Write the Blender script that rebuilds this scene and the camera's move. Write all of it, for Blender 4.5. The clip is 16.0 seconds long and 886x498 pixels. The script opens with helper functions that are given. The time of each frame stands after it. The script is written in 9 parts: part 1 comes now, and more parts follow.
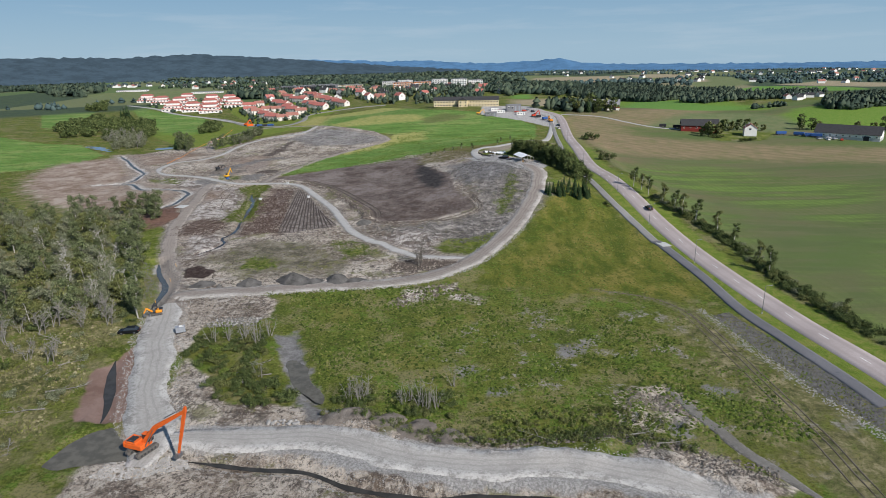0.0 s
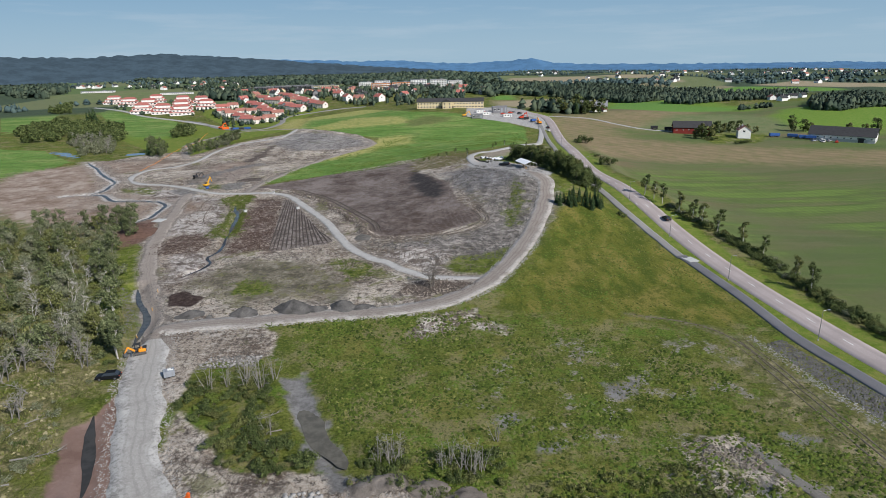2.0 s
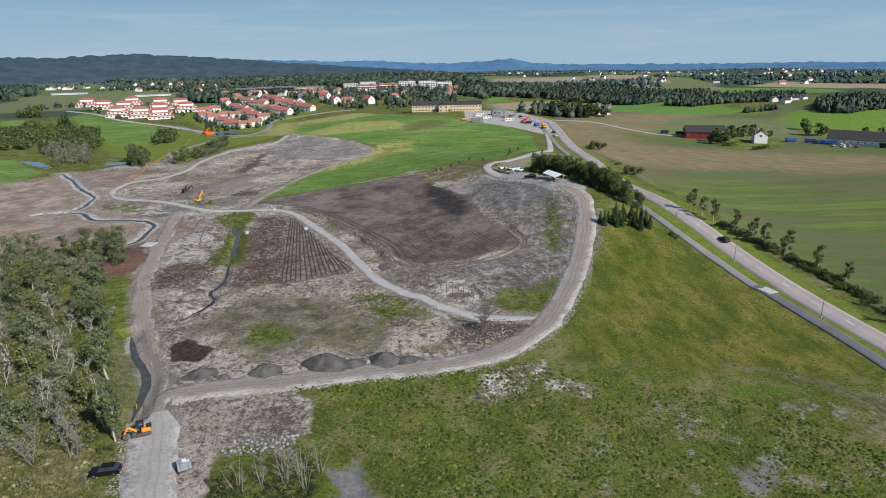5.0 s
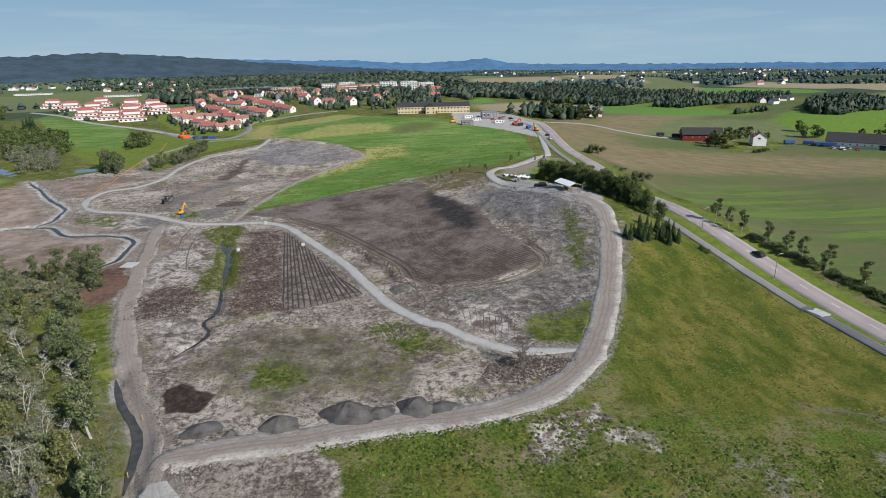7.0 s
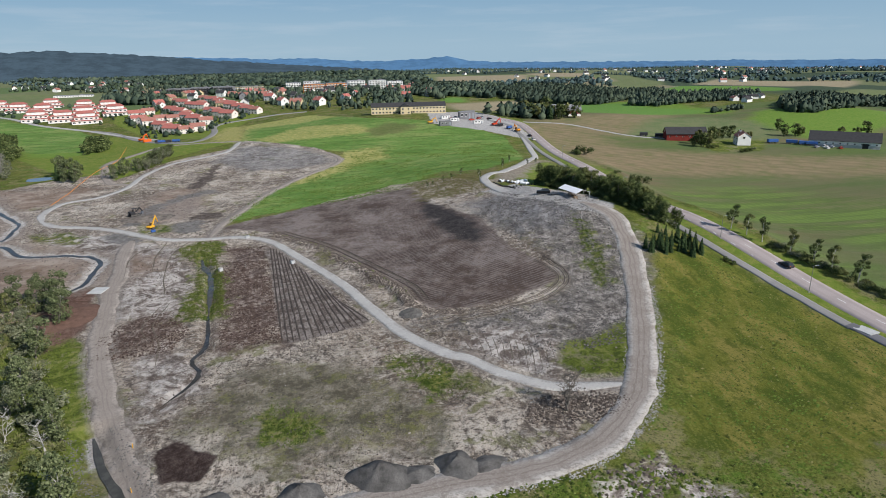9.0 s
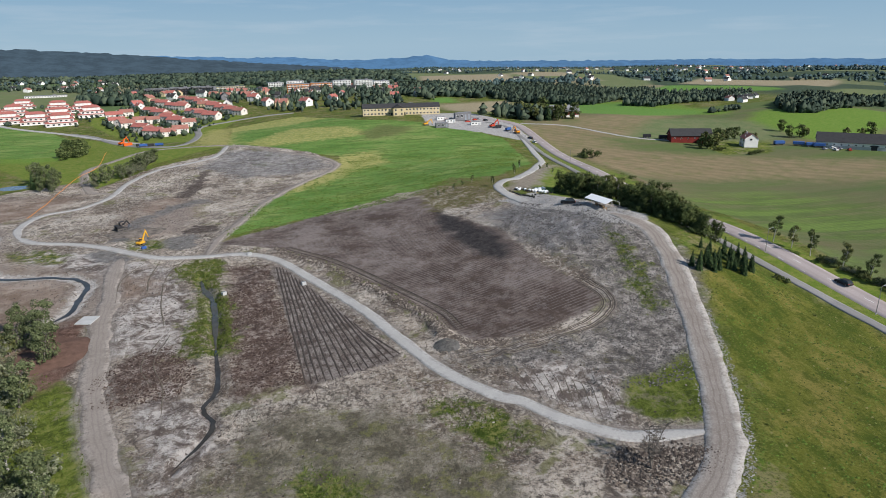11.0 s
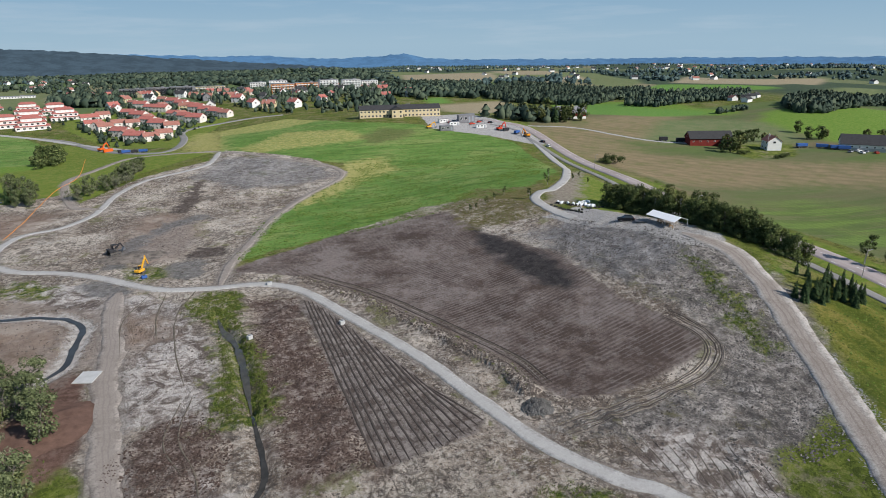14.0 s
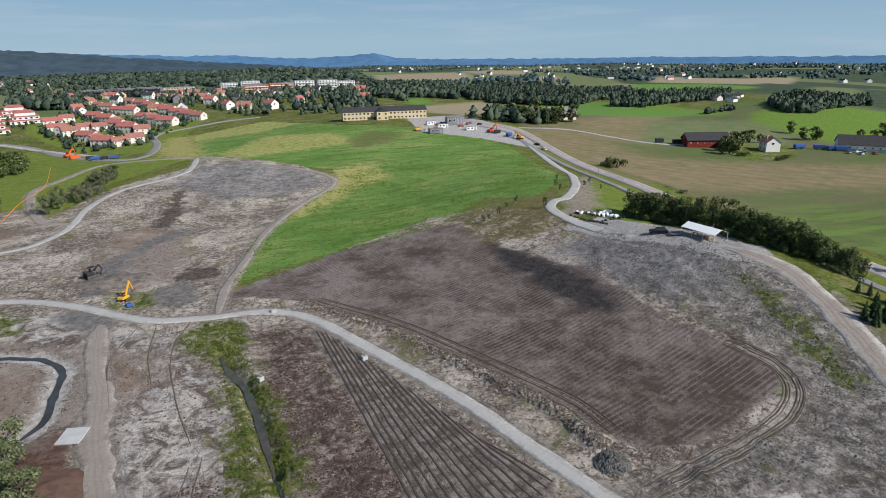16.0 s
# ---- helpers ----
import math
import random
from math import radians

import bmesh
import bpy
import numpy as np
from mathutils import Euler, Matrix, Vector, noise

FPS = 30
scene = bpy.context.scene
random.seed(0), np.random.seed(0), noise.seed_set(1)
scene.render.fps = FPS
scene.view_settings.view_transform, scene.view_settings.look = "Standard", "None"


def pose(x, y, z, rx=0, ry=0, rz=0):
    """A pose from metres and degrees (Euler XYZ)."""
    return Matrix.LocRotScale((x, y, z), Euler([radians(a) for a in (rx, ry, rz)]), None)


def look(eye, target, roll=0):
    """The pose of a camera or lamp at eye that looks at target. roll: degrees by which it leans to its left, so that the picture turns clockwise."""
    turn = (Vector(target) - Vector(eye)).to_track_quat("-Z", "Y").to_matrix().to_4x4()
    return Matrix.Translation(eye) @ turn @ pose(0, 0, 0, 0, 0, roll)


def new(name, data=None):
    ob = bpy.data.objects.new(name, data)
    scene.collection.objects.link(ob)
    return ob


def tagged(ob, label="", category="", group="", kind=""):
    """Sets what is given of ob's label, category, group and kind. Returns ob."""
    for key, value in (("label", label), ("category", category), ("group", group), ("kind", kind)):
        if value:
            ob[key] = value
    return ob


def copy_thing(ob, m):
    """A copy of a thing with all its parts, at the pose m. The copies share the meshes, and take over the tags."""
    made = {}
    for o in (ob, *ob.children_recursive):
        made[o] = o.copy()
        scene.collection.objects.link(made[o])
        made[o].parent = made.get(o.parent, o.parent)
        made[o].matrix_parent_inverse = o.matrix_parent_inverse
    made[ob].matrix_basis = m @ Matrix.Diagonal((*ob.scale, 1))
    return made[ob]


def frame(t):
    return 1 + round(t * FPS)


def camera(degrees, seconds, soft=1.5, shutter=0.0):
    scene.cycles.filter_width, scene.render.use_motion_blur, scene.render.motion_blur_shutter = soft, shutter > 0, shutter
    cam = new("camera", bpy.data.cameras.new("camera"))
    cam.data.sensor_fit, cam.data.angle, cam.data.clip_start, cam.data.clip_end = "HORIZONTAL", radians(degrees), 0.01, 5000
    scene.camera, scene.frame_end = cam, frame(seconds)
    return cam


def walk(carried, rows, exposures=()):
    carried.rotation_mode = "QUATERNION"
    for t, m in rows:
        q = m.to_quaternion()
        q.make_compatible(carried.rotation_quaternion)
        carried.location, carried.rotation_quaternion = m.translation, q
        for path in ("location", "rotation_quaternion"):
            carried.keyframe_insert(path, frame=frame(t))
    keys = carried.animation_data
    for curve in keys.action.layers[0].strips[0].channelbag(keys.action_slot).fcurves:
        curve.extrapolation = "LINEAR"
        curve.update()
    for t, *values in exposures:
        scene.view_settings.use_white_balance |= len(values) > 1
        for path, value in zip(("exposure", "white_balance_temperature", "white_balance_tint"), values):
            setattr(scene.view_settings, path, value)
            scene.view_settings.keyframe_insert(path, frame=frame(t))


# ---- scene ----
cam = camera(71.4, 16.0, 0.9)
METRES, EYE = 180.0, 66.0
ROWS = [
    (0.0, 0.0, 0.0, 0.0, -0.36, -17.74, 1.11),
    (0.5, -0.0165, 0.0261, 0.0003, -1.2, -17.76, 1.11),
    (1.0, -0.0328, 0.0523, 0.0007, -2.16, -17.8, 1.09),
    (1.5, -0.0486, 0.0789, 0.0014, -2.6, -17.8, 1.07),
    (2.0, -0.064, 0.1057, 0.0022, -2.93, -17.79, 1.03),
    (2.5, -0.0797, 0.1325, 0.0029, -3.24, -17.77, 1.01),
    (3.0, -0.0955, 0.1592, 0.0038, -3.53, -17.76, 0.99),
    (3.5, -0.1112, 0.1857, 0.0049, -3.8, -17.76, 0.98),
    (4.0, -0.1265, 0.2126, 0.0058, -4.12, -17.77, 0.97),
    (6.5, -0.2002, 0.3485, 0.0097, -6.7, -17.89, 0.91),
    (7.0, -0.2145, 0.376, 0.0101, -7.4, -17.9, 0.85),
    (7.5, -0.2301, 0.403, 0.0107, -8.56, -17.97, 0.84),
    (8.0, -0.2453, 0.4307, 0.0111, -9.39, -18.02, 0.85),
    (8.5, -0.2593, 0.4563, 0.0114, -10.18, -18.06, 0.85),
    (9.0, -0.2737, 0.4844, 0.0119, -10.98, -18.12, 0.85),
    (11.5, -0.342, 0.6259, 0.0143, -13.3, -18.27, 0.79),
    (12.0, -0.3558, 0.6545, 0.0144, -13.66, -18.3, 0.8),
    (12.5, -0.3696, 0.6831, 0.0147, -14.02, -18.33, 0.79),
    (13.0, -0.3831, 0.712, 0.015, -14.32, -18.34, 0.78),
    (13.5, -0.3962, 0.7409, 0.0152, -14.63, -18.37, 0.79),
    (14.0, -0.4093, 0.7696, 0.0153, -15.22, -18.41, 0.76),
    (14.5, -0.4223, 0.7985, 0.0153, -16.13, -18.46, 0.76),
    (15.0, -0.4346, 0.8281, 0.0152, -16.87, -18.49, 0.75),
    (15.5, -0.4463, 0.8578, 0.015, -17.48, -18.49, 0.74),
    (16.0, -0.4576, 0.8875, 0.0149, -18.06, -18.48, 0.72),
]
walk(cam, [(t, pose(METRES * x, METRES * y, EYE + METRES * z, 90 + pitch, roll, yaw)) for t, x, y, z, yaw, pitch, roll in ROWS])

# ---- daylight ----
SUN_FROM, SUN_UP = Vector((0.67, -0.74, 0.0)).normalized(), radians(36)
sun = new("sun", bpy.data.lights.new("sun", "SUN"))
sun.data.energy, sun.data.angle, sun.data.color = 5.0, radians(0.6), (1.0, 0.955, 0.905)
sun.matrix_world = look(SUN_FROM * math.cos(SUN_UP) * 500 + Vector((0, 0, 500 * math.sin(SUN_UP))), (0, 0, 0))
world = bpy.data.worlds.new("sky")
scene.world = world
world.use_nodes = True
wn, wl = world.node_tree.nodes, world.node_tree.links
wn.clear()
sky = wn.new("ShaderNodeTexSky")
sky.sky_type, sky.sun_disc = "NISHITA", False
sky.sun_elevation, sky.sun_rotation = SUN_UP, math.atan2(SUN_FROM.x, SUN_FROM.y)
sky.altitude, sky.air_density, sky.dust_density, sky.ozone_density = 200, 1.0, 0.3, 4.0
# thin streaks of high cloud, stretched along the horizon
wco = wn.new("ShaderNodeTexCoord")
wmap = wn.new("ShaderNodeMapping")
wmap.inputs["Scale"].default_value = (2.4, 2.4, 26.0)
wl.new(wco.outputs["Generated"], wmap.inputs["Vector"])
wno = wn.new("ShaderNodeTexNoise")
wno.inputs["Scale"].default_value, wno.inputs["Detail"].default_value, wno.inputs["Roughness"].default_value = 1.6, 7.0, 0.6
wl.new(wmap.outputs["Vector"], wno.inputs["Vector"])
wra = wn.new("ShaderNodeMapRange")
wra.inputs["From Min"].default_value, wra.inputs["From Max"].default_value = 0.50, 0.75
wra.inputs["To Min"].default_value, wra.inputs["To Max"].default_value = 0.0, 0.42
wl.new(wno.outputs["Fac"], wra.inputs["Value"])
wsep = wn.new("ShaderNodeSeparateXYZ")
wl.new(wco.outputs["Generated"], wsep.inputs[0])
# pale blue air near the horizon, deeper above
wair = wn.new("ShaderNodeValToRGB")
wair.color_ramp.elements[0].position, wair.color_ramp.elements[0].color = 0.0, (0.47, 0.70, 0.90, 1)
wair.color_ramp.elements[1].position, wair.color_ramp.elements[1].color = 0.17, (0.175, 0.405, 0.70, 1)
wl.new(wsep.outputs[2], wair.inputs["Fac"])
wlow = wn.new("ShaderNodeMapRange")
wlow.inputs["From Min"].default_value, wlow.inputs["From Max"].default_value = 0.10, 0.45
wlow.inputs["To Min"].default_value, wlow.inputs["To Max"].default_value = 0.92, 0.25
wl.new(wsep.outputs[2], wlow.inputs["Value"])
wscale = wn.new("ShaderNodeMixRGB")
wscale.blend_type = "MULTIPLY"
wscale.inputs["Fac"].default_value = 1.0
wscale.inputs["Color2"].default_value = (8.0, 8.0, 8.0, 1)
wl.new(wair.outputs["Color"], wscale.inputs["Color1"])
wbase = wn.new("ShaderNodeMixRGB")
wl.new(wlow.outputs["Result"], wbase.inputs["Fac"])
wl.new(sky.outputs["Color"], wbase.inputs["Color1"])
wl.new(wscale.outputs["Color"], wbase.inputs["Color2"])
wmix = wn.new("ShaderNodeMixRGB")
wmix.inputs["Color2"].default_value = (5.7, 6.8, 7.9, 1)
wl.new(wra.outputs["Result"], wmix.inputs["Fac"])
wl.new(wbase.outputs["Color"], wmix.inputs["Color1"])
wbg = wn.new("ShaderNodeBackground")
wbg.inputs["Strength"].default_value = 0.083
wl.new(wmix.outputs["Color"], wbg.inputs["Color"])
wou = wn.new("ShaderNodeOutputWorld")
wl.new(wbg.outputs["Background"], wou.inputs["Surface"])
scene.view_settings.exposure = 0.07

# ---- materials ----
class Nodes:
    """Short hand for building one node material."""

    def __init__(self, name):
        self.mat = bpy.data.materials.new(name)
        self.mat.use_nodes = True
        self.t = self.mat.node_tree
        self.bsdf = self.t.nodes["Principled BSDF"]
        self.bsdf.inputs["Specular IOR Level"].default_value = 0.1

    def put(self, socket, v):
        if isinstance(v, bpy.types.NodeSocket):
            self.t.links.new(v, socket)
        elif isinstance(v, (tuple, list)):
            socket.default_value = (*v, 1.0) if len(v) == 3 and socket.type == "RGBA" else v
        else:
            socket.default_value = v

    def coords(self, scale=(1, 1, 1), turn=0.0, kind="Object"):
        c = self.t.nodes.new("ShaderNodeTexCoord")
        m = self.t.nodes.new("ShaderNodeMapping")
        m.inputs["Scale"].default_value = scale
        m.inputs["Rotation"].default_value = (0, 0, radians(turn))
        self.t.links.new(c.outputs[kind], m.inputs["Vector"])
        return m.outputs["Vector"]

    def noise(self, scale, detail=5.0, rough=0.55, vec=None, warp=0.0):
        n = self.t.nodes.new("ShaderNodeTexNoise")
        self.put(n.inputs["Vector"], vec if vec is not None else self.coords())
        n.inputs["Scale"].default_value, n.inputs["Detail"].default_value = scale, detail
        n.inputs["Roughness"].default_value, n.inputs["Distortion"].default_value = rough, warp
        return self.math("ADD", self.math("MULTIPLY", self.math("SUBTRACT", n.outputs["Fac"], 0.5), 1.0 + 2.2 * max(0.0, rough - 0.5) * 2), 0.5)

    def cells(self, scale, out="Color", vec=None, feature="F1"):
        n = self.t.nodes.new("ShaderNodeTexVoronoi")
        n.feature = feature
        self.put(n.inputs["Vector"], vec if vec is not None else self.coords())
        n.inputs["Scale"].default_value = scale
        return n.outputs[out]

    def wave(self, scale, vec, warp=2.0):
        n = self.t.nodes.new("ShaderNodeTexWave")
        self.put(n.inputs["Vector"], vec)
        n.inputs["Scale"].default_value, n.inputs["Distortion"].default_value = scale, warp
        n.inputs["Detail"].default_value, n.inputs["Detail Scale"].default_value = 3.0, 1.2
        return n.outputs["Fac"]

    def attr(self, name):
        n = self.t.nodes.new("ShaderNodeAttribute")
        n.attribute_name = name
        return n.outputs["Fac"]

    def math(self, op, a, b=0.0):
        n = self.t.nodes.new("ShaderNodeMath")
        n.operation = op
        self.put(n.inputs[0], a)
        self.put(n.inputs[1], b)
        return n.outputs[0]

    def ramp(self, v, lo, hi, a=0.0, b=1.0):
        n = self.t.nodes.new("ShaderNodeMapRange")
        n.interpolation_type = "SMOOTHSTEP"
        self.put(n.inputs["Value"], v)
        for k, x in zip(("From Min", "From Max", "To Min", "To Max"), (lo, hi, a, b)):
            n.inputs[k].default_value = x
        return n.outputs["Result"]

    def mix(self, fac, a, b):
        n = self.t.nodes.new("ShaderNodeMixRGB")
        self.put(n.inputs["Fac"], fac)
        self.put(n.inputs["Color1"], a)
        self.put(n.inputs["Color2"], b)
        return n.outputs["Color"]

    def tint(self, col, c):
        n = self.t.nodes.new("ShaderNodeMixRGB")
        n.blend_type = "MULTIPLY"
        n.inputs["Fac"].default_value = 1.0
        self.put(n.inputs["Color1"], col)
        self.put(n.inputs["Color2"], c)
        return n.outputs["Color"]

    def three(self, v, a, b, c, lo=0.3, mid=0.5, hi=0.7):
        return self.mix(self.ramp(v, mid, hi), self.mix(self.ramp(v, lo, mid), a, b), c)

    def random(self):
        return self.t.nodes.new("ShaderNodeObjectInfo").outputs["Random"]

    def island(self):
        return self.t.nodes.new("ShaderNodeNewGeometry").outputs["Random Per Island"]

    def bump(self, height, strength, distance):
        n = self.t.nodes.new("ShaderNodeBump")
        n.inputs["Strength"].default_value, n.inputs["Distance"].default_value = strength, distance
        self.put(n.inputs["Height"], height)
        self.t.links.new(n.outputs["Normal"], self.bsdf.inputs["Normal"])

    def done(self, colour, rough=0.9, metal=0.0):
        self.put(self.bsdf.inputs["Base Color"], colour)
        self.put(self.bsdf.inputs["Roughness"], rough)
        self.bsdf.inputs["Metallic"].default_value = metal
        return self.mat


def shade(c, k):
    return tuple(min(1.0, v * k) for v in c)


def surface(name, c, rough=0.8, spread=0.25, scale=1.5, relief=0.02, metal=0.0):
    """A surface of one colour, with stains at two scales and fine relief."""
    m = Nodes(name)
    n1, n2 = m.noise(scale, 6), m.noise(scale * 9, 3)
    col = m.three(n1, shade(c, 1 - spread), c, shade(c, 1 + spread * 0.7), 0.3, 0.5, 0.7)
    col = m.mix(m.ramp(n2, 0.35, 0.7, 0.0, 0.5), col, shade(c, 1 - spread * 0.8))
    col = m.mix(m.math("MULTIPLY", m.random(), 0.25), col, shade(c, 1 - spread))
    if relief:
        m.bump(n2, 0.5, relief)
    return m.done(col, rough, metal)


def leaves(name, a, b, c):
    """Foliage: each leaf spray has its own tone, each tree its own tint."""
    m = Nodes(name)
    col = m.three(m.island(), a, b, c, 0.1, 0.5, 0.95)
    col = m.mix(m.ramp(m.random(), 0.2, 1.0, 0.0, 0.45), col, shade(b, 0.65))
    return m.done(col, 0.75)


M_LEAF = leaves("leaf_green", (0.034, 0.050, 0.016), (0.075, 0.100, 0.032), (0.150, 0.175, 0.065))
M_LEAF_WOOD = leaves("wood_leaf", (0.046, 0.062, 0.026), (0.105, 0.128, 0.056), (0.205, 0.228, 0.115))
M_LEAF_OLIVE = leaves("leaf_olive", (0.060, 0.070, 0.023), (0.120, 0.132, 0.044), (0.215, 0.222, 0.088))
M_LEAF_GREY = leaves("leaf_grey", (0.085, 0.096, 0.055), (0.160, 0.172, 0.100), (0.275, 0.285, 0.185))
M_LEAF_FRESH = leaves("leaf_fresh", (0.065, 0.098, 0.018), (0.115, 0.155, 0.032), (0.190, 0.225, 0.062))
M_NEEDLE = leaves("needle_dark", (0.025, 0.046, 0.019), (0.043, 0.074, 0.028), (0.070, 0.105, 0.040))
# green with extra blue, a tint of haze painted on the town and valley trees
M_FAR_WOOD_HAZE = leaves("far_wood_haze", (0.030, 0.048, 0.036), (0.056, 0.080, 0.056), (0.098, 0.124, 0.078))
# paler and bluer leaf tones: haze over the farthest woods put into the colour
M_DISTANT_HAZE = leaves("distant_wood_haze", (0.050, 0.080, 0.080), (0.068, 0.105, 0.102), (0.090, 0.128, 0.116))
M_GRASS = leaves("weed_blade", (0.085, 0.105, 0.024), (0.145, 0.165, 0.040), (0.245, 0.240, 0.090))
M_RANK = leaves("rank_weed", (0.055, 0.078, 0.016), (0.115, 0.142, 0.030), (0.205, 0.212, 0.066))
M_BARK = surface("bark_grey", (0.17, 0.15, 0.13), 0.9, 0.35, 3.0)
M_BIRCH = surface("birch_bark", (0.46, 0.44, 0.40), 0.8, 0.4, 2.0)
M_DEADWOOD = surface("dead_wood", (0.25, 0.235, 0.21), 0.9, 0.35, 2.0)
M_STONE = surface("broken_stone", (0.36, 0.345, 0.328), 0.9, 0.35, 0.8)
M_STONE_DARK = surface("dark_stone", (0.155, 0.148, 0.140), 0.9, 0.35, 0.8)
M_GRIT = surface("dark_grit", (0.120, 0.114, 0.108), 0.95, 0.5, 0.45, 0.25)
M_STEEL = surface("dull_steel", (0.30, 0.30, 0.31), 0.45, 0.2, 2.0, 0.0, 0.8)
M_RUBBER = surface("black_rubber", (0.025, 0.025, 0.026), 0.7, 0.3, 4.0)
M_TRACK = surface("muddy_track_steel", (0.13, 0.12, 0.11), 0.7, 0.4, 3.0)
M_ORANGE = surface("orange_machine_paint", (0.72, 0.13, 0.025), 0.4, 0.14, 1.2, 0.0)
M_YELLOW = surface("yellow_machine_paint", (0.72, 0.38, 0.04), 0.45, 0.14, 1.2, 0.0)
M_AMBER = surface("amber_machine_paint", (0.80, 0.30, 0.03), 0.45, 0.14, 1.2, 0.0)
M_BLACK = surface("black_car_paint", (0.012, 0.013, 0.015), 0.25, 0.15, 1.0, 0.0)
M_DARK = surface("dark_plastic", (0.04, 0.04, 0.043), 0.6, 0.2, 2.0)
M_WHITE = surface("white_paint", (0.76, 0.75, 0.72), 0.6, 0.07, 0.5, 0.0)
M_GREYP = surface("grey_paint", (0.28, 0.30, 0.33), 0.6, 0.12, 0.8, 0.0)
M_BLUE = surface("blue_tarpaulin", (0.05, 0.12, 0.34), 0.5, 0.2, 0.8)
M_RED = surface("red_machine_paint", (0.55, 0.06, 0.03), 0.5, 0.15, 1.0, 0.0)
M_BARN = surface("red_barn_boards", (0.20, 0.036, 0.030), 0.85, 0.2, 0.6)
M_SLATE = surface("dark_roof", (0.055, 0.054, 0.056), 0.8, 0.2, 0.7)
M_ROOF_GREY = surface("grey_roof", (0.24, 0.24, 0.25), 0.75, 0.2, 0.5)
M_TILE = surface("red_roof_tile", (0.42, 0.150, 0.125), 0.85, 0.2, 0.6, 0.05)
M_TILE_B = surface("worn_red_roof_tile", (0.36, 0.165, 0.130), 0.85, 0.25, 0.6, 0.05)
M_RENDER = surface("pale_wall_render", (0.72, 0.66, 0.61), 0.85, 0.1, 0.4)
M_CREAM = surface("cream_wall_boards", (0.64, 0.53, 0.33), 0.85, 0.1, 0.4)
M_OCHRE = surface("orange_wall_boards", (0.62, 0.25, 0.09), 0.85, 0.12, 0.4)
M_GREYWALL = surface("grey_wall_boards", (0.20, 0.20, 0.21), 0.85, 0.15, 0.4)
M_CONCRETE = surface("pale_concrete", (0.46, 0.46, 0.45), 0.9, 0.15, 0.5)
M_TENT = surface("white_tent_fabric", (0.82, 0.83, 0.84), 0.55, 0.04, 0.4, 0.0)
M_WOOD = surface("raw_timber", (0.36, 0.25, 0.15), 0.85, 0.25, 1.0)
M_SILT = surface("orange_hose", (0.72, 0.28, 0.06), 0.7, 0.15, 0.5, 0.0)
_g = Nodes("window_glass")
_g.bsdf.inputs["Specular IOR Level"].default_value = 0.6
M_GLASS = _g.done((0.03, 0.035, 0.04), 0.08)


def lumps(name, dark, mid, pale):
    """Broken ground: mostly dark and middling pieces, few pale ones."""
    m = Nodes(name)
    r = m.island()
    col = m.mix(m.ramp(r, 0.0, 0.75), dark, mid)
    col = m.mix(m.ramp(r, 0.90, 1.0), col, pale)
    return m.done(col, 0.95)


def water(name, c, rough=0.08):
    m = Nodes(name)
    m.bsdf.inputs["Specular IOR Level"].default_value = 0.26
    n = m.noise(0.5, 4)
    m.bump(m.noise(2.5, 3), 0.05, 0.02)
    return m.done(m.mix(m.ramp(n, 0.35, 0.65), c, shade(c, 0.7)), rough)


M_WATER = water("stream_water", (0.050, 0.052, 0.052), 0.28)
M_RIVER = water("river_water", (0.16, 0.20, 0.23), 0.08)
M_DITCH = water("grey_ditch_water", (0.075, 0.072, 0.062), 0.15)
M_SLURRY = water("muddy_water", (0.125, 0.115, 0.092), 0.16)
M_TRENCH = water("brown_water", (0.050, 0.046, 0.040), 0.12)


def gravel(name, pale, dark, rut, ruts=0.4):
    """A gravel road: UV x runs across it in -1..1, UV y along it in metres."""
    m = Nodes(name)
    uv = m.coords(kind="UV")
    s = m.t.nodes.new("ShaderNodeSeparateXYZ")
    m.put(s.inputs[0], uv)
    wob = m.math("MULTIPLY", m.math("SUBTRACT", m.noise(0.12, 4), 0.5), 0.55)
    u = m.math("ADD", s.outputs[0], wob)
    n1, n2, n3 = m.noise(0.25, 8, 0.7), m.noise(1.4, 7, 0.8), m.noise(4.0, 4, 0.8)
    col = m.three(n1, dark, pale, shade(pale, 1.2), 0.3, 0.5, 0.75)
    col = m.mix(m.ramp(n2, 0.45, 0.75, 0.0, 0.75), col, shade(dark, 0.7))
    worn = m.ramp(m.math("ABSOLUTE", m.math("ADD", u, 0.08)), 0.30, 0.85, 1.0, 0.0)
    col = m.mix(m.math("MULTIPLY", worn, 0.75), col, rut)
    bands = m.t.nodes.new("ShaderNodeMath")
    bands.operation = "SINE"
    m.put(bands.inputs[0], m.math("MULTIPLY", u, 17.0))
    col = m.mix(m.math("MULTIPLY", m.ramp(bands.outputs[0], 0.2, 1.0), m.math("MULTIPLY", worn, ruts)), col, shade(rut, 0.72))
    col = m.mix(m.ramp(n3, 0.5, 0.75, 0.0, 0.3), col, shade(pale, 1.3))
    m.bump(m.math("ADD", m.math("MULTIPLY", n2, 1.0), m.math("MULTIPLY", n3, 0.4)), 0.7, 0.06)
    return m.done(col, 0.95)


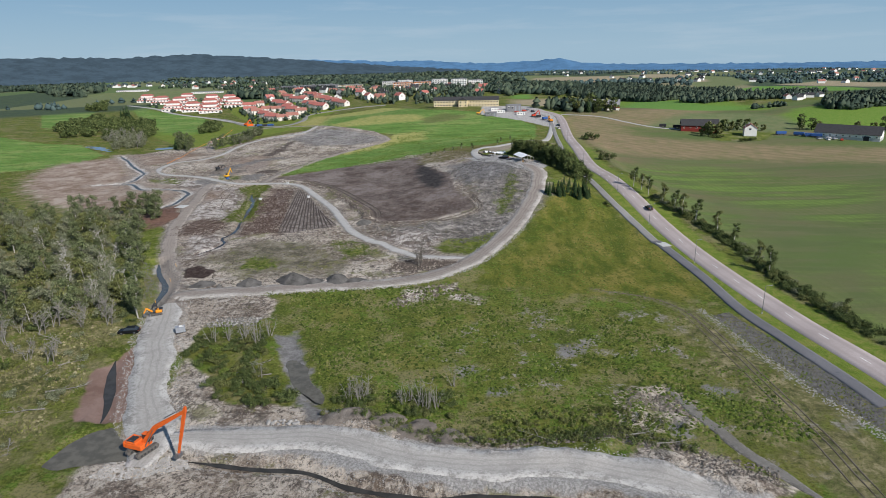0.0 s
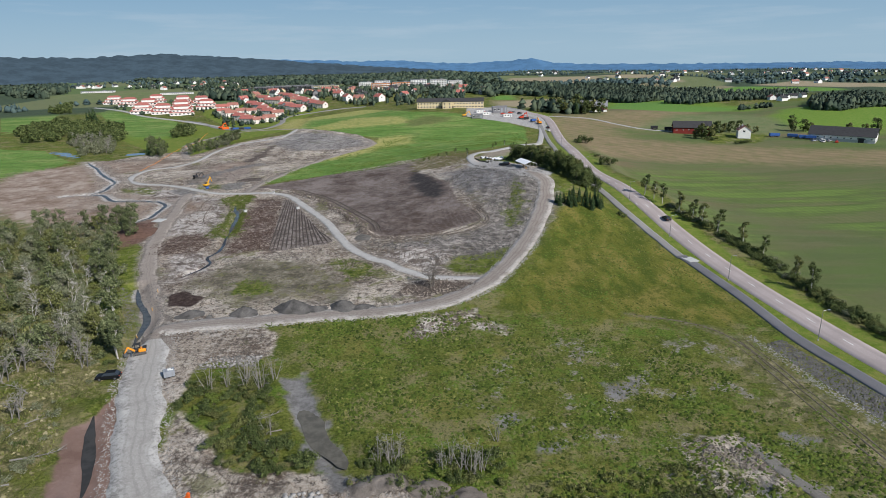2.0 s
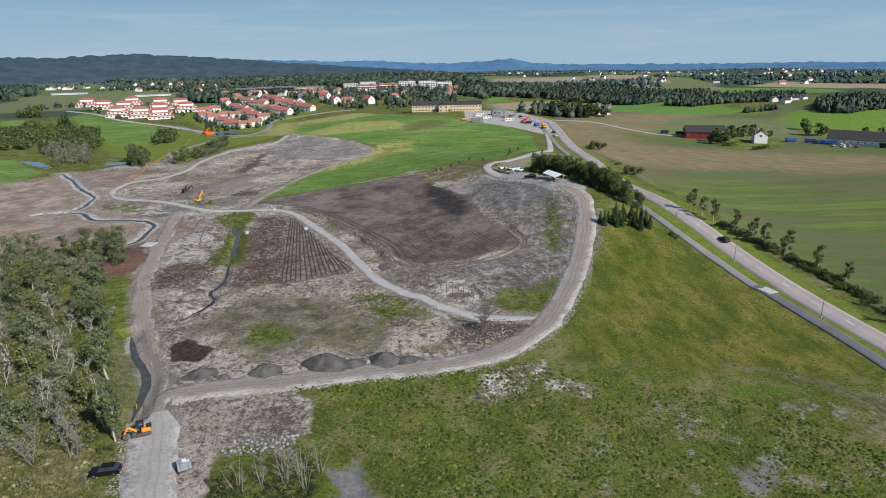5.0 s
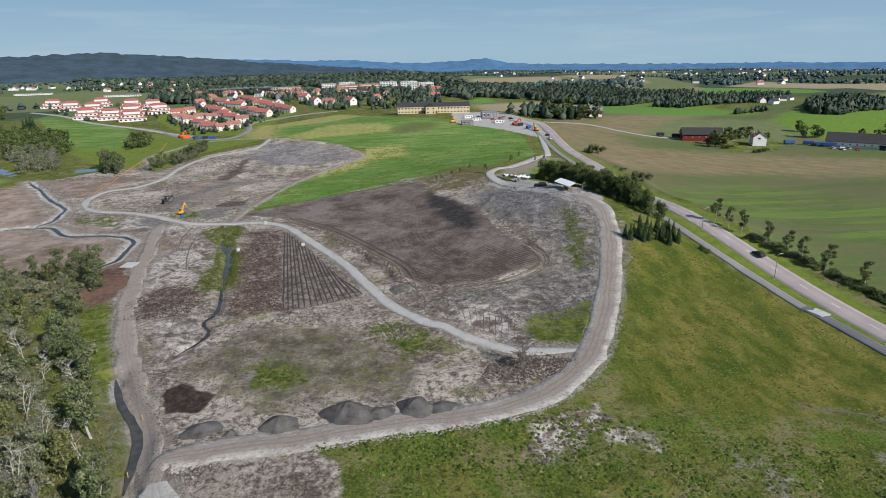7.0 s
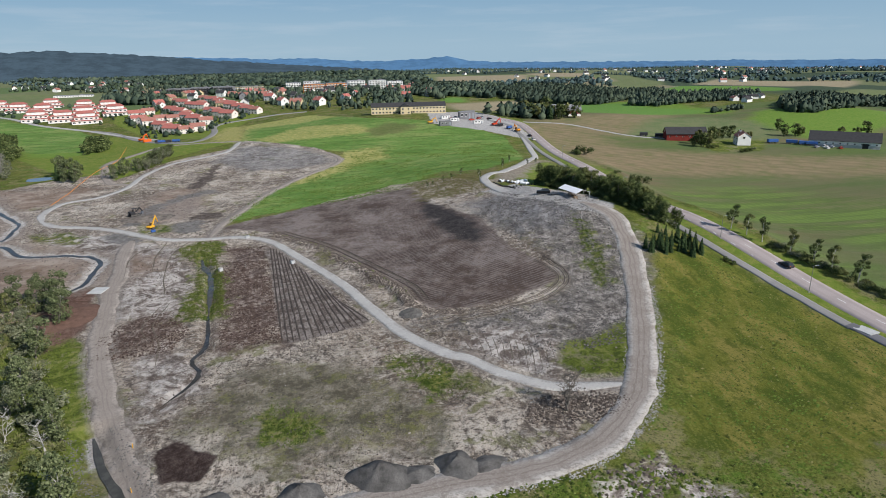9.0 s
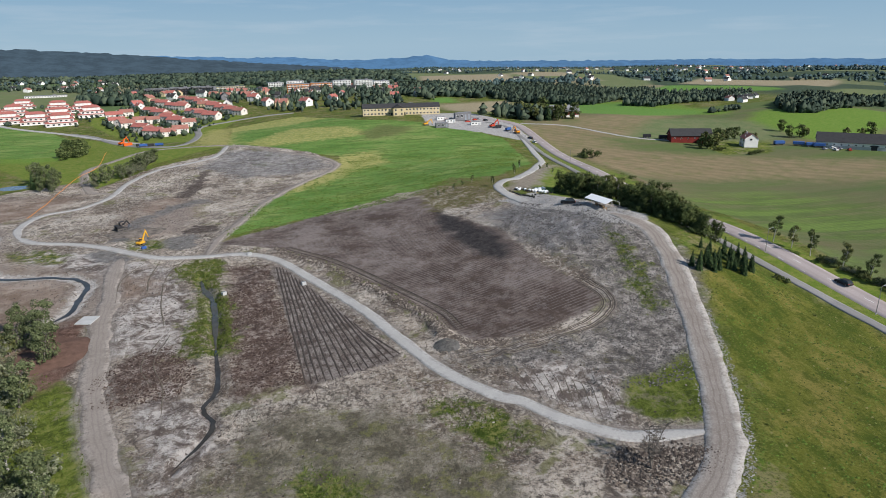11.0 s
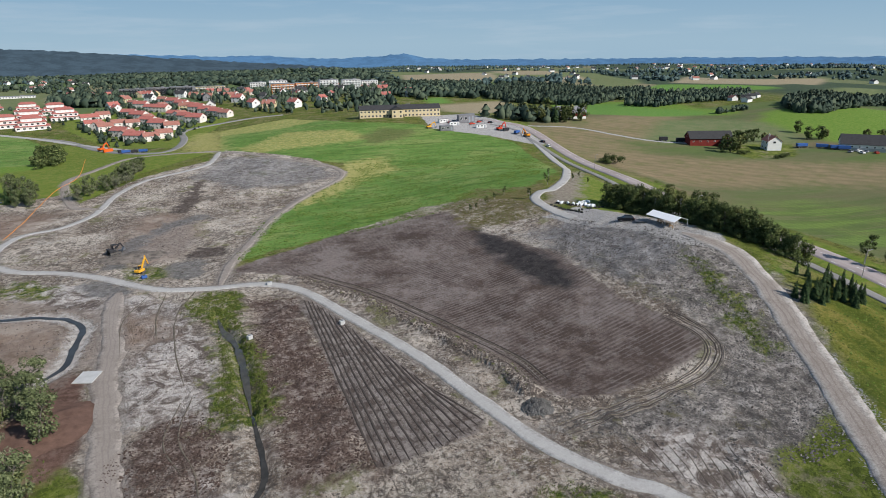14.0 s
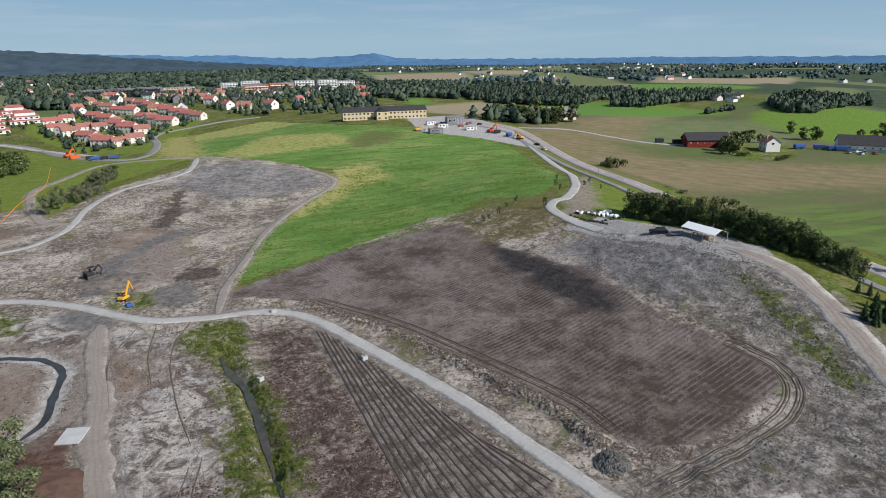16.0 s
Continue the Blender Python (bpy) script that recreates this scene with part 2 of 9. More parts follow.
M_HAUL = gravel("haul_road_gravel", (0.37, 0.345, 0.318), (0.25, 0.222, 0.198), (0.222, 0.184, 0.157), 0.55)
M_RUBBLE = gravel("crushed_rock", (0.41, 0.395, 0.375), (0.25, 0.238, 0.222), (0.32, 0.302, 0.28), 0.45)
M_PATH = gravel("grey_path_gravel", (0.40, 0.385, 0.365), (0.31, 0.295, 0.28), (0.405, 0.39, 0.37), 0.12)
M_MUDWAY = gravel("wet_mud_track", (0.20, 0.188, 0.170), (0.125, 0.115, 0.100), (0.165, 0.155, 0.140))
M_TRACKWAY = gravel("earth_track", (0.305, 0.268, 0.238), (0.21, 0.180, 0.156), (0.270, 0.232, 0.203))


def tarmac(name, c, lane):
    m = Nodes(name)
    uv = m.coords(kind="UV")
    s = m.t.nodes.new("ShaderNodeSeparateXYZ")
    m.put(s.inputs[0], uv)
    n1, n2 = m.noise(0.08, 6), m.noise(3.0, 5, 0.7)
    col = m.three(n1, shade(c, 0.85), c, shade(c, 1.12))
    au = m.math("ABSOLUTE", m.math("SUBTRACT", m.math("ABSOLUTE", s.outputs[0]), 0.5))
    col = m.mix(m.ramp(au, 0.05, 0.28, lane, 0.0), col, shade(c, 0.78))
    col = m.mix(m.ramp(n2, 0.4, 0.75, 0.0, 0.4), col, shade(c, 0.75))
    m.bump(n2, 0.3, 0.02)
    return m.done(col, 0.85)


M_TARMAC = tarmac("worn_tarmac", (0.37, 0.318, 0.305), 0.5)
M_TARMAC_OLD = tarmac("old_path_tarmac", (0.25, 0.24, 0.23), 0.1)
M_TARMAC_NEW = tarmac("new_dark_tarmac", (0.150, 0.148, 0.156), 0.1)
M_LINE = surface("white_road_line", (0.78, 0.78, 0.76), 0.7, 0.2, 1.0, 0.0)


def ground_material():
    m = Nodes("land_surface")
    mid, fine = m.noise(0.09, 10, 0.72), m.noise(0.55, 8, 0.76)
    grit, clod = m.noise(2.2, 5, 0.8), m.noise(0.8, 9, 0.84)
    edge = m.math("MULTIPLY", m.math("SUBTRACT", m.noise(0.22, 7, 0.65), 0.5), 7.0)

    def inside(name, soft=0.7, rag=1.0):
        return m.ramp(m.math("ADD", m.attr(name), m.math("MULTIPLY", edge, rag)), -soft, soft)

    # rough meadow: fresh and dry grass in patches, bare wet earth showing through
    mott, speck = m.noise(0.30, 9, 0.80, warp=0.6), m.noise(1.7, 6, 0.82)
    green = m.three(m.noise(0.055, 9, 0.72), (0.075, 0.110, 0.016), (0.125, 0.150, 0.026), (0.205, 0.195, 0.052), 0.30, 0.5, 0.72)
    green = m.mix(m.ramp(mott, 0.50, 0.72, 0.0, 0.85), green, (0.060, 0.080, 0.014))
    green = m.mix(m.ramp(mott, 0.28, 0.46, 0.75, 0.0), green, (0.165, 0.195, 0.040))
    green = m.mix(m.ramp(m.noise(0.12, 10, 0.80), 0.56, 0.66, 0.0, 0.8), green, (0.105, 0.185, 0.024))
    green = m.mix(m.ramp(m.noise(0.08, 10, 0.80), 0.50, 0.66, 0.0, 0.8), green, (0.255, 0.225, 0.115))
    green = m.mix(m.ramp(speck, 0.52, 0.74, 0.0, 0.75), green, (0.048, 0.060, 0.012))
    green = m.mix(m.ramp(speck, 0.26, 0.46, 0.55, 0.0), green, (0.245, 0.250, 0.075))
    col = m.tint(green, (0.82, 0.81, 0.82))
    # fresh hay meadow between the haul road and the main road
    hay = m.three(m.noise(0.14, 6, 0.6, m.coords((1.0, 0.45, 1), 20)), (0.080, 0.112, 0.016), (0.150, 0.162, 0.028), (0.240, 0.212, 0.055), 0.34, 0.5, 0.66)
    hay = m.mix(m.ramp(mott, 0.52, 0.74, 0.0, 0.55), hay, (0.085, 0.115, 0.016))
    hay = m.mix(m.ramp(speck, 0.50, 0.76, 0.0, 0.5), hay, (0.075, 0.095, 0.014))
    hay = m.mix(m.ramp(speck, 0.26, 0.46, 0.4, 0.0), hay, (0.26, 0.25, 0.07))
    hay = m.mix(m.ramp(m.noise(0.35, 8, 0.78, m.coords((1.0, 0.5, 1), 35)), 0.54, 0.68, 0.0, 0.7), hay, (0.070, 0.098, 0.014))
    hay = m.tint(hay, (0.82, 0.80, 0.80))
    col = m.mix(inside("hay", 4.0, 1.6), col, hay)
    # poached, half-bare ground in the wet part of the meadow
    bare = m.three(clod, (0.115, 0.105, 0.078), (0.178, 0.165, 0.132), (0.265, 0.25, 0.215), 0.35, 0.5, 0.68)
    col = m.mix(m.math("MULTIPLY", inside("poached", 4.0, 1.3), m.ramp(m.noise(0.10, 10, 0.80), 0.61, 0.72)), col, bare)
    col = m.mix(m.math("MULTIPLY", inside("rutted", 1.2, 0.8), m.ramp(clod, 0.35, 0.6, 0.85, 0.35)), col, m.three(fine, (0.095, 0.082, 0.050), (0.150, 0.132, 0.085), (0.22, 0.198, 0.14)))
    # dry rank growth under the scrub and wood
    dry = m.three(mott, (0.060, 0.066, 0.026), (0.140, 0.130, 0.058), (0.285, 0.245, 0.140), 0.30, 0.5, 0.72)
    col = m.mix(m.math("MULTIPLY", inside("dry", 5.0, 1.5), m.ramp(m.noise(0.09, 8, 0.72), 0.36, 0.56, 0.1, 0.95)), col, dry)
    # crop field with sowing lines along the slope
    rows = m.wave(0.11, m.coords((0.25, 1.0, 1), -14), 5.0)
    crop = m.three(m.noise(0.012, 5, 0.6, m.coords((0.45, 1.5, 1), -8)), (0.180, 0.145, 0.080), (0.148, 0.150, 0.068), (0.118, 0.158, 0.050), 0.36, 0.48, 0.62)
    crop = m.mix(m.ramp(m.noise(0.06, 8, 0.7, m.coords((0.14, 1.0, 1), 10)), 0.5, 0.66, 0.0, 0.6), crop, (0.105, 0.140, 0.050))
    crop = m.mix(m.ramp(m.noise(0.10, 8, 0.7, m.coords((0.12, 1.6, 1), -14)), 0.5, 0.8, 0.0, 0.3), crop, (0.195, 0.190, 0.095))
    crop = m.mix(m.ramp(speck, 0.5, 0.8, 0.0, 0.3), crop, (0.085, 0.105, 0.036))
    crop = m.tint(crop, (0.88, 0.90, 0.92))
    col = m.mix(inside("crop", 1.5, 0.4), col, crop)
    tram = m.noise(0.075, 8, 0.68, m.coords((0.10, 1.0, 1), 12))
    young = m.three(m.noise(0.03, 9, 0.72), (0.098, 0.128, 0.044), (0.112, 0.152, 0.046), (0.140, 0.168, 0.056))
    young = m.mix(m.ramp(tram, 0.52, 0.62, 0.0, 0.75), young, (0.160, 0.235, 0.055))
    young = m.mix(m.ramp(tram, 0.38, 0.48, 0.7, 0.0), young, (0.165, 0.160, 0.078))
    young = m.mix(m.ramp(m.wave(0.09, m.coords((1.0, 0.12, 1), -4), 1.2), 0.6, 1.0, 0.0, 0.3), young, (0.080, 0.112, 0.034))
    young = m.mix(m.ramp(m.noise(0.5, 6, 0.7, m.coords((0.05, 1.0, 1), 16)), 0.5, 0.7, 0.0, 0.4), young, (0.075, 0.110, 0.030))
    young = m.mix(m.ramp(speck, 0.5, 0.75, 0.0, 0.35), young, (0.070, 0.095, 0.026))
    col = m.mix(m.math("MULTIPLY", inside("verdant", 14.0, 1.6), inside("crop", 1.5, 0.4)), col, young)
    col = m.mix(inside("verge", 1.2, 0.6), col, m.three(mott, (0.105, 0.155, 0.022), (0.140, 0.185, 0.032), (0.190, 0.200, 0.052)))
    brown = m.three(mid, (0.285, 0.212, 0.128), (0.250, 0.192, 0.112), (0.190, 0.175, 0.080), 0.30, 0.5, 0.72)
    col = m.mix(m.math("MULTIPLY", inside("ripe", 14.0, 2.0), 0.85), col, m.mix(m.ramp(rows, 0.3, 0.9, 0.0, 0.3), brown, (0.12, 0.115, 0.055)))
    col = m.mix(inside("lime", 8.0, 0.8), col, m.three(fine, (0.100, 0.182, 0.026), (0.132, 0.218, 0.036), (0.170, 0.230, 0.050)))
    # lush ley on the knoll
    lush = m.three(m.noise(0.035, 9, 0.72, m.coords((0.6, 1.2, 1), -10)), (0.085, 0.180, 0.034), (0.125, 0.228, 0.052), (0.200, 0.262, 0.080), 0.30, 0.48, 0.68)
    lush = m.mix(m.ramp(m.noise(0.16, 7, 0.7, m.coords((0.3, 1.3, 1), -6)), 0.54, 0.70, 0.0, 0.75), lush, (0.050, 0.115, 0.020))
    lush = m.mix(m.ramp(mott, 0.54, 0.70, 0.0, 0.75), lush, (0.064, 0.122, 0.022))
    lush = m.mix(m.ramp(speck, 0.28, 0.46, 0.4, 0.0), lush, (0.22, 0.25, 0.075))
    lush = m.mix(m.ramp(m.noise(0.45, 8, 0.82), 0.54, 0.72, 0.0, 0.5), lush, (0.19, 0.215, 0.06))
    lush = m.mix(m.math("MULTIPLY", inside("gold", 5.0, 2.5), m.ramp(mott, 0.35, 0.6, 0.95, 0.45)), lush, m.three(fine, (0.260, 0.255, 0.070), (0.36, 0.325, 0.11), (0.44, 0.385, 0.17)))
    lush = m.mix(m.math("MULTIPLY", inside("sere", 5.0, 2.0), 0.7), lush, m.three(fine, (0.075, 0.085, 0.030), (0.115, 0.115, 0.045), (0.15, 0.14, 0.06)))
    col = m.mix(inside("lush", 0.9, 0.8), col, lush)
    col = m.mix(m.math("MULTIPLY", inside("straw", 9.0, 3.5), 0.8), col, m.three(fine, (0.26, 0.26, 0.075), (0.36, 0.33, 0.115), (0.43, 0.38, 0.17)))
    # bare ground of the building site
    field = m.noise(0.035, 9, 0.68, warp=0.8)
    soil = m.three(field, (0.165, 0.124, 0.096), (0.360, 0.298, 0.248), (0.56, 0.485, 0.420), 0.36, 0.5, 0.64)
    soil = m.mix(m.ramp(mid, 0.30, 0.42, 0.80, 0.0), soil, (0.130, 0.098, 0.080))
    soil = m.mix(m.ramp(m.noise(0.30, 9, 0.82), 0.58, 0.66, 0.0, 0.65), soil, (0.50, 0.440, 0.385))
    scrape = m.noise(0.5, 6, 0.7, m.coords((0.16, 1.4, 1), 28), 0.6)
    scrape2 = m.noise(0.5, 6, 0.7, m.coords((1.5, 0.14, 1), 12), 0.6)
    soil = m.mix(m.ramp(scrape, 0.58, 0.78, 0.0, 0.5), soil, (0.46, 0.425, 0.39))
    soil = m.mix(m.ramp(scrape2, 0.62, 0.76, 0.0, 0.6), soil, (0.105, 0.084, 0.072))
    soil = m.mix(m.ramp(m.noise(0.11, 10, 0.78), 0.62, 0.70, 0.0, 0.8), soil, (0.470, 0.425, 0.385))
    soil = m.mix(m.ramp(clod, 0.55, 0.66, 0.0, 0.9), soil, (0.075, 0.060, 0.052))
    soil = m.mix(m.ramp(clod, 0.30, 0.42, 0.8, 0.0), soil, (0.56, 0.50, 0.45))
    soil = m.mix(m.ramp(grit, 0.58, 0.80, 0.0, 0.55), soil, (0.47, 0.43, 0.39))
    soil = m.mix(m.ramp(m.noise(1.3, 7, 0.86), 0.24, 0.36, 0.7, 0.0), soil, (0.120, 0.098, 0.084))
    soil = m.mix(m.ramp(m.noise(0.07, 9, 0.72), 0.62, 0.72, 0.0, 0.65), soil, (0.145, 0.150, 0.050))
    wobble = m.t.nodes.new("ShaderNodeTexNoise")
    m.put(wobble.inputs["Vector"], m.coords())
    wobble.inputs["Scale"].default_value, wobble.inputs["Detail"].default_value = 0.22, 6.0
    bent = m.t.nodes.new("ShaderNodeVectorMath")
    bent.operation = "MULTIPLY_ADD"
    m.put(bent.inputs[0], wobble.outputs["Color"])
    bent.inputs[1].default_value = (9.0, 9.0, 0.0)
    m.put(bent.inputs[2], m.coords())
    flat = m.t.nodes.new("ShaderNodeMapping")
    flat.inputs["Scale"].default_value = (1.0, 0.55, 0.0)
    flat.inputs["Rotation"].default_value = (0, 0, radians(35))
    m.put(flat.inputs["Vector"], bent.outputs[0])
    slabs = m.cells(0.34, "Distance", flat.outputs["Vector"], "DISTANCE_TO_EDGE")
    slabs2 = m.cells(0.95, "Distance", flat.outputs["Vector"], "DISTANCE_TO_EDGE")
    broken = m.ramp(m.noise(0.06, 8, 0.72), 0.50, 0.68)
    crack = m.math("MULTIPLY", m.ramp(slabs, 0.0, 0.12, 0.8, 0.0), broken)
    crack2 = m.math("MULTIPLY", m.ramp(slabs2, 0.0, 0.14, 0.7, 0.0), m.ramp(m.noise(0.08, 8, 0.72), 0.46, 0.64))
    cracks = m.math("MAXIMUM", crack, crack2)
    soil = m.mix(cracks, soil, (0.078, 0.064, 0.056))
    soil = m.tint(soil, (1.10, 1.10, 1.06))
    col = m.mix(inside("soil", 0.8, 0.5), col, soil)
    drab = m.three(m.noise(0.25, 9, 0.76), (0.105, 0.094, 0.064), (0.190, 0.168, 0.120), (0.31, 0.275, 0.215), 0.32, 0.5, 0.70)
    drab = m.mix(m.ramp(m.noise(0.18, 9, 0.78), 0.55, 0.66, 0.0, 0.7), drab, (0.190, 0.190, 0.062))
    drab = m.mix(m.ramp(speck, 0.52, 0.72, 0.0, 0.6), drab, (0.090, 0.080, 0.060))
    col = m.mix(m.math("MULTIPLY", inside("drab", 6.0, 2.5), 0.92), col, drab)
    rock = m.three(m.noise(0.30, 10, 0.84), (0.110, 0.098, 0.088), (0.245, 0.220, 0.198), (0.44, 0.40, 0.365), 0.32, 0.50, 0.70)
    rock = m.mix(m.ramp(speck, 0.52, 0.74, 0.0, 0.7), rock, (0.080, 0.074, 0.070))
    rock = m.mix(m.ramp(m.noise(0.05, 9, 0.75), 0.60, 0.70, 0.0, 0.7), rock, (0.15, 0.135, 0.060))
    rock = m.mix(m.math("MULTIPLY", cracks, 0.9), rock, (0.060, 0.055, 0.052))
    rock = m.mix(m.math("MULTIPLY", m.ramp(slabs, 0.22, 0.5, 0.0, 0.7), m.ramp(m.noise(0.35, 9, 0.78), 0.45, 0.65)), rock, (0.36, 0.33, 0.30))
    col = m.mix(inside("stony", 3.0, 1.2), col, rock)
    bared = m.three(m.noise(0.13, 10, 0.74, warp=1.6), (0.150, 0.120, 0.102), (0.345, 0.298, 0.265), (0.60, 0.550, 0.505), 0.37, 0.5, 0.63)
    bared = m.mix(m.math("MULTIPLY", cracks, 0.9), bared, (0.095, 0.076, 0.066))
    bared = m.mix(m.ramp(clod, 0.54, 0.68, 0.0, 0.8), bared, (0.115, 0.092, 0.080))
    bared = m.mix(m.ramp(m.noise(0.4, 9, 0.8), 0.58, 0.68, 0.0, 0.7), bared, (0.60, 0.555, 0.51))
    col = m.mix(inside("bared", 2.0, 1.2), col, bared)
    col = m.mix(m.math("MULTIPLY", inside("slate", 6.0, 1.8), 0.65), col, m.three(m.noise(0.32, 10, 0.84), (0.090, 0.089, 0.093), (0.190, 0.187, 0.192), (0.37, 0.365, 0.37), 0.32, 0.5, 0.70))
    # tilled topsoil with machine rows
    till = m.three(m.noise(0.06, 10, 0.78), (0.100, 0.074, 0.060), (0.178, 0.140, 0.118), (0.275, 0.232, 0.205), 0.34, 0.5, 0.68)
    lines = m.wave(0.27, m.coords((1, 1, 1), -107), 0.35)
    till = m.mix(m.math("MULTIPLY", m.ramp(lines, 0.70, 0.98, 0.0, 0.6), m.ramp(m.noise(0.07, 8, 0.75), 0.36, 0.62)), till, (0.285, 0.25, 0.228))
    till = m.mix(m.math("MULTIPLY", m.ramp(lines, 0.02, 0.25, 0.6, 0.0), m.ramp(m.noise(0.09, 8, 0.75), 0.36, 0.62)), till, (0.075, 0.058, 0.050))
    till = m.mix(m.ramp(m.noise(0.22, 9, 0.82), 0.56, 0.72, 0.0, 0.5), till, (0.27, 0.235, 0.21))
    till = m.mix(m.ramp(clod, 0.5, 0.75, 0.0, 0.45), till, (0.080, 0.064, 0.056))
    till = m.tint(till, (0.95, 0.94, 0.96))
    col = m.mix(inside("till", 1.0, 0.5), col, till)
    # near-black band laid over the tilled colour
    col = m.mix(m.math("MULTIPLY", inside("darker", 3.0, 1.1), 0.95), col, m.mix(m.ramp(fine, 0.3, 0.7), (0.028, 0.026, 0.027), (0.060, 0.054, 0.053)))
    col = m.mix(m.math("MULTIPLY", inside("olive", 2.5, 1.8), m.ramp(mott, 0.3, 0.6, 0.35, 1.0)), col, m.three(fine, (0.095, 0.090, 0.028), (0.135, 0.120, 0.042), (0.175, 0.135, 0.085)))
    peat = m.three(m.noise(0.45, 9, 0.84), (0.066, 0.044, 0.036), (0.150, 0.110, 0.092), (0.34, 0.288, 0.252), 0.32, 0.50, 0.74)
    peat = m.mix(m.math("MULTIPLY", cracks, 0.9), peat, (0.048, 0.034, 0.028))
    col = m.mix(inside("peat", 3.5, 2.4), col, peat)
    col = m.mix(inside("strips", 0.6, 0.15), col, m.three(m.noise(0.35, 9, 0.82), (0.105, 0.082, 0.070), (0.190, 0.160, 0.142), (0.30, 0.262, 0.235), 0.34, 0.5, 0.68))
    col = m.mix(m.math("MULTIPLY", inside("weeds", 2.5, 2.2), m.ramp(m.noise(0.25, 8, 0.75), 0.34, 0.52, 0.1, 1.0)), col, m.three(fine, (0.050, 0.078, 0.012), (0.110, 0.140, 0.027), (0.205, 0.205, 0.065), 0.38, 0.5, 0.64))
    sward = m.three(mott, (0.185, 0.195, 0.055), (0.115, 0.145, 0.024), (0.062, 0.082, 0.016), 0.30, 0.5, 0.68)
    sward = m.mix(m.ramp(m.noise(0.12, 9, 0.76), 0.58, 0.68, 0.0, 0.6), sward, (0.23, 0.205, 0.13))
    col = m.mix(inside("sward", 1.6, 0.9), col, sward)
    col = m.mix(inside("brown", 7.0, 2.6), col, m.three(mid, (0.205, 0.148, 0.112), (0.285, 0.218, 0.174), (0.38, 0.315, 0.262)))
    col = m.mix(inside("red", 1.5, 0.6), col, m.three(fine, (0.105, 0.062, 0.048), (0.150, 0.090, 0.070), (0.19, 0.125, 0.10)))
    col = m.mix(inside("clay", 0.5, 0.28), col, m.three(mid, (0.165, 0.105, 0.085), (0.205, 0.135, 0.110), (0.24, 0.165, 0.14)))
    col = m.mix(inside("dirt", 0.5, 0.3), col, m.three(clod, (0.040, 0.026, 0.022), (0.062, 0.042, 0.036), (0.10, 0.075, 0.065)))
    col = m.mix(inside("pale", 0.7, 0.5), col, m.three(grit, (0.26, 0.25, 0.24), (0.36, 0.345, 0.33), (0.46, 0.445, 0.43), 0.35, 0.5, 0.68))
    haul = m.three(fine, (0.205, 0.178, 0.155), (0.30, 0.266, 0.238), (0.38, 0.345, 0.312), 0.3, 0.5, 0.72)
    lane = m.t.nodes.new("ShaderNodeMath")
    lane.operation = "SINE"
    m.put(lane.inputs[0], m.math("MULTIPLY", m.math("ADD", m.attr("haul"), m.math("MULTIPLY", edge, 0.12)), 6.5))
    haul = m.mix(m.ramp(lane.outputs[0], 0.1, 1.0, 0.0, 0.55), haul, (0.17, 0.140, 0.120))
    col = m.mix(m.math("MULTIPLY", inside("haul", 1.3, 0.45), m.ramp(clod, 0.3, 0.5, 1.0, 0.75)), col, haul)
    col = m.mix(m.math("MULTIPLY", inside("tan", 3.0, 1.6), 0.8), col, m.three(clod, (0.36, 0.31, 0.27), (0.29, 0.242, 0.208), (0.18, 0.145, 0.12), 0.3, 0.5, 0.72))
    col = m.mix(inside("umber", 1.5, 1.6), col, m.three(clod, (0.055, 0.044, 0.038), (0.10, 0.080, 0.068), (0.17, 0.14, 0.12)))
    col = m.mix(m.math("MULTIPLY", inside("wet", 2.0, 1.3), 0.8), col, m.three(fine, (0.105, 0.102, 0.100), (0.16, 0.155, 0.150), (0.23, 0.225, 0.22)))
    col = m.mix(inside("mud", 1.0, 0.75), col, m.three(fine, (0.135, 0.128, 0.122), (0.185, 0.178, 0.172), (0.235, 0.228, 0.22)))
    col = m.mix(m.math("MULTIPLY", inside("streambank", 0.8, 0.5), m.ramp(clod, 0.4, 0.65, 1.0, 0.6)), col, m.three(fine, (0.36, 0.325, 0.295), (0.50, 0.465, 0.43), (0.62, 0.585, 0.55)))
    # patchwork of far farmland
    tone = m.t.nodes.new("ShaderNodeSeparateColor")
    m.put(tone.inputs[0], m.cells(0.0042, "Color", m.coords((1.0, 0.42, 1), 12)))
    patch = m.mix(m.ramp(tone.outputs[0], 0.30, 0.34), (0.225, 0.200, 0.120), (0.105, 0.150, 0.058))
    patch = m.mix(m.ramp(tone.outputs[1], 0.55, 0.58), patch, (0.150, 0.165, 0.082))
    patch = m.mix(m.ramp(tone.outputs[2], 0.55, 0.58), patch, (0.052, 0.074, 0.046))
    col = m.mix(m.ramp(m.attr("far"), -30, 30), col, m.mix(m.ramp(mid, 0.4, 0.7, 0.0, 0.3), patch, (0.10, 0.135, 0.055)))
    col = m.mix(inside("pasture", 10.0, 1.0), col, m.mix(m.ramp(mid, 0.35, 0.65), (0.165, 0.180, 0.085), (0.130, 0.165, 0.068)))
    col = m.mix(inside("leyland", 8.0, 1.0), col, m.three(fine, (0.095, 0.200, 0.040), (0.120, 0.230, 0.048), (0.150, 0.245, 0.058)))
    col = m.mix(inside("stubble", 12.0, 1.0), col, m.three(fine, (0.26, 0.215, 0.135), (0.30, 0.25, 0.16), (0.33, 0.28, 0.19)))
    h = m.math("ADD", m.math("MULTIPLY", clod, 1.0), m.math("MULTIPLY", grit, 0.35))
    h = m.math("ADD", h, m.math("MULTIPLY", fine, 0.8))
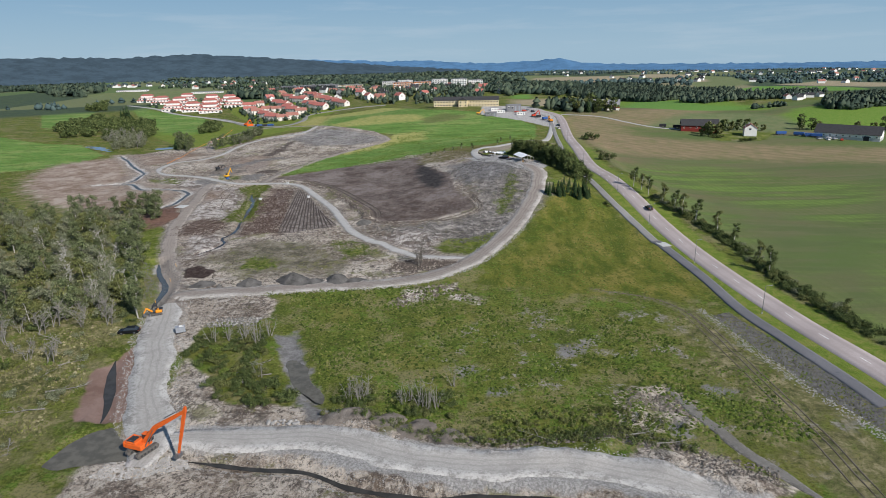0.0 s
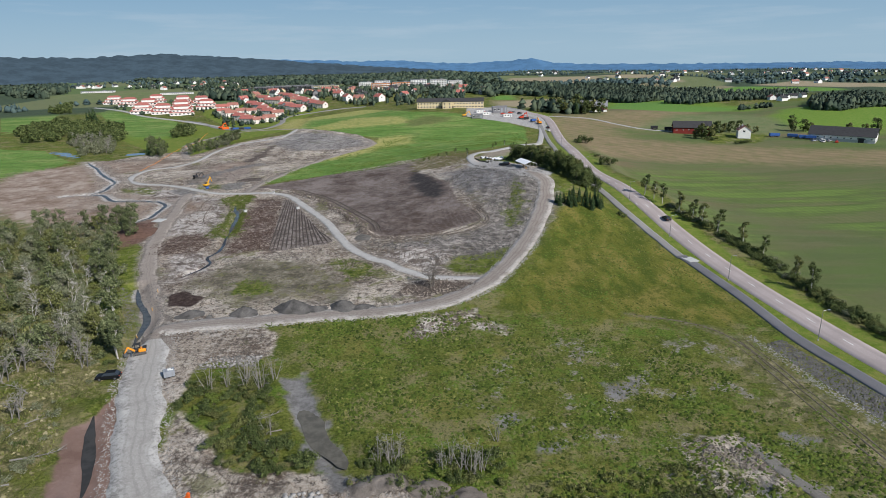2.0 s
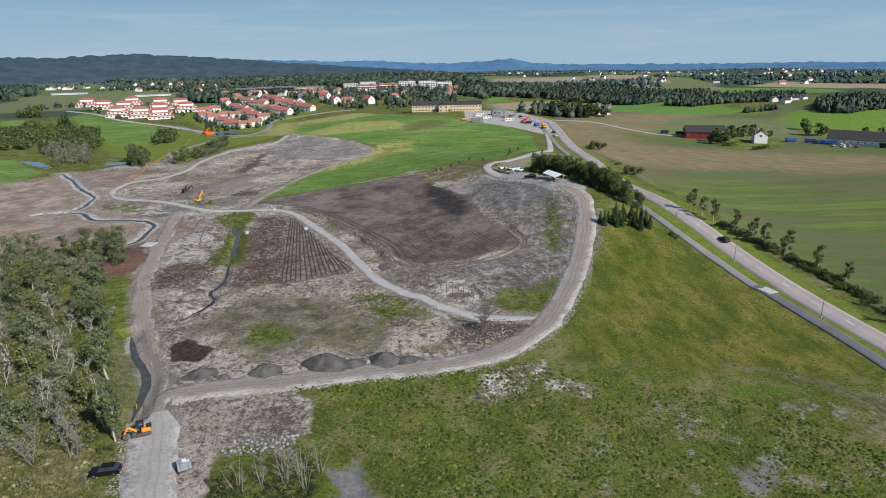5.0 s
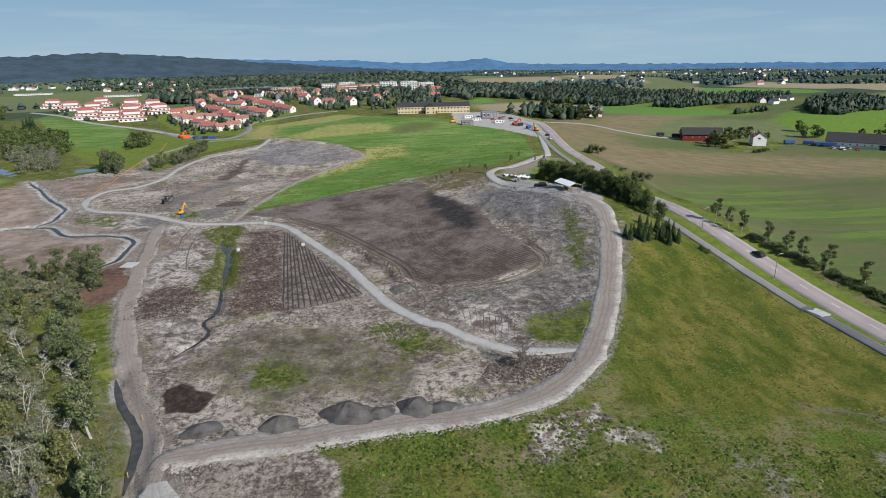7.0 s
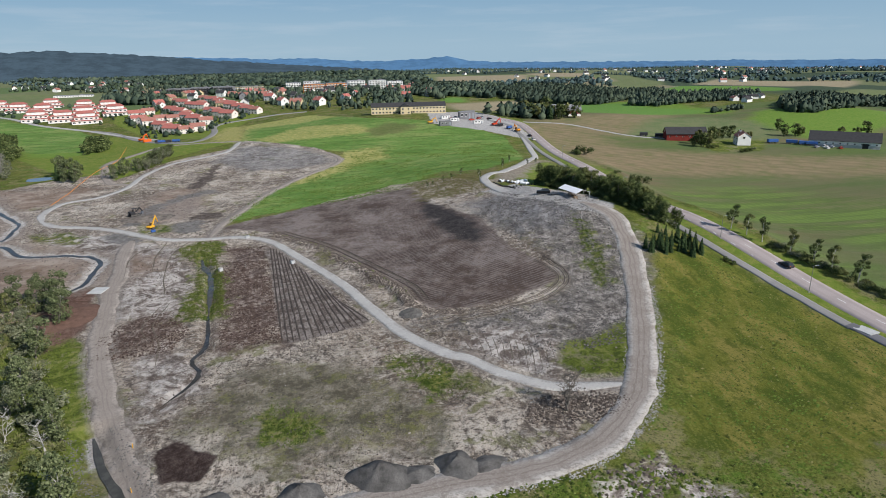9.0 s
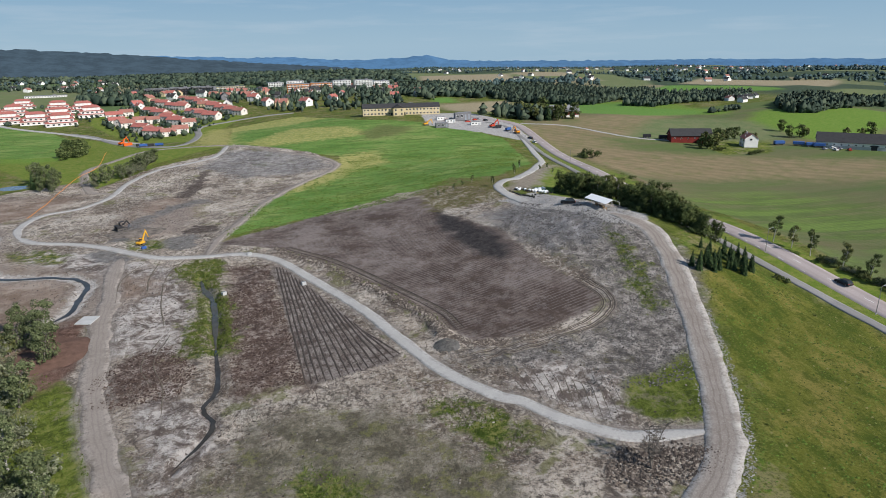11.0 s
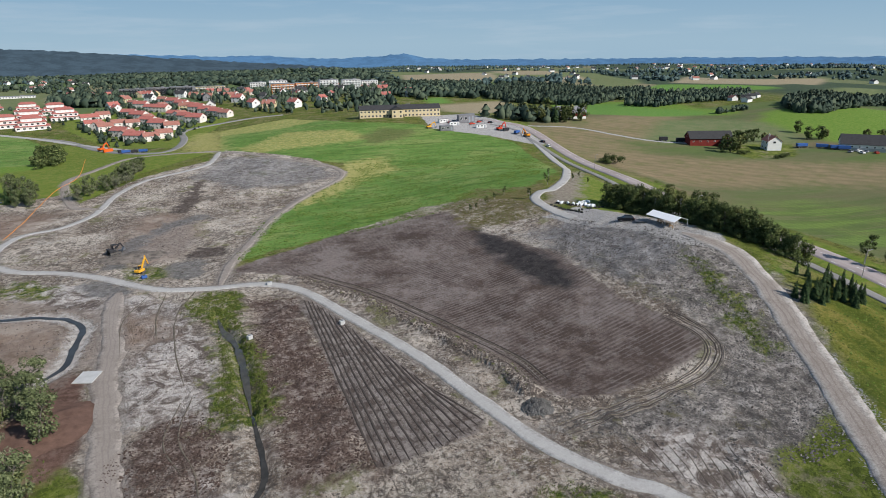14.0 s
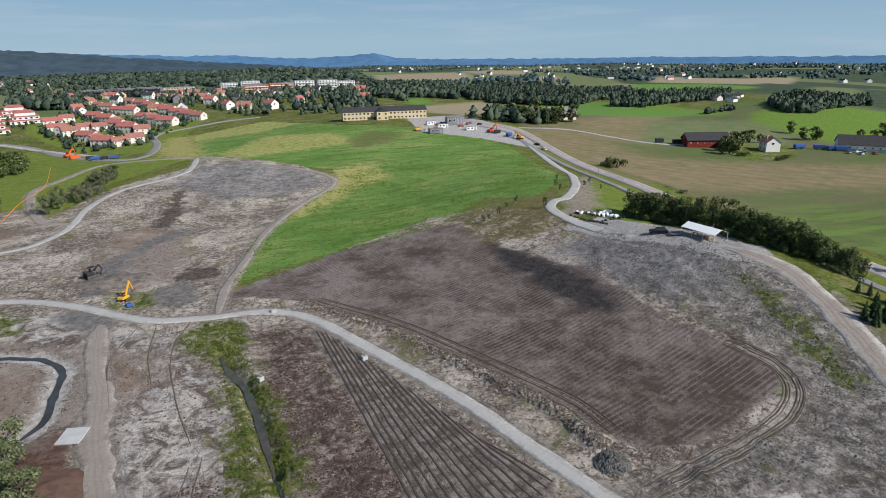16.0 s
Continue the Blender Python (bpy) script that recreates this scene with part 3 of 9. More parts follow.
    h = m.math("ADD", h, m.math("MULTIPLY", m.noise(0.35, 10, 0.74), 1.3))
    h = m.math("SUBTRACT", h, m.math("MULTIPLY", cracks, m.ramp(m.attr("soil"), -1.0, 2.0, 0.0, 0.9)))
    h = m.math("MULTIPLY", h, m.ramp(m.attr("soil"), -1.0, 2.0, 0.45, 1.0))
    m.bump(h, 1.0, 0.20)
    return m.done(col, 0.95)


M_GROUND = ground_material()

# ---- plan: lines and outlines in metres ----
HILLS = [
    (40, 295, 30, 6.8),
    (20, 335, 38, 4.6),
    (62, 268, 32, 7.6),
    (92, 262, 28, 0.4),
    (10, 245, 35, 2.6),
    (45, 385, 45, 9.8),
    (-35, 265, 35, 1.0),
    (-35, 345, 45, 1.0),
    (40, 500, 70, 2.3),
    (110, 560, 70, 0.2),
    (20, 640, 70, 10.1),
    (-110, 550, 70, 5.6),
    (-130, 820, 110, 5.0),
    (30, 950, 150, 11.3),
    (180, 600, 70, 8.0),
    (210, 470, 80, 0.4),
    (290, 430, 70, 1.2),
    (75, 190, 35, 0.9),
    (0, 185, 35, 0.5),
    (-60, 150, 50, 1.8),
    (-110, 320, 60, 1.8),
    (165, 330, 65, -4.0),
    (-230, 720, 130, -5.3),
    (-200, 400, 90, 0.3),
]
MAIN_ROAD = [(96.5, 70), (93.5, 100), (91.3, 118), (88, 138), (85, 165), (83, 190), (81.3, 220), (79.8, 250), (79, 280), (80, 320), (84, 366), (92.5, 440), (101.5, 510), (106, 550), (106, 577), (97, 600), (80, 622)]
CYCLE_OLD = [(73.5, 202), (72.2, 220), (70.6, 236), (69, 255), (68.5, 280), (69.5, 320), (73.5, 366), (81.5, 427), (91, 500), (96, 550), (95, 572), (86, 590)]
CYCLE_NEW = [(83.5, 101.8), (82.4, 113.1), (79.8, 130.4), (77.2, 147.9), (76.9, 171.4), (74.9, 197.1), (73.7, 203.7)]
HAUL_NORTH = [(-121.5, 321.5), (-119.7, 302.9), (-115.4, 283), (-113.9, 270.2), (-110, 253.2), (-107.7, 241.3), (-102.4, 221.7), (-94.2, 201.1), (-86.9, 184.5), (-80.1, 169), (-78.7, 165.4), (-76.6, 158.9), (-74.7, 153.7)]
HAUL_SOUTH = [(-74.8, 155.8), (-71.6, 142.9), (-68.2, 131.9), (-64.3, 121.1), (-61, 111.8), (-57.3, 103.6), (-53.6, 97.2), (-51.9, 91.6), (-52, 87.1)]
HAUL_EAST = [(-76, 159.5), (-74.4, 162.2), (-65.4, 163.6), (-55.7, 163.8), (-45.9, 165.3), (-35.6, 166.6), (-26.7, 167), (-16.2, 168.5), (-7, 171.7), (0.7, 177.4), (8.1, 185.3), (14.6, 195.9), (23.9, 213.9), (28.1, 223.5), (31.1, 230.5), (38.5, 249.4), (41.5, 260.3), (43.5, 270.6), (41.9, 279.2), (38.5, 287)]
PATH_A = [(6.9, 189.5), (4.7, 189.8), (-3.3, 190.8), (-8.2, 192.3), (-15.8, 198.9), (-21.5, 206.6), (-26, 210.5), (-34.3, 223.1), (-40.8, 240.3), (-47.2, 258), (-59.3, 284.2), (-70.9, 306.7), (-82.1, 315.2), (-95, 316.5), (-108.4, 319.4), (-117.6, 325.7), (-128.4, 335.8), (-141.9, 345.2), (-158.3, 352.5), (-167.5, 362.5)]
PATH_B = [(-167.5, 362.5), (-172.9, 379.2), (-171, 398.1), (-159.2, 406.2), (-151.5, 424.9), (-149.8, 458.3), (-140.5, 485.6), (-122.2, 500.7), (-111.7, 516.2), (-108.5, 550.9)]
PATH_C = [(-108.5, 550.9), (-96.7, 542.8), (-75.9, 519.8), (-52.6, 497), (-41.6, 477.5), (-43.7, 457.2), (-62.2, 426.8), (-77.1, 393.8), (-85.7, 360.1), (-91.2, 338.9), (-92.9, 325.6), (-93.5, 317.8)]
PATH_D = [(20.4, 320.1), (18.7, 334.8), (18.6, 344.4), (20.4, 352.5), (25.6, 359.1), (31.7, 362), (42.5, 374.8), (52.8, 391.9), (72.2, 432.9), (82.9, 473), (93.2, 523.5), (94.7, 554.9), (79.2, 571)]
VILLAGE_ROAD = [(-262.5, 725.1), (-233.1, 694.9), (-199.7, 637.4), (-172.8, 597.5), (-148.1, 576), (-139.6, 597.9), (-141.7, 652.9), (-148.6, 696.5), (-142.9, 716.1), (-126.2, 728.6), (-94.2, 748.8), (-64.8, 754.3)]
FIELD_TRACK = [(-164.3, 441.4), (-177.5, 478), (-182.7, 505.6), (-175.3, 528.6), (-165.8, 560.3), (-155, 565.9), (-139.2, 563.6), (-110.7, 555.3)]
SIDE_ROAD = [(-226, 755.9), (-214.7, 763.7), (-199, 775), (-196, 815.4)]
GRAVEL_SOUTH = [(-49.8, 95.5), (-43.6, 95.2), (-34.3, 94.6), (-23.3, 94.9), (-14.9, 92.3), (-6.9, 88.8), (5.5, 86.7), (19.6, 86.5), (28.3, 84.3), (36.4, 81.1), (41.5, 78.6)]
TRENCH = [(-44.7, 90.1), (-32.4, 87.8), (-23.7, 86.8), (-17.5, 83.5), (-12.8, 81.9), (-3.8, 80.2), (5.1, 80.5), (13.8, 79.8), (22.4, 78.8)]
DITCH_WEST = [(-95.4, 196), (-90.6, 185.3), (-85.9, 177.7), (-82.8, 171.4), (-81.1, 163.9), (-79.8, 155.4)]
DITCH_MID = [(-92.5, 295.0), (-90.6, 287.2), (-87.7, 280.3), (-85.5, 268.5), (-84.4, 258.6), (-83.4, 250.0)]
DITCH_MIDB = [(-83.4, 250.0), (-80.7, 229.2), (-82.7, 221.9), (-79.9, 216.2), (-80.7, 212.0), (-83.6, 206.1), (-85.3, 203.4)]
STREAM_A = [(-186.9, 329.2), (-179.7, 331.9), (-167.1, 328.3), (-157.6, 316.9), (-147.5, 311.8), (-136.5, 310.0), (-129.0, 305.0), (-125.2, 298.8), (-124.7, 288.5), (-124.2, 279.5), (-128, 273.5)]
STREAM_B = [(-227.1, 438.0), (-220.4, 427.3), (-211.9, 416.2), (-206.6, 407.8), (-199.1, 395.3), (-191.0, 383.2), (-181.6, 370.9), (-175.9, 362.2), (-173.3, 350.3), (-171.8, 339.0), (-175.5, 332.7)]
SOUTH_STREAM = [(-74.4, 125.3), (-72.4, 119.6), (-69.0, 111.8), (-66.8, 106.5), (-65.3, 101.2)]
CLAY = [(-70.5, 101.2), (-76.5, 118.7), (-74.4, 125.3), (-72.9, 131.5), (-64.1, 112.1), (-61.1, 101.2), (-65.2, 101.3)]
POND_GREY = [(-69.0, 88.8), (-67.9, 95.0), (-65.7, 98.4), (-62.1, 100.6), (-59.7, 97.4), (-55.9, 93.6), (-54.6, 89.7), (-60.1, 89.4), (-65.6, 87.8)]
MUD_POOL = [(-40.4, 135.2), (-35.9, 136.6), (-32.2, 125.2), (-24.8, 108.7), (-23.4, 103.8), (-27, 105.8), (-35.4, 120.1)]
RIVER_A = [(-284.8, 493.7), (-276.2, 497.9), (-261.3, 483.9), (-248, 468), (-239.2, 453.9), (-252.6, 462.6), (-270.2, 479.0)]
RIVER_B = [(-217.6, 473.3), (-211.1, 477.8), (-204.7, 477.9), (-199.0, 464.8), (-207.3, 463.4), (-213.1, 462.4)]
SOIL = [(-75.8, 153.3), (-74.4, 162.2), (-65.3, 163.1), (-45.9, 164.8), (-26.8, 166.3), (-7.2, 170.9), (7.4, 183.5), (29.2, 223.3), (42.3, 256.8), (45.5, 278.6), (47.8, 296.8), (36, 319.2), (24.1, 331.4), (12.8, 353.4), (-0.3, 369.6), (-20.5, 371.8), (-50.8, 358.3), (-72, 343.1), (-88.2, 329.2), (-91.6, 326.2), (-76.6, 389.2), (-62.2, 426.8), (-41.6, 462.2), (-36.8, 470.5), (-52.9, 509.1), (-76.8, 531.6), (-105.3, 555.4), (-112.8, 523.4), (-142.7, 495.9), (-153.7, 473.4), (-163.3, 447.3), (-175.9, 470.2), (-198.4, 457.9), (-215.3, 442.6), (-224, 441), (-214, 420), (-200, 395), (-188, 362), (-178, 335), (-172, 300), (-159, 276), (-132, 264.3), (-119.2, 248.2), (-110.2, 236.3), (-101.4, 215.3), (-98.2, 202.8), (-88, 181.8), (-80.6, 165.7)]
HILL_FIELD = [(-92.9, 330.4), (-78.6, 341), (-55.8, 355.7), (-34.6, 362.7), (-11.9, 358.2), (-9.7, 329.9), (4.3, 296.4), (6.2, 265.4), (11.8, 252.2), (13.6, 240.6), (7.1, 236.6), (-4.4, 233.7), (-17.2, 231.2), (-24.1, 232.4), (-28.5, 239), (-32, 249), (-36.6, 260), (-52.5, 290.5), (-68.4, 314.5), (-79.6, 323.1)]
DARK_BAND = [(-10.9, 336.6), (-3.2, 311.7), (2.2, 290.1), (0.8, 277.5), (-4.1, 274.5), (-9, 287.5), (-13.4, 312.7)]
OLIVE = [(-12.1, 367), (5.2, 382.8), (22.6, 372.9), (33.2, 372), (21.2, 353.7), (15.8, 337.1), (13.9, 329.9), (-5.6, 330.5), (-13.2, 335.6)]
LUSH = [(-92.3, 336.8), (-90.8, 351.4), (-82.1, 386.9), (-62.3, 421.9), (-39, 461.9), (-37, 493.4), (-68.3, 517.5), (-108.7, 551.9), (-117.2, 683.1), (-61.4, 722.6), (-12.3, 627.8), (32.3, 598.4), (70.4, 549.5), (80, 520), (68, 446.1), (55.5, 405.6), (26.2, 370.3), (-10, 360.6), (-63.5, 353.6)]
STRAW = [(-135.9, 683.2), (-117.2, 683.1), (-105.8, 560.5), (-111.8, 552), (-134.3, 573.3), (-138.5, 636.1)]
BEND_GREEN = [(1.9, 208.2), (11.2, 210.2), (22.6, 216.4), (14.1, 197.0), (8.5, 191.8), (-0.8, 195.0), (-2.6, 200.8)]
FURROW_NEAR = [(-62.5, 224.6), (-59.9, 224.9), (-56.8, 225.3), (-53.4, 226.2), (-50.6, 226.6), (-47.5, 227.9), (-44.3, 229.5), (-41.4, 231.8)]
FURROW_FAR = [(-70.3, 299.2), (-68.3, 297.2), (-66, 292.4), (-63.2, 284.7), (-59.9, 277), (-56, 266.2), (-52.1, 255.9), (-48.3, 246.3)]
PEAT = [(-85.5, 305.5), (-72.3, 301.4), (-62.3, 224.1), (-77.1, 224.9), (-82.4, 265.8)]
STRIPS = [(-72.3, 301.4), (-65.2, 293), (-55.7, 266.8), (-47.7, 246.1), (-40.8, 231.6), (-43.9, 228.4), (-62.3, 224.1)]
DIRT_PATCH = [(-82.8, 187.4), (-79.9, 189.8), (-71.5, 183.1), (-73.3, 177), (-79.7, 177.3)]
GREEN_DITCH = [(-101.6, 306.3), (-95.4, 313.9), (-88.6, 311.4), (-86.4, 289.5), (-80.9, 264.9), (-78.8, 244.7), (-84.2, 243.9), (-90.9, 246.3), (-90.1, 268.3), (-92.3, 286.4), (-99.9, 299.8)]
WEEDS_A = [(-64.9, 184.2), (-63.6, 199.1), (-55.3, 192.3), (-53.7, 186.9), (-57.9, 183)]
WEEDS_B = [(-40.2, 213), (-33.1, 211.6), (-25.3, 203.7), (-23.6, 194.7), (-31.5, 193.4), (-37.6, 203)]
WEST_GREEN = [(-129.8, 234.2), (-122.5, 248.8), (-107.2, 230), (-97.6, 202.7), (-94.6, 189.5), (-92.1, 174.7), (-100.4, 179.9)]
VERGE_GREEN = [(30.6, 276), (33.4, 271.5), (29.1, 247.2), (24.3, 232.3), (21.2, 233.3), (23.7, 249.3), (27.4, 261.2)]
BROWN_WEST = [(-252, 403), (-238, 418), (-226, 428), (-209, 418), (-185, 365), (-165, 335), (-128, 305), (-125, 280), (-122.5, 242), (-117, 246), (-160, 268), (-190, 285), (-225, 325), (-245, 365)]
RED_SOIL = [(-117.5, 234), (-130.9, 275.1), (-118.7, 273.6), (-112.3, 245.5)]
LANES_A = [(58.7, 149.7), (62, 139.3), (63.4, 120.7), (66.5, 103.7), (68, 88.8), (67.7, 78.9)]
FARM_LAWN = [(235.5, 498.4), (277.5, 501.3), (231.4, 441.1), (199.7, 444.9), (201.7, 465.5)]
HILL_TRACK = [(-68.1, 316.5), (-51.5, 294.9), (-38.7, 270.4), (-29.1, 250.4), (-26.7, 238.5)]
HILL_LOOP = [(11.2, 254.1), (13.6, 247.8), (14.3, 241.8), (11.5, 236.4), (5.6, 232.2), (-2.2, 229.6), (-9.7, 227.8), (-19.0, 226.2), (-28.9, 224.2)]
GRAVEL_TOP = [(13.2, 328.5), (28, 332.5), (34.5, 319.9), (40.3, 308.2), (43.8, 295.6), (50, 283.3), (42.6, 273.9), (33.7, 277.7), (29.8, 294.8), (20.7, 308.3)]
SCHOOL_YARD = [(43.3, 639.8), (89.4, 664.1), (105.6, 582.6), (97.7, 511.6), (88.8, 517.5), (70.4, 549.5), (36.2, 582.3)]
BANK = [(-23.4, 100.9), (-16, 101.7), (-3.1, 92.1), (6.7, 90.4), (20.5, 91.6), (31.2, 94.6), (42.1, 86.5), (53.3, 79.4), (44, 78.3), (28.6, 85.4), (5.6, 88.2), (-8.9, 91.4), (-17.4, 95.7)]
RIPRAP = [(68.2, 144.1), (73.3, 145.7), (78.3, 125.5), (83, 101.1), (78.2, 94.1), (73.7, 108.6), (70.9, 128.6)]
STONY = [(46, 250), (20, 205), (-8, 205), (-30, 228), (0, 228), (14, 236), (16, 255), (2, 300), (20, 320), (40, 295)]
MEADOW_MUD = [(33.3, 109.9), (45.4, 111.8), (50, 103.2), (44.9, 96), (39.3, 94.5), (31.7, 96.3)]

# ---- the land ----
def grain(x, y, size, seed=0):
    """Smooth value noise in -1..1, with features about size metres across."""
    u, v = x / size + seed * 17.3, y / size - seed * 9.1
    i, j = np.floor(u), np.floor(v)
    f, g = u - i, v - j
    f, g = f * f * (3 - 2 * f), g * g * (3 - 2 * g)

    def h(a, b):
        s = np.sin(a * 127.1 + b * 311.7 + seed * 74.7) * 43758.5453
        return s - np.floor(s)

    return 2 * ((h(i, j) * (1 - f) + h(i + 1, j) * f) * (1 - g) + (h(i, j + 1) * (1 - f) + h(i + 1, j + 1) * f) * g) - 1


def smooth(v, lo, hi):
    t = np.clip((v - lo) / (hi - lo), 0, 1)
    return t * t * (3 - 2 * t)


def resample(pts, step):
    """A smooth curve through pts, one point every step metres."""
    p = [np.array(q, float) for q in pts]
    p = [2 * p[0] - p[1]] + p + [2 * p[-1] - p[-2]]
    dense = []
    for a, b, c, d in zip(p, p[1:], p[2:], p[3:]):
        for k in range(16):
            t = k / 16
            dense.append(0.5 * (2 * b + (c - a) * t + (2 * a - 5 * b + 4 * c - d) * t * t + (3 * b - a - 3 * c + d) * t ** 3))
    dense.append(p[-2])
    dense = np.array(dense)
    s = np.concatenate(([0], np.cumsum(np.hypot(*np.diff(dense, axis=0).T))))
    at = np.linspace(0, s[-1], max(2, int(s[-1] / step) + 1))
    return np.stack([np.interp(at, s, dense[:, 0]), np.interp(at, s, dense[:, 1])], 1)


def near_line(x, y, pts, reach):
    """Distance to a line, and the index along it, for points within reach."""
    d, where = np.full(x.shape, reach * 1.5), np.zeros(x.shape)
    lo, hi = pts.min(0) - reach, pts.max(0) + reach
    pick = (x > lo[0]) & (x < hi[0]) & (y > lo[1]) & (y < hi[1])
    if not pick.any():
        return d, where
    px, py = x[pick], y[pick]
    best, idx = np.full(px.shape, reach * 1.5), np.zeros(px.shape)
    for k in range(len(pts) - 1):
        a, e = pts[k], pts[k + 1] - pts[k]
        t = np.clip(((px - a[0]) * e[0] + (py - a[1]) * e[1]) / max(1e-6, e @ e), 0, 1)
        q = np.hypot(px - a[0] - t * e[0], py - a[1] - t * e[1])
        m = q < best
        best[m], idx[m] = q[m], k + t[m]
    d[pick], where[pick] = best, idx
    return d, where


def inside(x, y, outline, reach=30.0):
    """Metres inside an outline (negative outside), clipped at reach."""
    pts = np.array(outline + outline[:1], float)
    d, _ = near_line(x, y, pts, reach)
    odd = np.zeros(x.shape, bool)
    for (ax, ay), (bx, by) in zip(pts[:-1], pts[1:]):
        if ay != by:
            odd ^= ((ay > y) != (by > y)) & (x < (bx - ax) * (y - ay) / (by - ay) + ax)
    return np.where(odd, np.minimum(d, reach), -np.minimum(d, reach))


def base_land(x, y):
    z = np.zeros(x.shape)
    for a, b, s, h in HILLS:
        z += h * np.exp(-((x - a) ** 2 + (y - b) ** 2) / (2 * s * s))
    r = np.hypot(x, y)
    z -= 50 * np.clip((r - 1200) / 3300, 0, 1) + 32 * np.clip((r - 2300) / 2000, 0, 1)
    for a, b, s, h in FAR_HILLS:
        z += h * np.exp(-((x - a) ** 2 + (y - b) ** 2) / (2 * s * s))
    z += smooth(r, 650, 1400) * (9 * grain(x, y, 420, 3) + 4 * grain(x, y, 170, 4))
    return z


FAR_HILLS = [(400, 640, 60, 9), (300, 700, 50, 6), (560, 760, 110, 10), (-420, 560, 90, 5), (330, 560, 42, 5), (415, 545, 45, 5)]
ROAD_LINE = resample(MAIN_ROAD, 8.0)
ROAD_Z = base_land(ROAD_LINE[:, 0], ROAD_LINE[:, 1])
ROAD_Z = np.convolve(np.pad(ROAD_Z, 3, mode="edge"), np.ones(7) / 7, mode="valid")
EAST_LINE = resample(HAUL_EAST, 5.0)
EAST_Z = base_land(EAST_LINE[:, 0], EAST_LINE[:, 1])
# line, half width, depth of the cut
CUTS = [(resample(DITCH_WEST, 3), 2.4, 1.5), (resample(TRENCH, 3), 1.7, 1.3), (resample(DITCH_MID, 3), 1.5, 1.2), (resample(DITCH_MIDB, 3), 1.0, 0.8),
        (resample(STREAM_A, 3), 2.2, 0.7), (resample(STREAM_B, 4), 2.6, 0.7), (resample(SOUTH_STREAM, 3), 1.4, 0.6)]
LEVEL = [(resample(HAUL_NORTH, 5), 3.5), (resample(HAUL_SOUTH, 4), 5.5), (resample(GRAVEL_SOUTH, 4), 4.0), (resample(PATH_A, 5), 2.0), (resample(PATH_B, 6), 2.0), (resample(PATH_C, 6), 2.0)]
RIDGE = resample([(p[0] - 3.2, p[1] - 1.6) for p in HILL_TRACK], 4)


def land(x, y):
    x, y = np.asarray(x, float), np.asarray(y, float)
    z = base_land(x, y)
    d, k = near_line(x, y, ROAD_LINE, 26)
    w = 1 - smooth(d, 11, 24)
    z = z * (1 - w) + (np.interp(k, np.arange(len(ROAD_Z)), ROAD_Z)) * w
    d2, k2 = near_line(x, y, EAST_LINE, 14)
    w2 = 1 - smooth(d2, 4, 12)
    z = z * (1 - w2) + (np.interp(k2, np.arange(len(EAST_Z)), EAST_Z) + 0.25) * w2
    calm = smooth(d, 6, 14) * smooth(d2, 4, 9)
    for line, half in LEVEL:
        d5, _ = near_line(x, y, line, 14)
        calm = calm * smooth(d5, half, half + 4)
    close = 1 - smooth(np.hypot(x, y), 380, 700)
    rough = np.where(inside(x, y, SOIL, 6) > 0, 1.0, 0.5) * calm * close
    rough = rough * (1 - 0.7 * smooth(inside(x, y, HILL_FIELD, 6), -1, 2)) * (1 - 0.6 * smooth(inside(x, y, STRIPS, 6), -1, 2))
    z += rough * (0.30 * grain(x, y, 9, 1) + 0.22 * grain(x, y, 3.6, 2))
    torn = smooth(inside(x, y, STONY, 8), -3, 3) + smooth(inside(x, y, PEAT, 6), -2, 2) + 0.6 * smooth(inside(x, y, SOIL, 6), 0, 4) * smooth(grain(x, y, 22, 41), -0.2, 0.5)
    u, v = x * 0.82 + y * 0.57, (y * 0.82 - x * 0.57) * 0.6
    z += rough * torn * (0.55 * (0.5 - np.abs(grain(u, v, 4.2, 42))) + 0.30 * (0.5 - np.abs(grain(u, v, 2.1, 43))))
    bank = smooth(inside(x, y, BANK, 6), -2, 3)
    z += bank * (0.9 + 0.9 * np.abs(grain(x, y, 5, 5)) + 0.5 * grain(x, y, 2.5, 6))
    mud = smooth(inside(x, y, MEADOW_MUD, 6), -2, 4)
    z += mud * (0.4 * np.abs(grain(x, y, 4, 8)))
    d3, _ = near_line(x, y, RIDGE, 8)
    z += (1 - smooth(d3, 0.5, 3.2)) * (1.0 + 0.5 * grain(x, y, 3.0, 51))
    for line, half, depth in CUTS:
        d4, _ = near_line(x, y, line, half * 3)
        z -= depth * (1 - smooth(d4, half * 0.55, half * 1.7))
    for pool, depth in ((CLAY, 0.5), (POND_GREY, 1.2), (MUD_POOL, 0.5), (RIVER_A, 1.0), (RIVER_B, 1.0)):
        z -= depth * smooth(inside(x, y, pool, 5), -1.5, 1.5)
    return z


SHEET = []


def surf(x, y):
    """Height of the finished ground sheet."""
    xs, ys, zz = SHEET
    x, y = np.asarray(x, float), np.asarray(y, float)
    i = np.clip(np.searchsorted(xs, x) - 1, 0, len(xs) - 2)
    j = np.clip(np.searchsorted(ys, y) - 1, 0, len(ys) - 2)
    f, g = (x - xs[i]) / (xs[i + 1] - xs[i]), (y - ys[j]) / (ys[j + 1] - ys[j])
    return (zz[j, i] * (1 - f) + zz[j, i + 1] * f) * (1 - g) + (zz[j + 1, i] * (1 - f) + zz[j + 1, i + 1] * f) * g


def hgt(x, y):
    return float(surf(x, y))


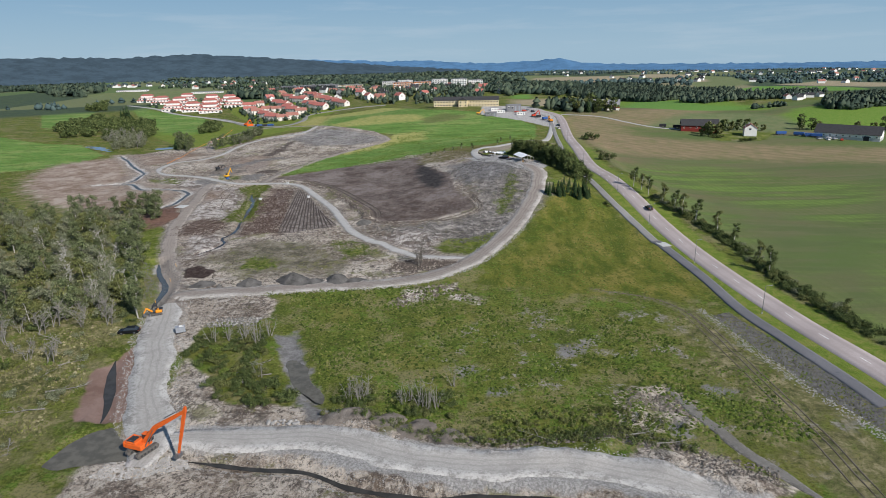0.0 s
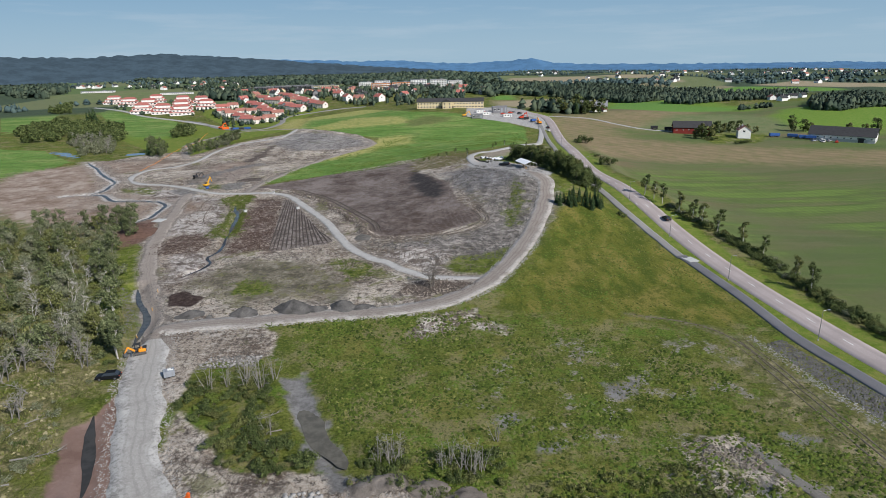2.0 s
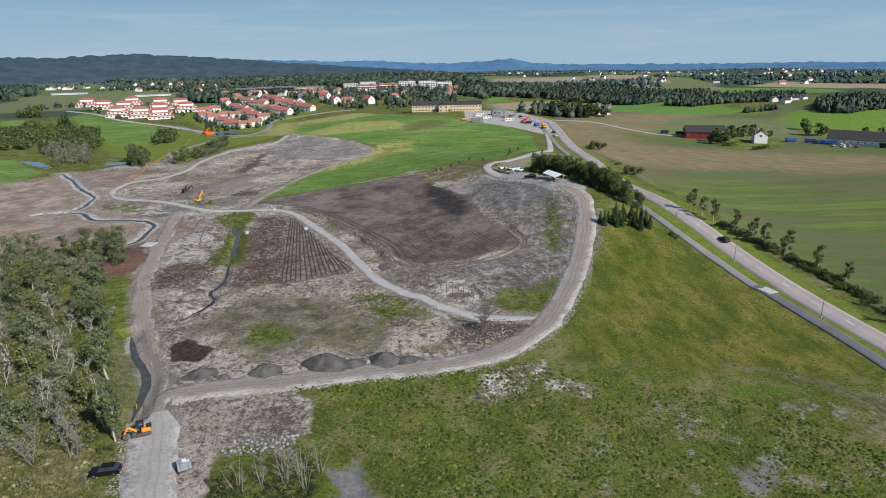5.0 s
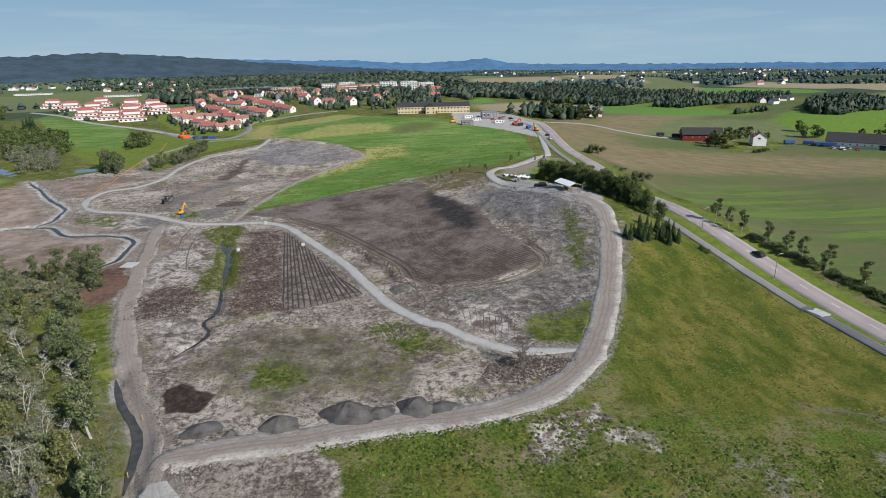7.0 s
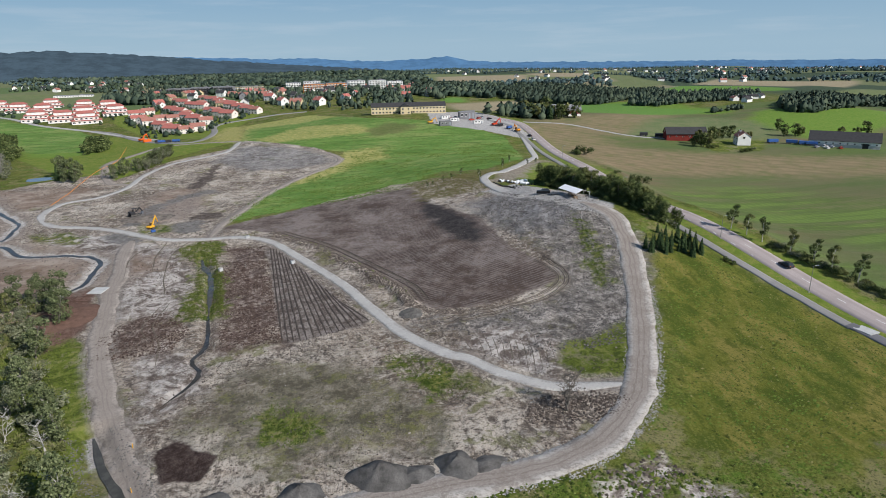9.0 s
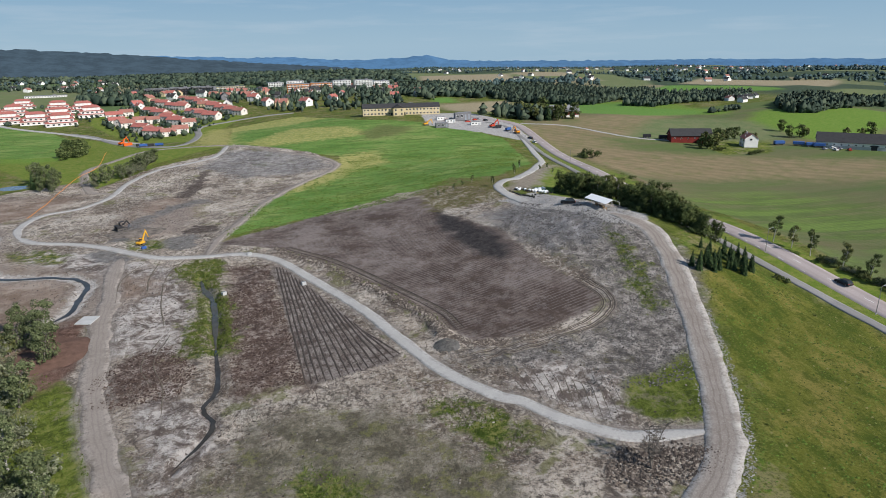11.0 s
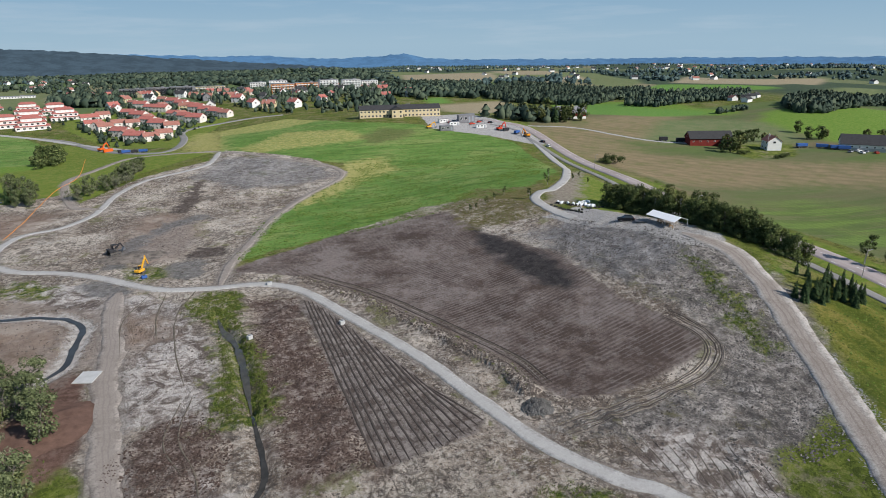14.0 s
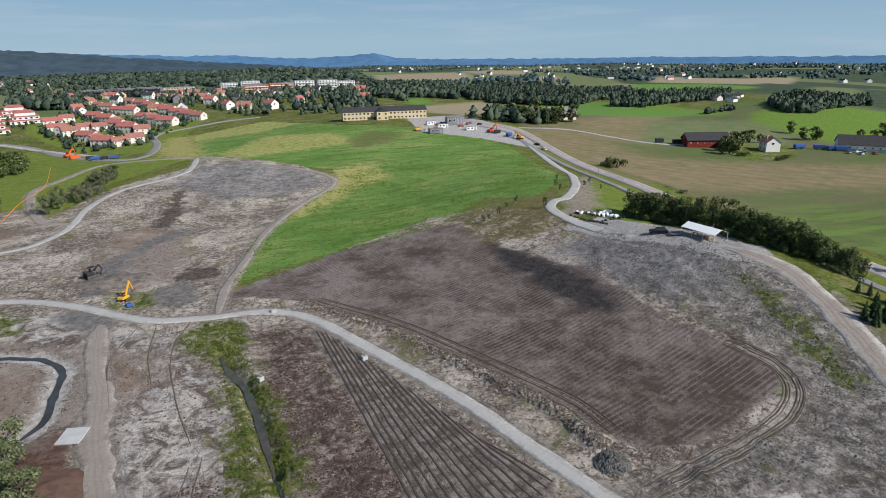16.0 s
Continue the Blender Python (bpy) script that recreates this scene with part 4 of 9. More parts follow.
def mesh_object(name, verts, faces, mat, parent=None, uv=None, soft=False):
    me = bpy.data.meshes.new(name)
    me.from_pydata([tuple(map(float, v)) for v in verts], [], faces)
    if mat:
        me.materials.append(mat)
    if uv is not None:
        lay = me.uv_layers.new(name="UVMap")
        flat = [c for f in faces for i in f for c in uv[i]]
        lay.data.foreach_set("uv", flat)
    if soft:
        me.polygons.foreach_set("use_smooth", [True] * len(me.polygons))
    me.update()
    ob = new(name, me)
    if parent:
        ob.parent = parent
    return ob


def fill(outline, count, seed):
    """Random places inside an outline, many at once."""
    rs = np.random.RandomState(seed)
    o = np.array(outline, float)
    got = np.zeros((0, 2))
    while len(got) < count:
        p = o.min(0) + rs.rand(count * 2, 2) * (o.max(0) - o.min(0))
        odd = np.zeros(len(p), bool)
        for (ax, ay), (bx, by) in zip(o, np.roll(o, -1, 0)):
            if ay != by:
                odd ^= ((ay > p[:, 1]) != (by > p[:, 1])) & (p[:, 0] < (bx - ax) * (p[:, 1] - ay) / (by - ay) + ax)
        got = np.concatenate([got, p[odd]])
    return got[:count]


def bulk(name, verts, faces, mat, label, category):
    """One cover of many alike pieces: verts is (pieces, corners, 3), faces index one piece's corners."""
    n, k = verts.shape[:2]
    f = (np.array(faces)[None] + (np.arange(n) * k)[:, None, None]).reshape(-1, len(faces[0]))
    me = bpy.data.meshes.new(name)
    me.vertices.add(n * k)
    me.vertices.foreach_set("co", verts.astype(np.float32).ravel())
    me.loops.add(f.size)
    me.loops.foreach_set("vertex_index", f.ravel().astype(np.int32))
    me.polygons.add(len(f))
    me.polygons.foreach_set("loop_start", np.arange(0, f.size, f.shape[1]).astype(np.int32))
    me.polygons.foreach_set("loop_total", np.full(len(f), f.shape[1], np.int32))
    me.materials.append(mat)
    me.update()
    return tagged(new(name, me), label, category, kind="stuff")


def clods(name, p, sizes, seed, mat, label, category="soil", flat=0.6):
    """Broken lumps half sunk in the ground: a skewed five-cornered base and an off-centre top."""
    rs = np.random.RandomState(seed)
    n = len(p)
    s = sizes[0] + (sizes[1] - sizes[0]) * rs.rand(n) ** 2
    z = surf(p[:, 0], p[:, 1])
    v = np.zeros((n, 6, 3))
    a0 = rs.rand(n) * 6.28
    for k in range(5):
        a = a0 + 6.28 * k / 5 + rs.uniform(-0.4, 0.4, n)
        q = s * rs.uniform(0.65, 1.2, n)
        v[:, k] = np.column_stack([p[:, 0] + q * np.cos(a), p[:, 1] + q * np.sin(a) * 0.8, z - 0.25 * s])
    v[:, 5] = np.column_stack([p[:, 0] + s * rs.uniform(-0.35, 0.35, n), p[:, 1] + s * rs.uniform(-0.35, 0.35, n), z + s * flat * rs.uniform(0.7, 1.3, n)])
    return bulk(name, v, [(0, 1, 5), (1, 2, 5), (2, 3, 5), (3, 4, 5), (4, 0, 5)], mat, label, category)


def sward_blades(name, p, tall, wide, seed, mat, label):
    """Grass and weed blades: bent slips leaning every way, several to a tuft."""
    rs = np.random.RandomState(seed)
    n = len(p)
    z = surf(p[:, 0], p[:, 1])
    h = rs.uniform(*tall, n)
    a = rs.rand(n) * 6.28
    w = rs.uniform(*wide, n)
    lean = h * rs.uniform(0.2, 0.9, n)
    c, q = np.cos(a), np.sin(a)
    v = np.zeros((n, 3, 3))
    v[:, 0] = np.column_stack([p[:, 0] - w * q, p[:, 1] + w * c, z - 0.05])
    v[:, 1] = np.column_stack([p[:, 0] + w * q, p[:, 1] - w * c, z - 0.05])
    v[:, 2] = np.column_stack([p[:, 0] + lean * c, p[:, 1] + lean * q, z + h])
    return bulk(name, v, [(0, 1, 2)], mat, label, "grass")


def clumped(outline, count, seed, size, low=0.0):
    """Places in an outline that gather in patches about size metres across."""
    p = fill(outline, count * 3, seed)
    k = grain(p[:, 0], p[:, 1], size, seed) + 0.6 * grain(p[:, 0], p[:, 1], size * 0.37, seed + 1)
    keep = k + 0.5 * grain(p[:, 0], p[:, 1], size * 2.7, seed + 3) + np.random.RandomState(seed + 2).normal(0, 0.5, len(p)) > low
    return p[keep][:count]


def canopy(name, p, sizes, mat, label, seed, squat=1.0, conifers=0.5):
    """A closed wood: every tree a ragged crown of four uneven rings."""
    rs = np.random.RandomState(seed)
    n, m = len(p), 6
    h = rs.uniform(*sizes, n)
    con = rs.rand(n) < conifers
    w = h * np.where(con, 0.25, 0.42) * squat
    z = surf(p[:, 0], p[:, 1])
    rings = [(0.0, 0.7, 0.6), (0.28, 1.0, 1.0), (0.62, 0.6, 0.86), (1.0, 0.06, 0.25)]
    v = np.zeros((n, 4 * m, 3))
    for j, (f, gc, gb) in enumerate(rings):
        a0 = rs.rand(n) * 6.28
        for k in range(m):
            a = a0 + 6.28 * k / m
            q = w * np.where(con, gc, gb) * rs.uniform(0.65, 1.3, n)
            v[:, j * m + k] = np.column_stack([p[:, 0] + q * np.cos(a), p[:, 1] + q * np.sin(a), z + h * f * rs.uniform(0.9, 1.06, n)])
    fs = [(j * m + k, j * m + (k + 1) % m, j * m + m + (k + 1) % m, j * m + m + k) for j in range(3) for k in range(m)]
    return bulk(name, v, fs, mat, label, "wood")


def steps(lo, hi, step, far_lo, far_hi, grow_lo, grow_hi):
    mid = list(np.arange(lo, hi, step))
    up, s = [hi], step
    while up[-1] < far_hi:
        s *= grow_hi
        up.append(up[-1] + s)
    down, s = [], step
    e = lo
    while e > far_lo:
        s *= grow_lo
        e -= s
        down.append(e)
    return np.array(down[::-1] + mid + up)


def build_ground():
    xs = steps(-150, 100, 0.95, -4600, 4600, 1.06, 1.06)
    ys = steps(74, 345, 0.95, -1500, 4900, 1.15, 1.03)
    gx, gy = np.meshgrid(xs, ys)
    x, y = gx.ravel(), gy.ravel()
    z = land(x, y)
    nx, ny = len(xs), len(ys)
    SHEET.extend((xs, ys, z.reshape(ny, nx)))
    i = np.arange(nx * ny).reshape(ny, nx)
    quads = np.stack([i[:-1, :-1], i[:-1, 1:], i[1:, 1:], i[1:, :-1]], -1).reshape(-1, 4)
    me = bpy.data.meshes.new("ground")
    me.vertices.add(len(x))
    me.vertices.foreach_set("co", np.stack([x, y, z], 1).ravel())
    me.loops.add(quads.size)
    me.loops.foreach_set("vertex_index", quads.ravel())
    me.polygons.add(len(quads))
    me.polygons.foreach_set("loop_start", np.arange(0, quads.size, 4))
    me.polygons.foreach_set("loop_total", np.full(len(quads), 4))
    me.polygons.foreach_set("use_smooth", np.ones(len(quads), bool))
    me.update()

    def layer(name, *outlines, cut=None):
        v = np.full(x.shape, -30.0)
        for o in outlines:
            v = np.maximum(v, inside(x, y, o) if isinstance(o, list) else o)
        me.attributes.new(name, "FLOAT", "POINT").data.foreach_set("value", v.astype(np.float32))
        return v

    def along(line, half):
        d, _ = near_line(x, y, resample(line, 4), 30)
        return np.maximum(half - d, -30)

    layer("rutted", along([(62.5, 146), (63.8, 132), (64.5, 110), (65, 92), (64.5, 77)], 2.6), along([(43, 162.6), (57, 155.5), (62.5, 146)], 1.2))
    layer("wet", [(-136.2, 334.9), (-124.4, 333.7), (-118.9, 320.7), (-124.9, 320.4), (-131.6, 324.1)], [(-111.7, 340.0), (-106.8, 347.4), (-100.3, 343.3), (-98.5, 328.4), (-104.3, 325.3), (-110.4, 333.0)], [(-130.7, 343.1), (-128.4, 377.4), (-118.1, 401.9), (-104.7, 409.0), (-103.2, 400.4), (-115.9, 390.0), (-123.5, 367.7), (-124.7, 341.6)], [(-91.2, 286.0), (-87.6, 287.2), (-86.0, 281.4), (-89.1, 281.5)])
    layer("umber", [(-120.1, 416.8), (-115.6, 467.4), (-111.7, 476.5), (-109.7, 429.8), (-114.0, 412.8)], [(-107.2, 349.2), (-100.4, 362.3), (-93.7, 356.0), (-95.4, 343.8)])
    layer("tan", along(STREAM_B, 6.0), along(STREAM_A, 5.0), [(30.9, 361.5), (46.6, 380.5), (81.7, 431.3), (38.1, 350.2), (29.9, 337.6), (19.9, 341.3)], [(-126.0, 380.7), (-116.8, 405.2), (-107.0, 397.4), (-105.2, 363.0), (-108.0, 352.0), (-119.1, 351.4)])
    layer("haul", along(HAUL_NORTH, 3.5), along([(-76.8, 160), (-73.5, 150), (-70.5, 140)], 4.6), along(FIELD_TRACK, 2.4), along(PATH_A, 2.3), along(PATH_B, 2.3), along(PATH_C, 2.4))
    layer("verge", [(-260, 560), (-205, 480), (-165, 440), (-150, 500), (-110, 556), (-140, 575), (-200, 640), (-240, 690), (-215, 600)], [(-260, 780), (-190, 640), (-140, 600), (-110, 780), (-190, 980), (-300, 960)], along(MAIN_ROAD[:], 8.5), [(52.0, 380.3), (71.7, 403.2), (68.8, 368.6), (45.8, 339.3), (34.1, 333.7), (30.6, 342.3)], [(29.3, 318.2), (55.1, 379.4), (61.3, 367.0), (57.9, 345.9), (35.3, 314.6)])
    layer("gold", [(-37.0, 493.4), (-14.8, 503.0), (-10.0, 468.7), (-30.2, 448.7), (-55.8, 416.6), (-67.3, 405.1), (-68.2, 422.6), (-47.7, 459.3)], [(-97.5, 555.3), (-66.4, 616.8), (-21.3, 596.5), (-12.2, 560.2), (-38.7, 552.4), (-70.1, 541.9), (-83.3, 530.6)], [(-137.8, 706.4), (-94.2, 745.5), (-36.9, 726.6), (-35.0, 672.3), (-69.0, 649.1), (-121.0, 645.0)])
    layer("sere", [(-18.5, 566.3), (2.2, 593.5), (26.6, 577.0), (13.1, 555.3), (-11.9, 542.7)])
    layer("soil", SOIL, [(-57, 110), (-58, 124), (-54, 120), (-43, 106), (-25, 104.5), (-19, 100), (-19, 94), (-60, 94)], [(-62, 93), (-44, 93), (-22, 92), (-8, 88), (10, 84.5), (30, 83), (60, 72), (40, 40), (-60, 40)], [(-24, 102), (-15, 103), (-3, 95), (7, 92.5), (12, 92), (12, 88), (-10, 90), (-22, 96)], [(34, 92), (44, 89), (56, 79), (44, 77), (30, 86)], MEADOW_MUD, [(-76, 164), (-58, 165), (-46, 158), (-45, 146), (-52, 143), (-60, 144), (-60, 128), (-70, 128)])
    layer("till", HILL_FIELD)
    layer("streambank", along(STREAM_A, 2.4), along(STREAM_B, 2.6))
    layer("bared", [(-23.2, 215.6), (-13.5, 221.0), (0.4, 211.6), (-2.0, 198.3), (-7.9, 194.1), (-15.6, 203.4)], [(-9.6, 163.4), (3.3, 166.7), (3.9, 163.4), (-3.5, 157.5), (-9.3, 151.7), (-13.6, 152.4)], [(0.4, 160.6), (6.7, 160.6), (11.3, 156.8), (9.4, 154.5), (2.6, 156.7)], [(-120.3, 319.8), (-111.2, 314.5), (-100.4, 306.3), (-97.1, 290.9), (-91.1, 277.0), (-90.6, 265.0), (-90.5, 243.6), (-107.5, 249.5), (-114.0, 284.9)], [(-95.5, 219.2), (-92.9, 234.3), (-85.4, 225.8), (-78.0, 215.1), (-77.9, 207.7), (-83.0, 199.0), (-87.0, 199.3)], [(-157.8, 343.5), (-130.8, 330.7), (-119.4, 317.7), (-120.2, 301.6), (-128.6, 308.9), (-151.6, 324.8)])
    layer("drab", [(-73.3, 209.0), (-63.8, 215.0), (-47.9, 212.5), (-38.0, 200.6), (-30.2, 184.7), (-33.5, 176.6), (-48.1, 179.7), (-59.8, 173.4), (-69.3, 184.9), (-78.9, 195.7)])
    layer("darker", DARK_BAND)
    layer("olive", OLIVE)
    layer("lush", LUSH, [(-435, 888), (-356, 805), (-289, 751), (-240, 671), (-210, 577), (-256, 582), (-296, 626), (-373, 776)], [(-777, 1238), (-628, 1171), (-506, 1028), (-477, 896), (-380, 646), (-375, 588)], [(-420, 560), (-324, 504), (-286, 495), (-240, 440), (-238, 396), (-300, 363), (-420, 400)])
    layer("straw", STRAW, [(-80.7, 429.6), (-61.8, 454), (-40, 480), (-22, 492), (-24, 473), (-43.5, 440), (-61.6, 412)])
    layer("peat", PEAT, [(-108, 238), (-100, 250), (-93, 252), (-90, 238), (-92, 228), (-104, 228)])
    layer("strips", STRIPS)
    layer("weeds", [(-163.7, 341.2), (-150.8, 340.8), (-140.6, 331.2), (-140.0, 323.3), (-155.6, 327.1)], GREEN_DITCH, WEEDS_A, WEEDS_B, VERGE_GREEN, [(-125, 345), (-112, 342), (-108, 330), (-122, 330)])
    layer("sward", BEND_GREEN, FARM_LAWN, WEST_GREEN)
    layer("brown", BROWN_WEST, [(-222, 440), (-203, 433), (-165, 434), (-170, 402), (-188, 388), (-205, 412)], [(-134, 369), (-132, 408), (-118, 417), (-105, 382), (-108, 348), (-122, 344)], [(-127, 307), (-111, 302), (-103, 286), (-114, 278), (-124, 281)])
    layer("red", RED_SOIL)
    layer("clay", CLAY)
    layer("dirt", DIRT_PATCH)
    layer("mud", [(2.4, 119.4), (6.4, 120.3), (7.4, 116.9), (3.2, 116.3)], [(8.2, 111.2), (13.4, 111.2), (13.6, 108.2), (8.6, 108.6)], [(53.2, 111.1), (59.0, 108.8), (57.4, 105.8), (53.0, 107.2)], [(25.9, 129.3), (33.6, 131.3), (32.3, 125.8), (25.6, 124.3)], [(39.4, 97.7), (44.2, 99.1), (43.1, 94.4), (39.9, 94.7)], MUD_POOL, along(MUD_LINE, 1.5))
    layer("pale", GRAVEL_TOP, SCHOOL_YARD, BANK_ROAD, along(STREAM_A, 2.7), along(STREAM_B, 2.4), [(-97, 196), (-92, 199), (-88, 192), (-93, 186)])
    layer("stony", [(46, 250), (20, 205), (-8, 205), (-30, 228), (0, 228), (14, 236), (16, 255), (2, 300), (20, 320), (40, 295)])
    layer("slate", [(-118.7, 482.6), (-104.8, 531.9), (-74.3, 519.5), (-47.1, 486.2), (-44.3, 463.9), (-67.3, 450.0), (-92.3, 451.7)], [(0, 318), (12, 275), (30, 270), (38, 290), (24, 320)])
    layer("poached", [(20, 150), (62, 148), (80, 100), (78, 70), (30, 80), (25, 100), (-10, 130)], MEADOW_MUD, BANK)
    layer("dry", [(59.1, 150.9), (67.9, 143.2), (72.7, 115.0), (74.2, 88.4), (72.7, 77.2), (60.9, 77.5), (57.4, 81.9), (54.6, 94.8), (53.9, 118.6)], [(-80, 149), (-84, 165), (-110, 225), (-122, 245), (-150, 274), (-215, 250), (-230, 150), (-170, 80), (-90, 74), (-76, 84), (-72, 96), (-74, 108), (-79, 124)])
    layer("hay", [(30, 215), (44, 250), (64, 262), (72, 215), (76, 160), (60, 152), (10, 168)])
    east = np.interp(y, [-1500, 60, 115, 250, 330, 440, 600, 800], [110, 105, 101, 93, 92, 104, 118, 150])
    layer("crop", np.clip(np.minimum(x - east, 640 - y), -30, 30))
    layer("verdant", [(100.4, 357.7), (158.4, 365.0), (228.7, 311.3), (103.2, 130.3), (100.0, 139.6), (111.3, 225.8), (108.2, 315.3)] + [(260, 40), (112, 40)])
    layer("ripe", [(174.0, 597.3), (233.5, 630.8), (275.6, 618.9), (208.3, 538.8), (174.6, 515.1), (139.4, 555.5)], [(167.3, 599.7), (257.0, 633.3), (242.0, 575.4), (169.4, 501.0), (130.7, 533.6)], [(100, 560), (95, 400), (180, 385), (330, 330), (340, 380), (250, 415), (200, 440), (150, 470), (150, 590)])
    layer("lime", [(-440, 878), (-404, 870), (-317, 747), (-266, 705), (-227, 622), (-210, 558), (-230, 553), (-255, 564), (-290, 635), (-362, 768)], [(217.3, 776.3), (286.0, 813.9), (312.0, 662.6), (290.0, 630.1), (239.1, 680.8), (187.2, 686.9)], [(262.9, 533.8), (346.8, 586.1), (434.8, 565.7), (333.7, 458.5), (289.5, 472.7), (293.7, 507.9)], [(241, 799), (293, 689), (323, 605), (307, 586), (258, 635), (220, 712)], [(325, 582), (355, 592), (420, 590), (460, 521), (354, 487), (316, 505), (305, 527)])
    r = np.hypot(x, y)
    layer("stubble", [(291.3, 1948.2), (546.9, 1887.2), (415.9, 1476.6), (241.7, 1249.4), (182.6, 1343.1)], [(482.3, 1438.5), (637.0, 1510.2), (516.1, 1229.8), (394.4, 1181.9)], [(543, 1022), (917, 1501), (847, 1277), (932, 1215), (1028, 1200), (957, 1129), (572, 837), (567, 919)], [(597, 2098), (808, 1997), (630, 1611), (524, 1652)], [(89, 787), (189, 830), (150, 713), (105, 671), (83, 713)])
    layer("pasture", [(408, 645), (478, 711), (513, 709), (903, 974), (536, 646), (465, 637)], [(322, 2454), (471, 2358), (683, 1925), (610, 1570), (501, 1485), (252, 1155), (258, 1467), (224, 1689)], [(232, 585), (278, 582), (301, 548), (292, 502), (264, 476), (193, 495), (167, 510)], [(-717, 1283), (-630, 1318), (-458, 1383), (-353, 1053), (-483, 1037), (-527, 1027), (-643, 1164)], [(718, 1794), (782, 1690), (598, 1215), (510, 1052), (424, 955), (395, 978), (458, 1169), (534, 1398)])
    layer("leyland", [(431, 922), (510, 1003), (555, 904), (535, 794), (509, 756), (485, 783), (444, 814), (400, 819), (394, 848)], [(240, 768), (269, 733), (273, 662), (305, 627), (301, 606), (242, 610), (180, 640)], [(93, 851), (123, 872), (120, 809), (93, 804)])
    layer("far", np.clip(np.maximum(np.maximum(r - 930, x - 470), -x - 620), -60, 60))
    me.materials.append(M_GROUND)
    return tagged(new("ground", me), "open rolling ground of meadow, ploughed soil and crops", "ground", kind="structure")


MUD_LINE = [(-32, 112), (-26, 104), (-22, 99)]
BANK_ROAD = [(-58, 98), (-45, 99), (-25, 98), (-15, 95.5), (0, 91), (20, 89.5), (30, 86.5), (44, 80), (60, 72), (60, 60), (40, 72), (25, 80.5), (0, 82), (-15, 86), (-25, 90), (-45, 92)]
ground = build_ground()


def strip(name, line, half, mat, lift=0.12, ragged=0.0, step=2.0, label="", category="road", parent=None, widen=None):
    """A road laid over the land: crowned in the middle, its edges sunk into the ground."""
    c = resample(line, step)
    t = np.gradient(c, axis=0)
    t /= np.hypot(t[:, 0], t[:, 1])[:, None]
    n = np.stack([-t[:, 1], t[:, 0]], 1)
    s = np.arange(len(c)) * step
    prof = [(-1.12, -0.5), (-1.0, 0.0), (-0.6, 0.03), (-0.2, 0.06), (0.2, 0.06), (0.6, 0.03), (1.0, 0.0), (1.12, -0.5)]
    verts, uv = [], []
    fade = 0.45 + 0.55 * np.clip(np.minimum(s, s[-1] - s) / 7.0, 0, 1) if ragged > 0.1 else 1.0
    half_l = half * fade * (1 + ragged * grain(c[:, 0], c[:, 1], 5, 11) + 0.6 * ragged * grain(c[:, 0], c[:, 1], 1.9, 12))
    half_r = half * fade * (1 + ragged * grain(c[:, 0], c[:, 1], 5, 13) + 0.6 * ragged * grain(c[:, 0], c[:, 1], 1.9, 14))
    for u, dz in prof:
        w = np.where(u < 0, half_l, half_r) * u
        p = c - n * w[:, None]
        verts.append(np.column_stack([p, surf(p[:, 0], p[:, 1]) + lift + dz]))
        uv.append(np.column_stack([np.full(len(c), u), s]))
    m = len(prof)
    v = np.stack(verts, 1).reshape(-1, 3)
    q = np.stack(uv, 1).reshape(-1, 2)
    faces = [(a * m + k, a * m + k + 1, a * m + m + k + 1, a * m + m + k) for a in range(len(c) - 1) for k in range(m - 1)]
    faces = [f[::-1] for f in faces]
    ob = mesh_object(name, v, faces, mat, parent, q, True)
    if not parent:
        tagged(ob, label, category, kind="structure")
    return ob


road = strip("road", MAIN_ROAD, 3.5, M_TARMAC, 0.30, 0.0, 3.0, "worn pinkish-grey two-lane tarmac road with white lines")
cycle_old = strip("cycle_path", CYCLE_OLD, 1.5, M_TARMAC_OLD, 0.22, 0.02, 3.0, "old grey tarmac cycle path beside the road", "path")
cycle_new = strip("cycle_path", CYCLE_NEW, 1.7, M_TARMAC_NEW, 0.24, 0.02, 3.0, "freshly laid dark tarmac cycle path beside the road", "path")
strip("gravel_road", HAUL_EAST, 3.2, M_HAUL, 0.17, 0.11, 0.7, "wide pale gravel haul road with wheel ruts")
strip("gravel_road", HAUL_NORTH, 2.5, M_TRACKWAY, 0.05, 0.30, 1.0, "dusty brown earth haul road with wheel ruts")
strip("gravel_road", HAUL_SOUTH, 4.0, M_RUBBLE, 0.20, 0.15, 0.7, "broad causeway of pale crushed rock")
strip("gravel_road", GRAVEL_SOUTH, 3.1, M_RUBBLE, 0.16, 0.15, 1.0, "pale crushed-rock road along a trench")
strip("gravel_path", PATH_A, 1.55, M_PATH, 0.14, 0.11, 1.2, "smooth light grey gravel path", "path")
strip("gravel_path", PATH_B, 1.5, M_PATH, 0.12, 0.16, 1.5, "smooth light grey gravel path", "path")
strip("gravel_path", PATH_C, 1.25, M_TRACKWAY, 0.08, 0.20, 2.0, "narrow grey-brown gravel path", "path")
strip("gravel_path", PATH_D, 1.9, M_PATH, 0.18, 0.06, 2.0, "smooth light grey gravel path", "path")
strip("village_road", VILLAGE_ROAD, 2.6, M_TARMAC_OLD, 0.3, 0.02, 5.0, "grey tarmac village road")
strip("village_road", [(-451.4, 917.4), (-388.5, 857.9), (-330.2, 783.6), (-260.8, 720.9), (-201.6, 651.4), (-171.1, 610.4)], 2.4, M_PATH, 0.3, 0.02, 5.0, "pale village road past the fields")
strip("earth_track", [(111.6, 578.2), (141.2, 560.1), (157.0, 530.9), (171.9, 507.1), (192.0, 493.3)], 1.3, M_PATH, 0.2, 0.05, 4.0, "pale farm track between crop fields", "track")
